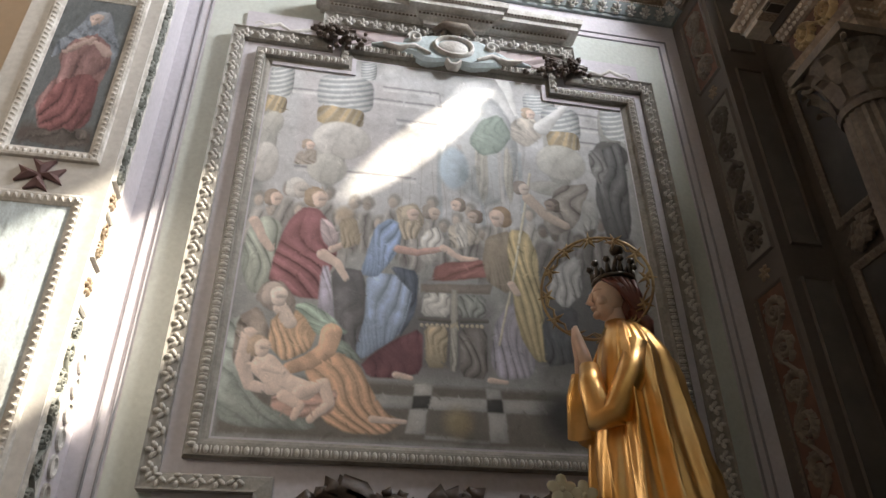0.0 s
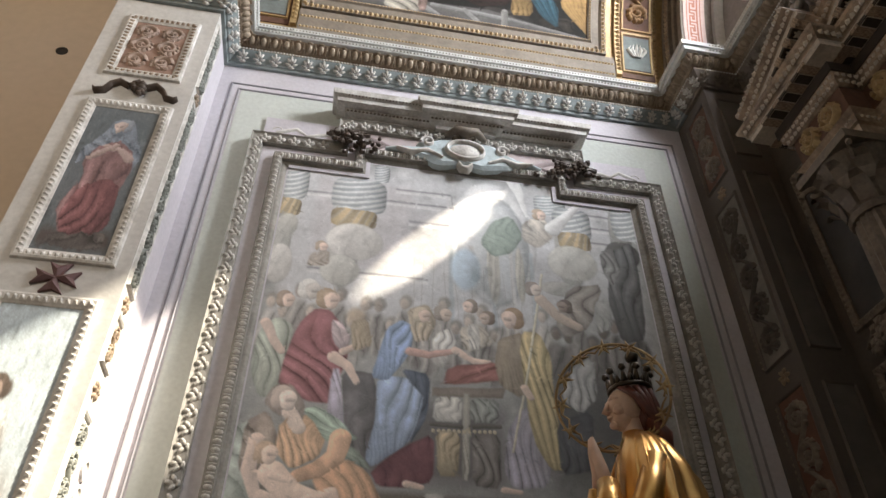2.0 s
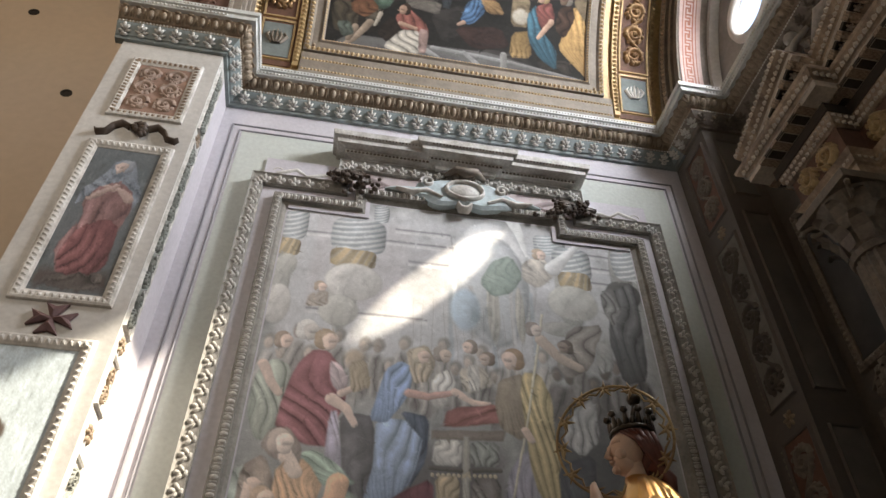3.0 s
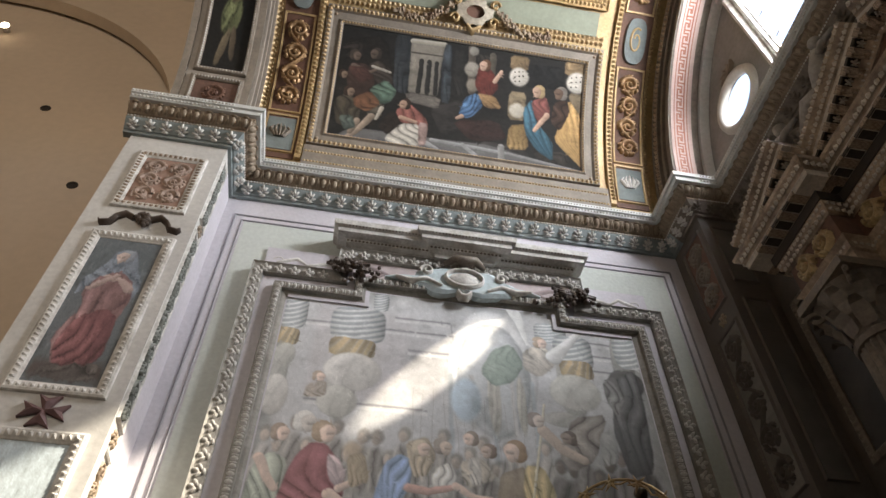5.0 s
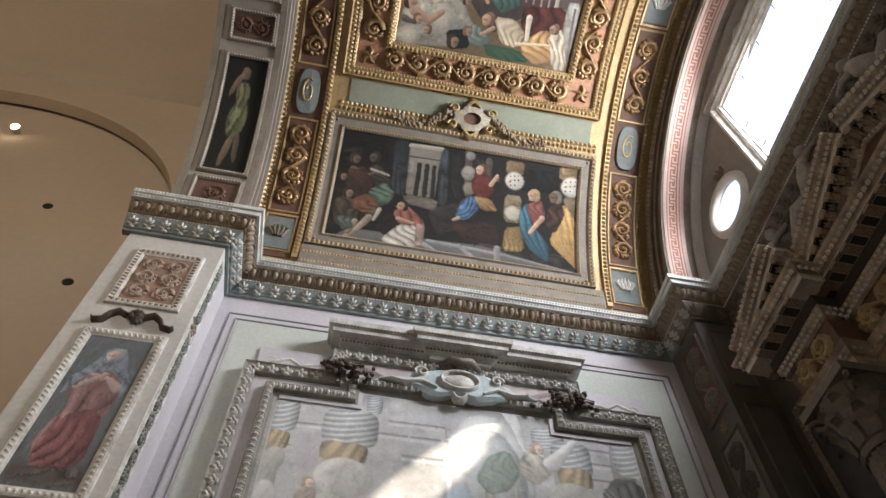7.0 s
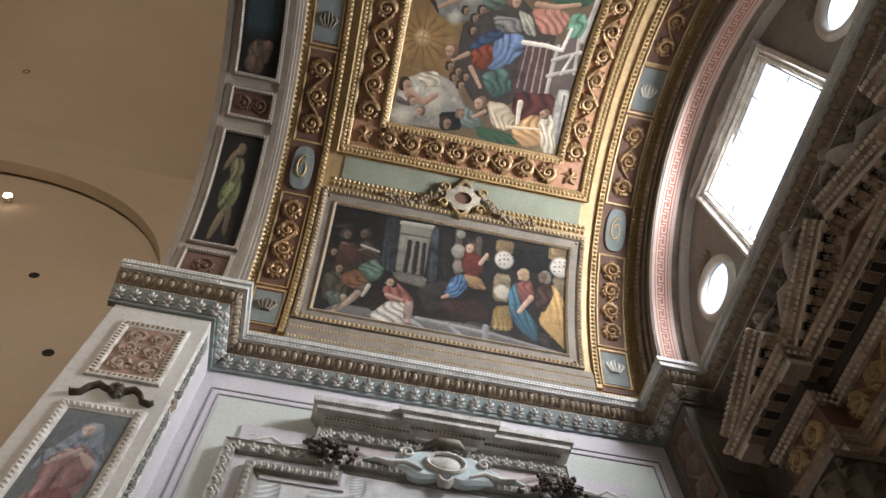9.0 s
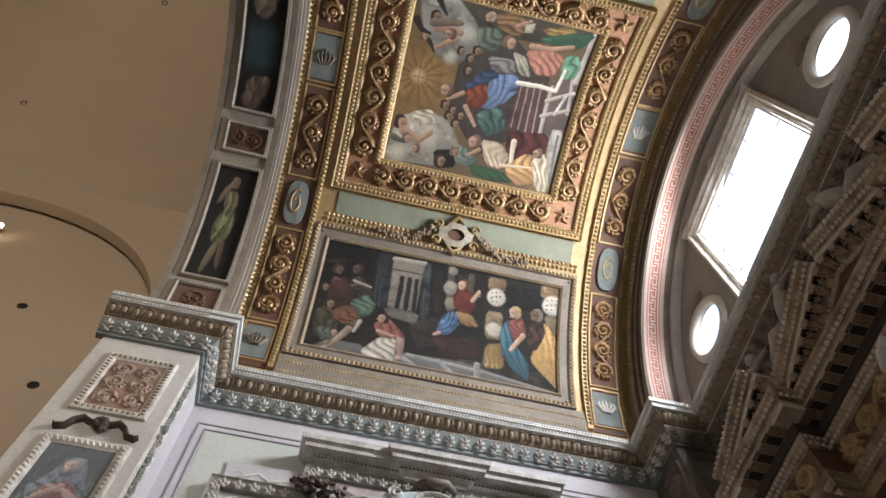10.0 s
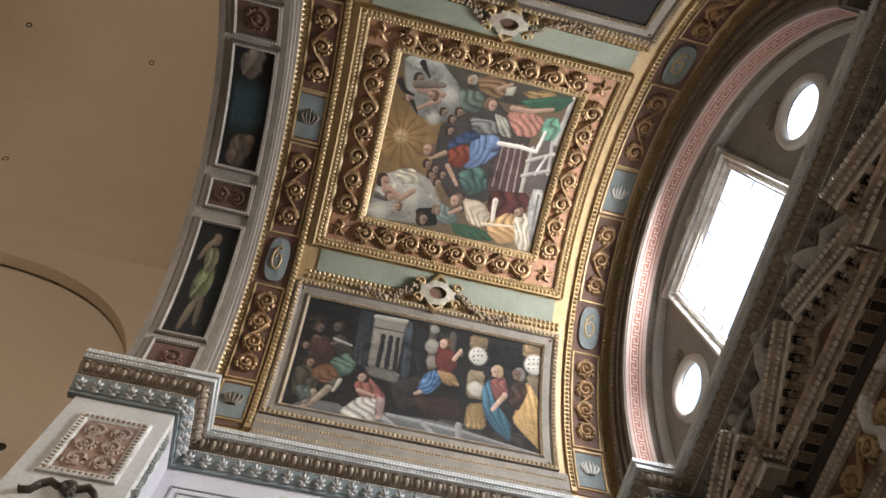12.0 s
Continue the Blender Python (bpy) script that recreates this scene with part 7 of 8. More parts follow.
q.cloth([(0.30, 0.58), (0.60, 0.52), (0.84, 0.58), (0.88, 0.86), (0.30, 0.92), (0.16, 0.76)], (0.54, 0.28, 0.29), 120, 6, 0.5, 0.02)
q.limb([(0.80, 0.36), (0.66, 0.32), (0.40, 0.29)], 0.075, 0.05, (0.68, 0.54, 0.50), 0.02).limb([(0.26, 0.38), (0.42, 0.33), (0.56, 0.28)], 0.07, 0.045, (0.66, 0.52, 0.48), 0.02)
q.head(0.52, 0.135, 0.15, (0.72, 0.60, 0.55), (0.50, 0.54, 0.60), -1)
q.cloth([(0.16, 0.90), (0.88, 0.86), (0.92, 0.97), (0.10, 0.98)], (0.36, 0.32, 0.30), 5, 2, 0.2, 0.02)
q.hang("painted_panel", PIERF, -1.02, -0.575, 4.40, 5.73, 0.006, saint, "rose and blue draped shape on slate ground")
lower = panel_frame(PIERF, -1.02, -0.575, 2.25, 4.00, "lower_painting", "pale blue painting, lightened for sun glare, in a carved frame on the pier", (-0.795, WALL - PROJ, 2.2))
# paints lifted towards white to carry the sun's glare on this panel
q = Paint(70, 200, (0.70, 0.78, 0.82), 0.25, 0.006, 27)
q.rect(0, 0.5, 1, 1, (0.66, 0.63, 0.60), 0.15).blob(0.42, 0.60, 0.34, 0.30, (0.80, 0.78, 0.74), fold=0.6).blob(0.35, 0.30, 0.22, 0.055, (0.36, 0.29, 0.24)).blob(0.33, 0.315, 0.13, 0.042, (0.64, 0.52, 0.45)).blob(0.3, 0.42, 0.3, 0.06, (0.82, 0.82, 0.80), fold=0.5)
q.hang("painted_panel", PIERF, -1.02, -0.575, 2.25, 4.00, 0.006, lower, "pale draped shape on blue ground")
crest = thing("crest", (-0.795, WALL - PROJ, 5.86), "dark scrolled crest with a small mask above the painting", "ornament")
bm = bmesh.new()
for s in (-1, 1):
    vine_line(bm, PIERF, [(-0.795 + s * t, z) for t, z in ((0.06, 5.980), (0.13, 6.020), (0.19, 5.970), (0.22, 5.900), (0.28, 5.885), (0.30, 5.910))], [0.02, 0.025, 0.022, 0.02, 0.02, 0.008], 0.05)
part("scroll", bm, DEEPBROWN, crest, smooth=True)
bm = bmesh.new()
grains(bm, [PIERF(-0.795 + random.uniform(-0.05, 0.05), 5.95 + random.uniform(-0.05, 0.06), 0.035) for _ in range(12)], 0.03)
part("mask", bm, DEEPBROWN, crest, smooth=True)
bm = bmesh.new()
for k in range(4):
    a = math.pi / 2 * k
    pts = [(0.008, 0.0), (0.065, 0.13), (0.0, 0.10), (-0.065, 0.13), (-0.008, 0.0)]
    rot = [(x * math.cos(a) - y * math.sin(a), x * math.sin(a) + y * math.cos(a)) for x, y in pts]
    lo = [bm.verts.new(PIERF(-0.795 + x, 4.20 + y * 0.85, 0.0)) for x, y in rot]
    hi = [bm.verts.new(PIERF(-0.795 + x, 4.20 + y * 0.85, 0.022)) for x, y in rot]
    mid = bm.verts.new(PIERF(-0.795 + rot[2][0] * 0.55, 4.20 + rot[2][1] * 0.45, 0.045))
    for i in range(5):
        j = (i + 1) % 5
        bm.faces.new((lo[i], lo[j], hi[j], hi[i]))
        bm.faces.new((hi[i], hi[j], mid))
tagged(part("cross", bm, material("mulberry_paint", (0.16, 0.09, 0.09), 0.6, vary=0.2)), "dark eight-pointed cross in relief on the pier", "cross")
# the pier's side towards the picture: vine strips, rosettes and roundels
SIDE = flat((XW0, WALL - PROJ, 0), (0, 1, 0), (0, 0, 1))
bm = bmesh.new()
slab(bm, SIDE, 0.24, PROJ, 1.2, 7.08, -0.01, 0.004)
part("side_margin", bm, LILAC, pier)
bm = bmesh.new()
for z0, z1 in ((6.15, 6.95), (4.25, 5.98), (3.72, 4.02), (1.4, 3.4)):
    frame_ring(bm, SIDE, 0.04, 0.19, z0, z1, [(0, 0.0), (0, 0.012), (0.012, 0.02), (0.022, 0.0)])
part("strip_frame", bm, STUCCO, pier)
VINE = material("grey_green_relief", (0.27, 0.28, 0.25), 0.65, vary=0.2, grain=30, stain=8)
bm = bmesh.new()
for z0, z1 in ((6.17, 6.93), (4.27, 5.96), (1.42, 3.38)):
    scroll(bm, SIDE, 0.05, 0.18, z0, z1, 0.025, 0.0, 1.2, random.Random(int(z0)))
part("vine_relief", bm, VINE, pier, "grey-green vine scrolls", smooth=True)
ROSE = rosette_mesh("rosette", UMBER)
for z in (6.07, 4.14, 3.56):
    piece("rosette", ROSE, tangent(SIDE, 0.115, z, 0.0, 0, 0.13, 0.13, 0.03), pier)
bm = bmesh.new()
scroll(bm, SIDE, 0.06, 0.17, 3.74, 4.0, 0.02, 0.0, 1.2, random.Random(4))
part("brown_relief", bm, UMBER, pier, smooth=True)
bm = bmesh.new()
for i in range(12):
    z = 3.2 - 0.145 * i
    ring = [[SIDE(0.345 + r * math.cos(a), z + r * math.sin(a), h) for a in (2 * math.pi * k / 16 for k in range(16))] for r, h in ((0.062, 0.0), (0.060, 0.02), (0.045, 0.022), (0.035, 0.01))]
    loft(bm, ring)
part("roundel_moulding", bm, STUCCO, pier)

# ---- the pilaster beside the altar ----
SIDE2 = flat((XW1, WALL, 0), (0, -1, 0), (0, 0, 1))      # u from the wall outwards
LIGHTGROUND = material("grey_scroll_ground", (0.21, 0.19, 0.17), 0.7, vary=0.15, grain=25, stain=5)
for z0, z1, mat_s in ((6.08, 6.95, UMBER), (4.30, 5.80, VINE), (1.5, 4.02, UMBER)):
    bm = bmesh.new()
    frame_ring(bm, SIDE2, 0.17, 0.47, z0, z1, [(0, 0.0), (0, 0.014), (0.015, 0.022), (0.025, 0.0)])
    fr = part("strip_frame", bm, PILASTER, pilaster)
    bm = bmesh.new()
    slab(bm, SIDE2, 0.17, 0.47, z0, z1, -0.01, 0.004)
    part("strip_ground", bm, LIGHTGROUND if mat_s is VINE else REDGROUND, pilaster)
    bm = bmesh.new()
    scroll(bm, SIDE2, 0.20, 0.44, z0 + 0.03, z1 - 0.03, 0.03, 0.004, 1.15, random.Random(int(z0 * 7)))
    # the scrolls are darkened for shade like the plaster round them
    part("scrollwork", bm, SHADED if mat_s is VINE else DARKSTUCCO, pilaster, smooth=True)
    bm = bmesh.new()
    bead_row(bm, SIDE2, (0.13, z0), (0.13, z1), 0.05, 0.02, 0.0)
    part("bead_moulding", bm, DARKSTUCCO, pilaster)
for z in (5.94, 4.16):
    piece("rosette", ROSE, tangent(SIDE2, 0.32, z, 0.0, 0, 0.14, 0.14, 0.03), pilaster)
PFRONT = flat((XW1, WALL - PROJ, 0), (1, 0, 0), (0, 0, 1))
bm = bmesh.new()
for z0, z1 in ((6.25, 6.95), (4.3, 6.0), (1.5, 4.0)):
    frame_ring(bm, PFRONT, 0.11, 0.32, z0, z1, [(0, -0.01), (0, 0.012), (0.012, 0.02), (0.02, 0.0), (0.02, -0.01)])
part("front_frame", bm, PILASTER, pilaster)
bm = bmesh.new()
for z0, z1 in ((6.25, 6.95), (4.3, 6.0), (1.5, 4.0)):
    slab(bm, PFRONT, 0.11, 0.32, z0, z1, -0.01, 0.004)
part("front_field", bm, material("umber_grey_marbling", (0.17, 0.155, 0.14), 0.5, vary=0.2, grain=12, stain=3), pilaster, "dark marbled field")


# ---- the altar: wall panels, columns, entablature and pediment ----
def marbled_panel(u0, u1, v0, v1):
    t = thing("marbled_panel", (4.45, -(u0 + u1) / 2, v0 - 0.08), "dark marbled panel in a beaded frame on the altar wall", "panel", "panels beside the altar")
    bm = bmesh.new()
    slab(bm, EAST, u0, u1, v0, v1, -0.01, 0.006)
    part("field", bm, DARKPANEL, t)
    bm = bmesh.new()
    frame_ring(bm, EAST, u0, u1, v0, v1, [(0, 0.0), (0, 0.025), (0.03, 0.04), (0.06, 0.03), (0.07, 0.0)])
    f = part("frame", bm, DARKSTUCCO, t)
    bm = bmesh.new()
    petal_frame(bm, EAST, u0 - 0.035, u1 + 0.035, v0 - 0.035, v1 + 0.035, 0.05, 0.05, 0.02, 0.035)
    part("leaf_moulding", bm, DARKSTUCCO, f)


for a in (0.62, 4.32):
    for z0, z1 in ((4.42, 5.80), (2.4, 4.0)):
        marbled_panel(a, a + 0.40, z0, z1)
    bm = bmesh.new()
    grains(bm, [EAST(a + 0.20 + random.gauss(0, 0.07), 4.20 + random.gauss(0, 0.05), 0.05) for _ in range(26)], 0.04)
    for s in (-1, 1):
        vine_line(bm, EAST, [(a + 0.20, 4.2), (a + 0.20 + s * 0.12, 4.26), (a + 0.20 + s * 0.22, 4.20)], [0.03, 0.05, 0.01], 0.05)
    tagged(part("wall_relief", bm, DARKSTUCCO), "dark stucco boss with wings between the panels", "ornament", "bosses beside the altar", kind="")

altar = thing("altarpiece", (4.1, -2.67, 0.0), "dark carved altarpiece with columns and a broken pediment", "altar")
ALTAR = material("altar_gilt_stucco", (0.46, 0.35, 0.25), 0.5, 0.1, vary=0.25, grain=40, stain=6, bump=0.3, other=(0.17, 0.12, 0.09))
ALTARPALE = material("altar_pale_fillet", (0.62, 0.54, 0.45), 0.55, vary=0.2, grain=35, stain=5, bump=0.2)
HOLLOW = material("dark_coffer", (0.06, 0.045, 0.035), 0.8, vary=0.2)
YA = YC
HALF = 1.52      # from the axis to the outer end of the entablature's frieze


def mirror_y(y):
    return 2 * YA - y


PLAN_A = [(4.45, YA + HALF), (4.02, YA + HALF), (4.02, YA + HALF - 0.52), (4.20, YA + HALF - 0.52), (4.20, YA - HALF + 0.52), (4.02, YA - HALF + 0.52), (4.02, YA - HALF), (4.45, YA - HALF)]
PLAN_A = PLAN_A[::-1]


def run(name, prof, mat, label="", plan=PLAN_A):
    bm = bmesh.new()
    along(bm, [(x, y) for x, y in plan][::-1], prof)
    return part(name, bm, mat, altar, label)


run("architrave", [(-0.2, 5.12), (0.0, 5.12), (0.0, 5.20), (0.02, 5.21), (0.02, 5.28), (0.05, 5.31), (-0.2, 5.31)], ALTAR)
run("frieze", [(-0.2, 5.313), (0.01, 5.313), (0.01, 5.56), (-0.2, 5.56)], REDGROUND)
run("bed_moulding", [(-0.2, 5.563), (0.02, 5.563), (0.05, 5.60), (0.06, 5.66), (-0.2, 5.66)], ALTAR)
run("corona", [(-0.2, 5.75), (0.19, 5.75), (0.19, 5.785), (0.20, 5.795), (-0.2, 5.795)], ALTARPALE, "pale cornice fillet")
run("cyma", [(-0.2, 5.798), (0.195, 5.798), (0.205, 5.83), (0.245, 5.87), (0.25, 5.90), (-0.2, 5.90)], ALTAR, "brown leafy cornice top")
run("modillion_ground", [(-0.2, 5.663), (0.07, 5.663), (0.07, 5.748), (-0.2, 5.748)], HOLLOW)


def modillion_mesh():
    """A scrolled bracket: a block that thins to a curl, with a leaf under it."""
    bm = bmesh.new()
    side = [(-0.5, 0.0), (-0.5, 0.42), (-0.40, 0.62), (-0.24, 0.58), (-0.12, 0.66), (0.10, 0.86), (0.34, 1.0), (0.5, 0.92), (0.5, 0.0)]
    loft(bm, [[Vector((x, y, z)) for y, z in side] for x in (-0.5, 0.5)])
    lobe(bm, 0.0, 0.22, 0.26, 0.24, 1.22, 8)
    lobe(bm, 0.0, -0.30, 0.34, 0.16, 0.86, 8)
    return mesh_of("modillion", bm, ALTAR, False)


MOD = modillion_mesh()
COFF = rosette_mesh("coffer_rosette", ALTARPALE, 5)


def coffer_mesh():
    """A sunk square: a dark field within a raised rim."""
    bm = bmesh.new()
    frame_ring(bm, lambda a, b, c=0.0: Vector((a, b, c)), -0.36, 0.36, -0.36, 0.36, [(0, 0.1), (0, 0.8), (0.06, 1.0), (0.12, 1.0), (0.12, 0.1)])
    slab(bm, lambda a, b, c=0.0: Vector((a, b, c)), -0.4, 0.4, -0.4, 0.4, 0.02, 0.14)
    return mesh_of("coffer", bm, HOLLOW, False)


COFFER = coffer_mesh()
pl = PLAN_A[::-1]
for a, b in zip(pl, pl[1:]):
    a, b = Vector(a), Vector(b)
    d = (b - a).normalized()
    out = Vector((d.y, -d.x))
    L = (b - a).length
    under = flat((a.x + out.x * 0.13, a.y + out.y * 0.13, 5.748), (d.x, d.y, 0), (-out.x, -out.y, 0))
    n = max(1, round((L + 0.1) / 0.15))
    for i in range(n):
        s = (i + 0.5) / n * (L + 0.12) - 0.06
        m = tangent(under, s, 0, 0.0, 0, 0.07, 0.15, 0.075)
        piece("modillion", MOD, m, altar)
        s2 = (i + 1) / n * (L + 0.12) - 0.06
        if i < n - 1:
            piece("coffer", COFFER, tangent(under, s2, 0, 0.0, 0, (L + 0.12) / n - 0.07, 0.14, 0.03), altar)
            piece("coffer_rosette", COFF, tangent(under, s2, 0, 0.012, 0, 0.07, 0.07, 0.035), altar)
    bmd = bmesh.new()
    face = flat((a.x + out.x * 0.06, a.y + out.y * 0.06, 5.63), (d.x, d.y, 0), (0, 0, 1))
    bead_row(bmd, face, (-0.05, 0), (L + 0.05, 0), 0.045, 0.018)
    part("dentil_moulding", bmd, ALTARPALE, altar)
    bmd = bmesh.new()
    face = flat((a.x + out.x * 0.03, a.y + out.y * 0.03, 5.245), (d.x, d.y, 0), (0, 0, 1))
    bead_row(bmd, face, (0, 0), (L, 0), 0.04, 0.014)
    part("dentil_moulding", bmd, ALTARPALE, altar)
    bmd = bmesh.new()
    face = flat((a.x + out.x * 0.222, a.y + out.y * 0.222, 5.845), (d.x, d.y, 0), (0, 0, 1))
    petal_row(bmd, face, (-0.2, 0), (L + 0.2, 0), 0.05, 0.055, 0.022)
    part("leaf_moulding", bmd, ALTARPALE, altar)
    bmd = bmesh.new()
    face = flat((a.x + out.x * 0.045, a.y + out.y * 0.045, 5.585), (d.x, d.y, 0), (0, 0, 1))
    petal_row(bmd, face, (-0.03, 0), (L + 0.03, 0), 0.045, 0.04, 0.02)
    part("leaf_moulding", bmd, ALTARPALE, altar)
    if L > 0.3:
        bmf = bmesh.new()
        face = flat((a.x + out.x * 0.01, a.y + out.y * 0.01, 0), (d.x, d.y, 0), (0, 0, 1))
        scroll(bmf, face, 0.03, L - 0.03, 5.335, 5.54, 0.04, 0.0, 1.3, random.Random(6))
        part("frieze_scrollwork", bmf, GILT, altar, "gilt scrollwork on the frieze", smooth=True)


def raking(y0, z0, y1, z1, x_front, name):
    """A sloping cornice of the pediment with its modillions."""
    bm = bmesh.new()
    d = Vector((0, y1 - y0, z1 - z0))
    L = d.length
    d.normalize()
    n = Vector((0, -d.z, d.y)) if d.y > 0 else Vector((0, d.z, -d.y))
    prof = [(0.50, 0.042), (0.02, 0.042), (0.0, 0.06), (-0.02, 0.10), (-0.05, 0.125), (-0.05, 0.17), (0.50, 0.17)]
    rings = [[Vector((min(x_front + o + 0.05, 4.45), y0, z0)) + d * s + n * h for o, h in prof] for s in (0, L)]
    loft(bm, rings)
    fr = part(name, bm, ALTAR, altar, "brown leafy sloping cornice of the pediment")
    bm = bmesh.new()
    prof = [(0.50, 0.0), (0.01, 0.0), (0.01, 0.028), (0.0, 0.039), (0.50, 0.039)]
    loft(bm, [[Vector((min(x_front + o + 0.05, 4.45), y0, z0)) + d * s + n * h for o, h in prof] for s in (0, L)])
    part("fillet", bm, ALTARPALE, fr, "pale fillet")
    bm = bmesh.new()
    rings = [[Vector((x, y0, z0)) + d * s + n * h for x, h in ((x_front + 0.20, -0.10), (4.45, -0.10), (4.45, -0.002), (x_front + 0.13, -0.002))] for s in (0, L)]
    loft(bm, rings)
    part("bed_moulding", bm, ALTAR, fr)
    under = lambda a, b, c=0.0: Vector((x_front + 0.12 + b, y0, z0)) + d * a - n * (c + 0.0)
    k = max(1, round(L / 0.14))
    for i in range(k):
        piece("modillion", MOD, tangent(under, (i + 0.5) / k * L, 0, 0.0, 0, 0.065, 0.15, 0.075), altar)
        if i < k - 1:
            piece("coffer", COFFER, tangent(under, (i + 1.0) / k * L, 0, 0.0, 0, L / k - 0.07, 0.14, 0.03), altar)
            piece("coffer_rosette", COFF, tangent(under, (i + 1.0) / k * L, 0, 0.012, 0, 0.075, 0.075, 0.035), altar)
    row = lambda a, b, c=0.0: Vector((x_front + 0.19 - c, y0, z0)) + d * a - n * (0.07 - b)
    bm = bmesh.new()
    bead_row(bm, row, (0, 0), (L, 0), 0.04, 0.018)
    part("bead_moulding", bm, ALTARPALE, fr)
    bm = bmesh.new()
    top = lambda a, b, c=0.0: Vector((x_front - 0.002 - c, y0, z0)) + d * a + n * (0.145 + b)
    petal_row(bm, top, (0, 0), (L, 0), 0.05, 0.05, 0.024)
    part("leaf_moulding", bm, ALTARPALE, fr)
    bm = bmesh.new()
    low = lambda a, b, c=0.0: Vector((x_front + 0.035 - c, y0, z0)) + d * a + n * (0.085 + b)
    petal_row(bm, low, (0, 0), (L, 0), 0.045, 0.05, 0.022)
    part("leaf_moulding", bm, ALTARPALE, fr)


for s in (1, -1):
    raking(YA + s * (HALF + 0.20), 5.97, YA + s * (HALF - 0.62), 6.28, 3.84, "raking_stub")
    raking(YA + s * 0.98, 6.10, YA, 6.52, 4.04, "raking_cornice")
bm = bmesh.new()
loft(bm, [[Vector((x, YA + 0.98, 5.9)), Vector((x, YA - 0.98, 5.9)), Vector((x, YA - 0.98, 6.05)), Vector((x, YA, 6.5)), Vector((x, YA + 0.98, 6.05))] for x in (4.26, 4.45)])
part("tympanum", bm, REDGROUND, altar)
TYM = flat((4.26, YA, 0), (0, -1, 0), (0, 0, 1))
bm = bmesh.new()
scroll(bm, TYM, -0.55, 0.55, 6.0, 6.22, 0.04, 0.0, 1.3, random.Random(2))
part("tympanum_relief", bm, GILT, altar, smooth=True)


def column(y):
    c = thing("column", (4.12, y, 0.0), "dark fluted column with a leafy gilt capital", "column", "altar columns")
    bm = bmesh.new()
    rings = []
    for z, r in ((1.55, 0.20), (2.2, 0.20), (3.4, 0.19), (4.62, 0.165)):
        rings.append([Vector((4.12 + r * (1 - 0.10 * (k % 2)) * math.cos(2 * math.pi * k / 40), y + r * (1 - 0.10 * (k % 2)) * math.sin(2 * math.pi * k / 40), z)) for k in range(40)])
    loft(bm, rings)
    part("shaft", bm, DARKSTUCCO, c)
    bm = bmesh.new()
    rings = [[Vector((4.12 + r * math.cos(2 * math.pi * k / 20), y + r * math.sin(2 * math.pi * k / 20), z)) for k in range(20)] for z, r in ((4.60, 0.18), (4.64, 0.19), (4.66, 0.17), (4.95, 0.20), (5.05, 0.25))]
    loft(bm, rings)
    box(bm, 3.86, 4.38, y - 0.26, y + 0.26, 5.05, 5.115)
    cap = part("capital", bm, DARKSTUCCO, c)
    bm = bmesh.new()
    for tier, (z, r, n, h) in enumerate(((4.67, 0.185, 10, 0.17), (4.80, 0.20, 10, 0.17))):
        for k in range(n):
            a = 2 * math.pi * (k + 0.5 * tier) / n
            o = Vector((math.cos(a), math.sin(a), 0))
            s = Vector((-o.y, o.x, 0))
            c0 = Vector((4.12, y, z))
            rows = [[c0 + o * (r + f) + s * w + Vector((0, 0, u)) for w in (-ww, 0, ww)] for u, f, ww in ((0, 0.0, 0.04), (h * 0.5, 0.02, 0.055), (h * 0.85, 0.06, 0.045), (h, 0.10, 0.03), (h * 0.9, 0.13, 0.015))]
            loft(bm, rows, False)
    for sx in (-1, 1):
        for sy in (-1, 1):
            pts = [Vector((4.12 + sx * (0.20 + (0.06 - 0.045 * i / 10) * math.cos(i * 0.6)) , y + sy * (0.20 + (0.06 - 0.045 * i / 10) * math.cos(i * 0.6)), 4.98 + (0.06 - 0.045 * i / 10) * math.sin(i * 0.6))) for i in range(11)]
            tube(bm, pts, 0.018, 6)
    part("capital_leaf", bm, DARKSTUCCO, cap)
    bm = bmesh.new()
    box(bm, 3.86, 4.40, y - 0.27, y + 0.27, 0.0, 1.40)
    box(bm, 3.83, 4.42, y - 0.30, y + 0.30, 1.40, 1.48)
    rings = [[Vector((4.12 + r * math.cos(2 * math.pi * k / 24), y + r * math.sin(2 * math.pi * k / 24), z)) for k in range(24)] for z, r in ((1.48, 0.25), (1.51, 0.26), (1.53, 0.23), (1.55, 0.22))]
    loft(bm, rings)
    part("pedestal", bm, DARKSTUCCO, c)
    return c


column(YA + HALF - 0.27)
column(YA - HALF + 0.27)
# altar block and niche field between the columns
bm = bmesh.new()
slab(bm, EAST, -(YA + 0.95), -(YA - 0.95), 1.3, 5.1, -0.01, 0.03)
part("niche_field", bm, DARKPANEL, altar)
bm = bmesh.new()
frame_ring(bm, EAST, -(YA + 0.70), -(YA - 0.70), 1.4, 4.7, [(0, 0.0), (0, 0.10), (0.06, 0.16), (0.12, 0.12), (0.14, 0.0)])
part("niche_frame", bm, ALTAR, altar)
# pale shell-like cartouche on the frieze's middle
bm = bmesh.new()
MIDF = flat((4.19, YA, 0), (0, -1, 0), (0, 0, 1))
for s in (-1, 1):
    vine_line(bm, MIDF, [(s * 0.10, 5.62), (s * 0.20, 5.58), (s * 0.26, 5.48), (s * 0.20, 5.38), (s * 0.26, 5.30), (s * 0.16, 5.22), (s * 0.06, 5.24)], [0.04, 0.055, 0.045, 0.05, 0.055, 0.05, 0.03], 0.07)
part("frieze_cartouche", bm, STUCCO, altar, "white scrolled cartouche", smooth=True)
bm = bmesh.new()
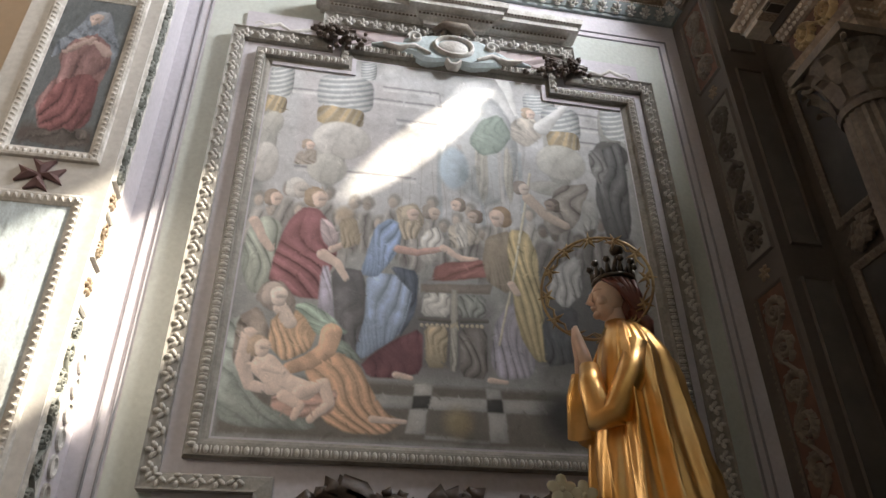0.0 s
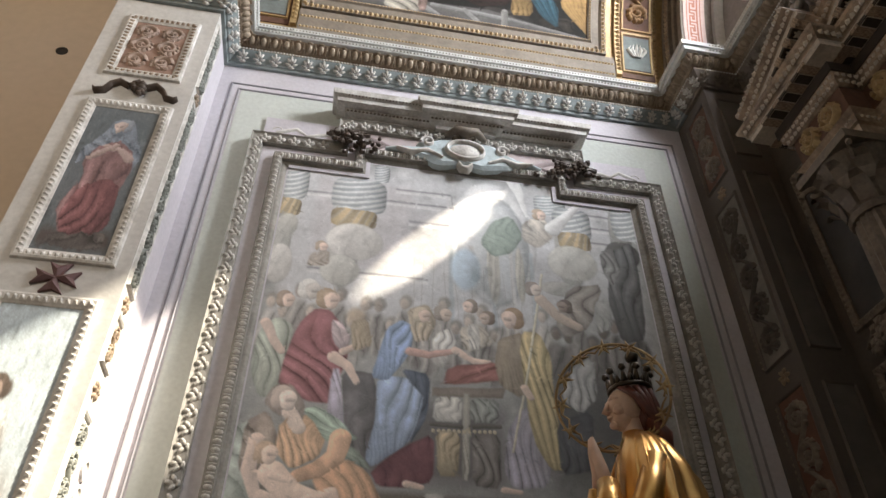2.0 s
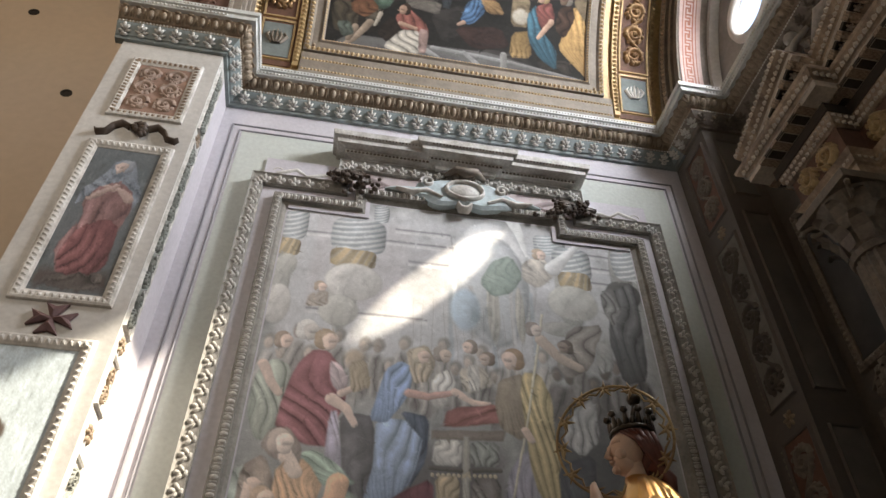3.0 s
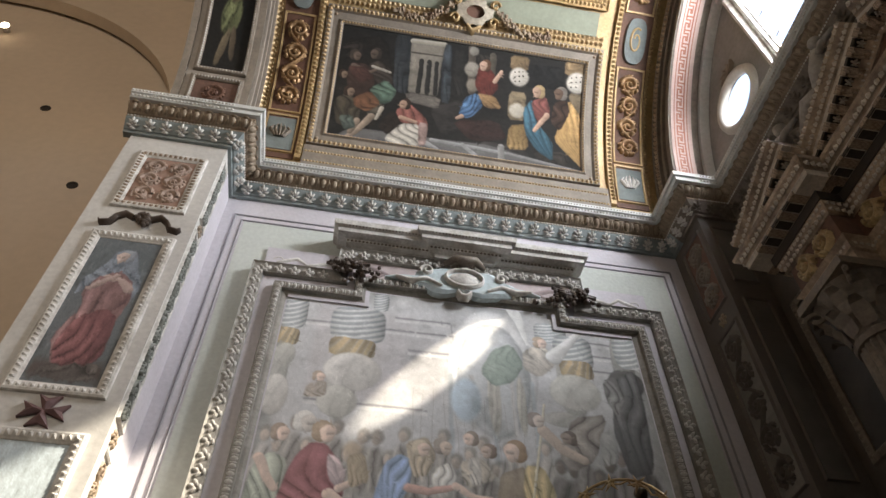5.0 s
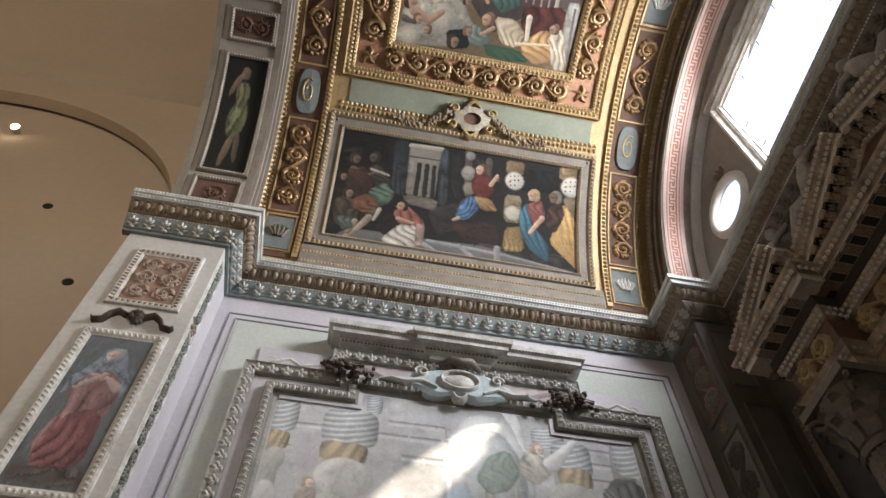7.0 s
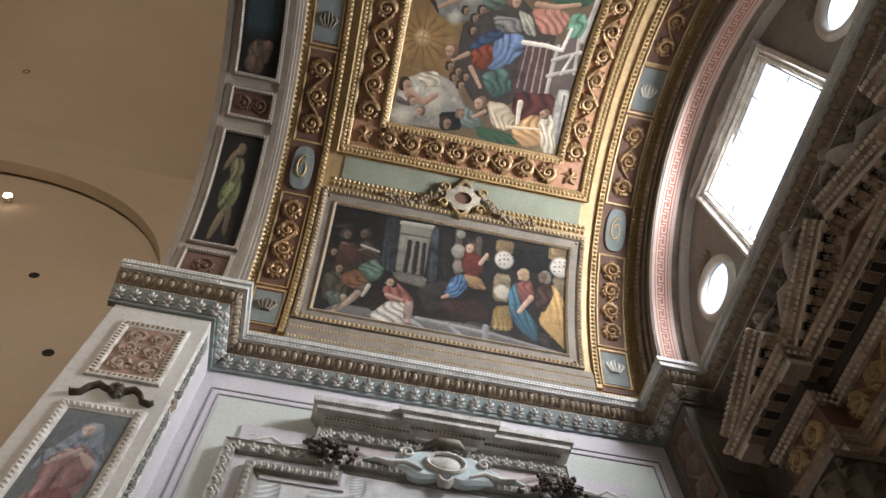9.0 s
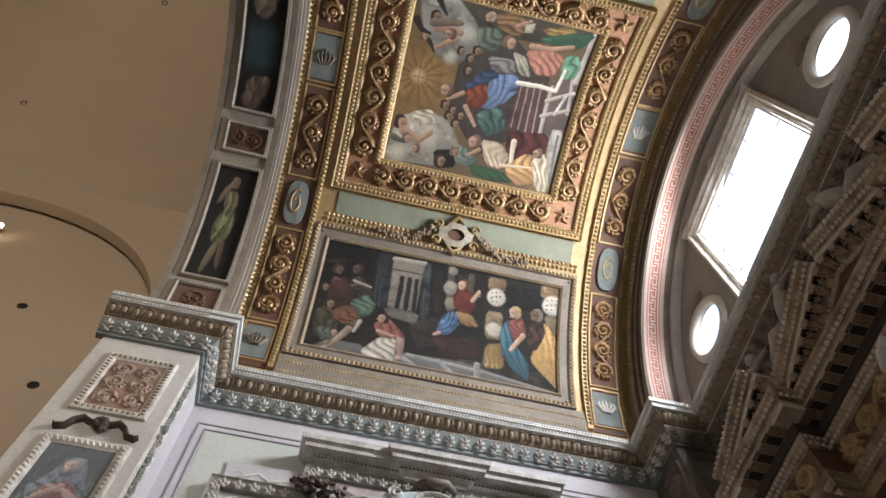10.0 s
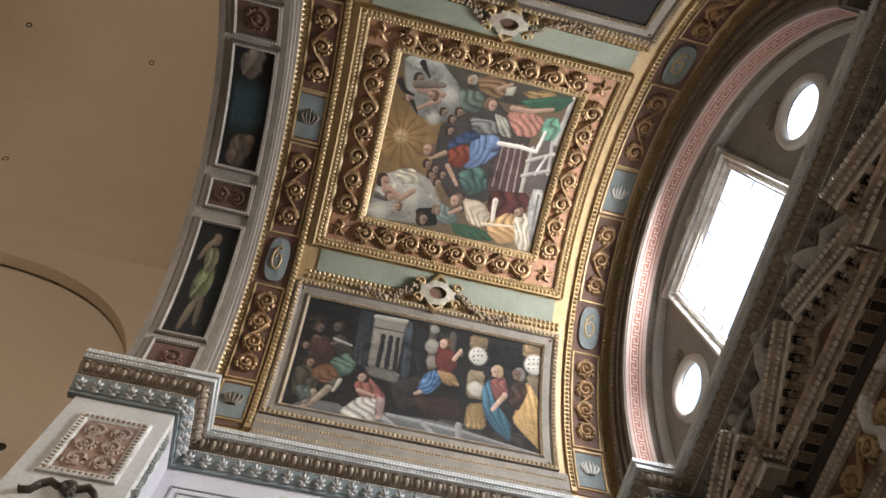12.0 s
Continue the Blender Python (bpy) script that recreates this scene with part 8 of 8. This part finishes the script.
mensa = thing("altar_table", (3.8, YA, 0.0), "dark stone altar table before the altarpiece", "altar table")
box(bm, 3.55, 4.42, YA - 0.95, YA + 0.95, 0.0, 0.95)
part("base", bm, DARKSTUCCO, mensa)
bm = bmesh.new()
box(bm, 3.48, 4.43, YA - 1.05, YA + 1.05, 0.953, 1.03)
part("slab", bm, STONE, mensa)
# frieze of scrolls under the wall cornice and the plain stucco shapes that lie on the pediment
bm = bmesh.new()
scroll(bm, EAST, 0.45, 4.9, 6.72, 7.06, 0.06, 0.0, 1.3, random.Random(12))
part("frieze_relief", bm, DARKSTUCCO, altar_wall, "dark scroll frieze", smooth=True)


def lying_shape(y, z, s):
    """A plain reclining stucco shape above the pediment."""
    bm = bmesh.new()
    x = 4.18
    tube(bm, [(x, y, z), (x - 0.02, y - s * 0.10, z + 0.16), (x, y - s * 0.16, z + 0.30), (x + 0.02, y - s * 0.17, z + 0.36)], [0.075, 0.085, 0.07, 0.03], 12)
    made = bmesh.ops.create_icosphere(bm, subdivisions=2, radius=0.06)
    bmesh.ops.translate(bm, vec=(x, y - s * 0.19, z + 0.42), verts=made["verts"])
    tube(bm, [(x, y, z), (x - 0.06, y + s * 0.14, z + 0.02), (x - 0.03, y + s * 0.30, z - 0.10), (x, y + s * 0.40, z - 0.16)], [0.075, 0.06, 0.045, 0.025], 10)
    tube(bm, [(x, y - s * 0.13, z + 0.27), (x - 0.08, y - s * 0.26, z + 0.22), (x - 0.02, y - s * 0.38, z + 0.28)], [0.04, 0.032, 0.02], 8)
    tagged(part("reclining_statue", bm, material("grey_stucco_shape", (0.36, 0.33, 0.30), 0.65, vary=0.2, grain=30, stain=6), smooth=True), "grey stucco reclining statue on the pediment", "statue", "statues on the pediment")


for s in (1, -1):
    lying_shape(YA + s * 0.55, 6.58, s)
    lying_shape(YA + s * 1.25, 6.42, s)

# ---- the gilded statue on its pedestal ----
SKINP = material("painted_flesh", (0.80, 0.56, 0.43), 0.45, vary=0.08, grain=20, stain=6, bump=0.05)
HAIRP = material("auburn_paint", (0.16, 0.05, 0.035), 0.4, vary=0.2, grain=40, stain=8, bump=0.2)
SILVER = material("dark_silver_crown", (0.12, 0.10, 0.08), 0.35, 0.8, vary=0.25, grain=40, stain=9, bump=0.2)
SX, SY, SZ = 2.22, -1.40, 1.42


def fold_ring(cx, cy, z, rx, ry, n, folds, depth, phase, back=0.0):
    """A ring of a draped body with folds; back pushes the side away from the hands outward."""
    ring = []
    for k in range(n):
        a = 2 * math.pi * k / n
        w = 1 + 1.3 * depth * (1 - 2 * abs(math.sin(folds * 0.5 * a + phase)) ** 0.7) + 0.5 * depth * math.sin((folds * 2 + 1) * a - phase * 1.7)
        ring.append(Vector((cx + rx * w * math.cos(a) + back * max(0, math.cos(a)) ** 2, cy + ry * w * math.sin(a), z)))
    return ring


bm = bmesh.new()
body = [(0.0, 0.02, 0.20, 0.21, 0.07, 0.02), (0.25, 0.01, 0.195, 0.20, 0.08, 0.02), (0.55, 0.0, 0.185, 0.19, 0.09, 0.02), (0.85, 0.0, 0.17, 0.18, 0.09, 0.03), (1.05, 0.0, 0.155, 0.165, 0.08, 0.03), (1.25, 0.02, 0.145, 0.165, 0.06, 0.03), (1.42, 0.03, 0.135, 0.17, 0.03, 0.0), (1.52, 0.03, 0.115, 0.15, 0.02, 0.0), (1.58, 0.01, 0.065, 0.075, 0.0, 0.0), (1.62, 0.0, 0.05, 0.052, 0.0, 0.0)]
loft(bm, [fold_ring(SX + cx, SY, SZ + z, rx, ry, 72, 11, dp, z * 2.2, b) for z, cx, rx, ry, dp, b in body])
for f in bm.faces:
    f.material_index = 0
# cloak: an outer shell, open towards the hands, that flares to a lifted corner behind
rows = []
for i in range(22):
    t = i / 21
    z = SZ + 1.60 - 0.98 * t
    rows.append([])
    for k in range(161):
        a = radians(-128 + 256 * k / 160)
        r0 = 0.075 + 0.115 * min(1, t * 5) ** 0.7 + 0.05 * t + 0.055 * t * t
        w = 1 + (0.05 + 0.10 * t) * (1 - 2 * abs(math.sin(6.5 * a + 1.0 * t + 0.3 * math.sin(3 * a))) ** 0.6) + (0.02 + 0.02 * t) * math.sin(21 * a - 3 * t)
        flare = 0.17 * t * t * math.exp(-((math.degrees(a) + 5) / 40) ** 2)
        drop = 0.16 * t * math.exp(-((math.degrees(a) + 10) / 45) ** 2) + 0.03 * t * math.sin(7 * a)
        rows[-1].append(Vector((SX + 0.02 + (r0 * w + flare) * math.cos(a), SY + (r0 * 1.1 * w) * math.sin(a), z - drop)))
inner = [[Vector((SX + 0.02 + (p.x - SX - 0.02) * 0.94, SY + (p.y - SY) * 0.94, p.z)) for p in r] for r in rows]
loft(bm, [r + s[::-1] for r, s in zip(rows, inner)])
# sleeves and joined hands
for s in (-1, 1):
    tube(bm, [(SX + 0.0, SY + s * 0.16, SZ + 1.44), (SX - 0.06, SY + s * 0.18, SZ + 1.28), (SX - 0.13, SY + s * 0.16, SZ + 1.13), (SX - 0.18, SY + s * 0.11, SZ + 1.12), (SX - 0.19, SY + s * 0.07, SZ + 1.28), (SX - 0.18, SY + s * 0.05, SZ + 1.37)], [0.055, 0.062, 0.066, 0.064, 0.055, 0.042], 14)
n0 = len(bm.faces)
bm.faces.ensure_lookup_table()
for f in bm.faces:
    f.material_index = 0
for s in (-1, 1):
    tube(bm, [(SX - 0.18, SY + s * 0.045, SZ + 1.36), (SX - 0.185, SY + s * 0.022, SZ + 1.44), (SX - 0.20, SY + s * 0.014, SZ + 1.52), (SX - 0.205, SY + s * 0.010, SZ + 1.58)], [0.03, 0.028, 0.022, 0.010], 8)


def ball(bm, c, rx, ry, rz, turn=0.0, sub=3):
    made = bmesh.ops.create_icosphere(bm, subdivisions=sub, radius=1.0)
    m = Matrix.Translation(c) @ Matrix.Rotation(radians(turn), 4, "Y") @ Matrix.Diagonal((rx, ry, rz, 1))
    bmesh.ops.transform(bm, matrix=m, verts=made["verts"])


ball(bm, (SX - 0.020, SY, SZ + 1.745), 0.082, 0.072, 0.095, 8)
ball(bm, (SX - 0.042, SY, SZ + 1.690), 0.055, 0.052, 0.062, -18)
ball(bm, (SX - 0.085, SY, SZ + 1.652), 0.021, 0.022, 0.019, 0, 2)
tube(bm, [(SX - 0.094, SY, SZ + 1.765), (SX - 0.108, SY, SZ + 1.735), (SX - 0.122, SY, SZ + 1.712), (SX - 0.100, SY, SZ + 1.704)], [0.009, 0.012, 0.014, 0.010], 8)
tube(bm, [(SX - 0.098, SY - 0.016, SZ + 1.683), (SX - 0.106, SY, SZ + 1.685), (SX - 0.098, SY + 0.016, SZ + 1.683)], [0.005, 0.009, 0.005], 6)
for s in (-1, 1):
    tube(bm, [(SX - 0.092, SY + s * 0.012, SZ + 1.768), (SX - 0.090, SY + s * 0.034, SZ + 1.772), (SX - 0.070, SY + s * 0.052, SZ + 1.765)], [0.008, 0.010, 0.006], 6)
    ball(bm, (SX - 0.066, SY + s * 0.036, SZ + 1.712), 0.030, 0.026, 0.030, 0, 2)
tube(bm, [(SX + 0.02, SY, SZ + 1.56), (SX + 0.0, SY, SZ + 1.62), (SX - 0.005, SY, SZ + 1.70)], [0.062, 0.048, 0.046], 14)
for f in list(bm.faces):
    if f.index == -1 or f.index >= n0:
        f.material_index = 1
n1 = len(bm.faces)
bm.faces.index_update()
ball(bm, (SX + 0.040, SY, SZ + 1.785), 0.088, 0.086, 0.090, 20)
ball(bm, (SX + 0.072, SY, SZ + 1.70), 0.062, 0.074, 0.085, 10)
for s in (-1, 1):
    for k in range(5):
        a = 0.035 * k
        tube(bm, [(SX - 0.055 + a * 0.9, SY + s * (0.045 + 0.022 * min(k, 2)), SZ + 1.825 - 0.006 * k), (SX + 0.0 + a * 0.6, SY + s * (0.080 + 0.004 * k), SZ + 1.77 - 0.012 * k), (SX + 0.045 + a * 0.4, SY + s * 0.082, SZ + 1.70 - 0.018 * k), (SX + 0.075 + a * 0.2, SY + s * 0.070, SZ + 1.63 - 0.016 * k)], [0.012, 0.017, 0.016, 0.008], 7)
tube(bm, [(SX + 0.07, SY - 0.05, SZ + 1.66), (SX + 0.11, SY - 0.09, SZ + 1.58), (SX + 0.12, SY - 0.08, SZ + 1.50)], [0.04, 0.03, 0.012], 8)
bm.faces.ensure_lookup_table()
for f in bm.faces[n1:]:
    f.material_index = 2
n2 = len(bm.faces)
# crown and the ring of stars
for k in range(20):
    a = 2 * math.pi * k / 20
    c = Vector((SX + 0.02 + 0.088 * math.cos(a), SY + 0.088 * math.sin(a), SZ + 1.84))
    tube(bm, [c, c + Vector((0.012 * math.cos(a), 0.012 * math.sin(a), 0.035 + 0.035 * (k % 2)))], [0.018, 0.006], 6)
    if k % 2:
        ball(bm, c + Vector((0.015 * math.cos(a), 0.015 * math.sin(a), 0.07)), 0.02, 0.02, 0.02, 0, 1)
tube(bm, [(SX + 0.02 + 0.095 * math.cos(2 * math.pi * k / 24), SY + 0.095 * math.sin(2 * math.pi * k / 24), SZ + 1.83) for k in range(25)], 0.012, 6)
ball(bm, (SX + 0.06, SY, SZ + 2.02), 0.035, 0.035, 0.035, 0, 2)
tube(bm, [(SX + 0.03, SY, SZ + 1.90), (SX + 0.06, SY, SZ + 2.0)], 0.012, 6)
bm.faces.ensure_lookup_table()
for f in bm.faces[n2:]:
    f.material_index = 3
n3 = len(bm.faces)
HC, HU, HV = Vector((SX - 0.075, SY, SZ + 1.80)), Vector((0.80, -0.55, -0.22)).normalized(), Vector((0.12, -0.15, 0.98)).normalized()
ringp = [HC + HU * 0.265 * math.cos(2 * math.pi * k / 48) + HV * 0.26 * math.sin(2 * math.pi * k / 48) for k in range(49)]
tube(bm, ringp, 0.007, 6)
ringq = [HC + HU * (0.235 + 0.012 * math.sin(k * 2.4)) * math.cos(2 * math.pi * k / 48) + HV * (0.245 + 0.012 * math.sin(k * 2.4)) * math.sin(2 * math.pi * k / 48) for k in range(49)]
tube(bm, ringq, 0.005, 5)
for k in range(12):
    a = 2 * math.pi * k / 12 + 0.2
    c = HC + HU * 0.24 * math.cos(a) + HV * 0.25 * math.sin(a)
    nn = HU.cross(HV)
    for j in range(5):
        b = 2 * math.pi * j / 5 + k
        e = HU * math.cos(b) + HV * math.sin(b)
        tube(bm, [c, c + e * 0.048], [0.012, 0.001], 5)
bm.faces.ensure_lookup_table()
for f in bm.faces[n3:]:
    f.material_index = 4
statue = part("statue", bm, [GOLD, SKINP, HAIRP, SILVER, GILT], smooth=True)
tagged(statue, "gilded robed statue with praying hands and a star halo", "statue")
ped = thing("statue_pedestal", (SX, SY, 0.0), "dark wooden pedestal under the gilded statue", "pedestal")
bm = bmesh.new()
box(bm, SX - 0.30, SX + 0.30, SY - 0.30, SY + 0.30, 0.0, 1.30)
part("shaft", bm, UMBER, ped)
bm = bmesh.new()
box(bm, SX - 0.36, SX + 0.36, SY - 0.36, SY + 0.36, 1.30, SZ)
part("top", bm, UMBER, ped)


def orchid(cx, cy, base):
    """A white orchid in a pot: stem, leaves and two open flowers."""
    o = thing("orchid", (cx, cy, base), "white orchid in a small pot beside the statue", "plant")
    bm = bmesh.new()
    tube(bm, [(cx, cy, base), (cx, cy, base + 0.14)], [0.05, 0.07], 14)
    part("pot", bm, UMBER, o)
    bm = bmesh.new()
    tube(bm, [(cx, cy, base + 0.1), (cx - 0.02, cy, base + 0.5), (cx - 0.04, cy, base + 0.84)], [0.006, 0.005, 0.003], 6)
    part("stem", bm, GREENSTRIP, o)
    white = material("orchid_petal", (0.72, 0.70, 0.55), 0.5, vary=0.06, grain=30)
    for fx, fz in ((-0.05, 0.86), (0.04, 0.84)):
        bm = bmesh.new()
        for k in range(5):
            a = 2 * math.pi * k / 5 + 0.3
            ball(bm, (cx + fx + 0.032 * math.cos(a), cy - 0.01, base + fz + 0.032 * math.sin(a)), 0.032, 0.008, 0.024, -math.degrees(a), 2)
        ball(bm, (cx + fx, cy - 0.02, base + fz), 0.014, 0.014, 0.014, 0, 1)
        part("flower", bm, white, o, smooth=True)


orchid(SX - 0.29, SY, SZ)

# ---- small things in the nave ----
spot = thing("nave_spotlight", (-5.2, 1.76, 12.75), "small lit white spotlight on the nave wall", "lamp")
bm = bmesh.new()
tube(bm, [(-5.2, 1.78, 12.75), (-5.2, 1.66, 12.72)], [0.05, 0.07], 14)
part("housing", bm, STUCCO, spot)
glow = bpy.data.materials.new("lamp_glow")
glow.use_nodes = True
gb = glow.node_tree.nodes["Principled BSDF"]
gb.inputs["Emission Color"].default_value, gb.inputs["Emission Strength"].default_value = (1.0, 0.80, 0.55, 1), 12.0
bm = bmesh.new()
ball(bm, (-5.2, 1.655, 12.72), 0.065, 0.03, 0.065, 0, 2)
part("bulb", bm, glow, spot)
DARKHOLE = material("dark_vent", (0.03, 0.025, 0.02), 0.9, vary=0.2)


def vent(x, y, z, way):
    bm = bmesh.new()
    side, up = Vector((1, 0, 0)), Vector((1, 0, 0)).cross(Vector(way))
    loft(bm, [[Vector((x, y, z)) + Vector(way) * h + side * r * math.cos(2 * math.pi * k / 14) + up * r * math.sin(2 * math.pi * k / 14) for k in range(14)] for r, h in ((0.07, -0.005), (0.07, 0.012), (0.045, 0.012), (0.04, 0.002))])
    tagged(part("vent", bm, DARKHOLE), "small dark round vent in the cream wall", "vent", "vents in the nave wall")


for x, deg in ((-8.4, 52.9), (-5.36, 51.3), (-7.11, 21.6)):
    a = radians(deg)
    vent(x, -6 + 7.5 * math.cos(a), 14.4 + 7.5 * math.sin(a), (0, -math.cos(a), -math.sin(a)))
vent(-2.80, 1.78, 9.05, (0, -1, 0))
vent(-3.78, 1.78, 10.69, (0, -1, 0))
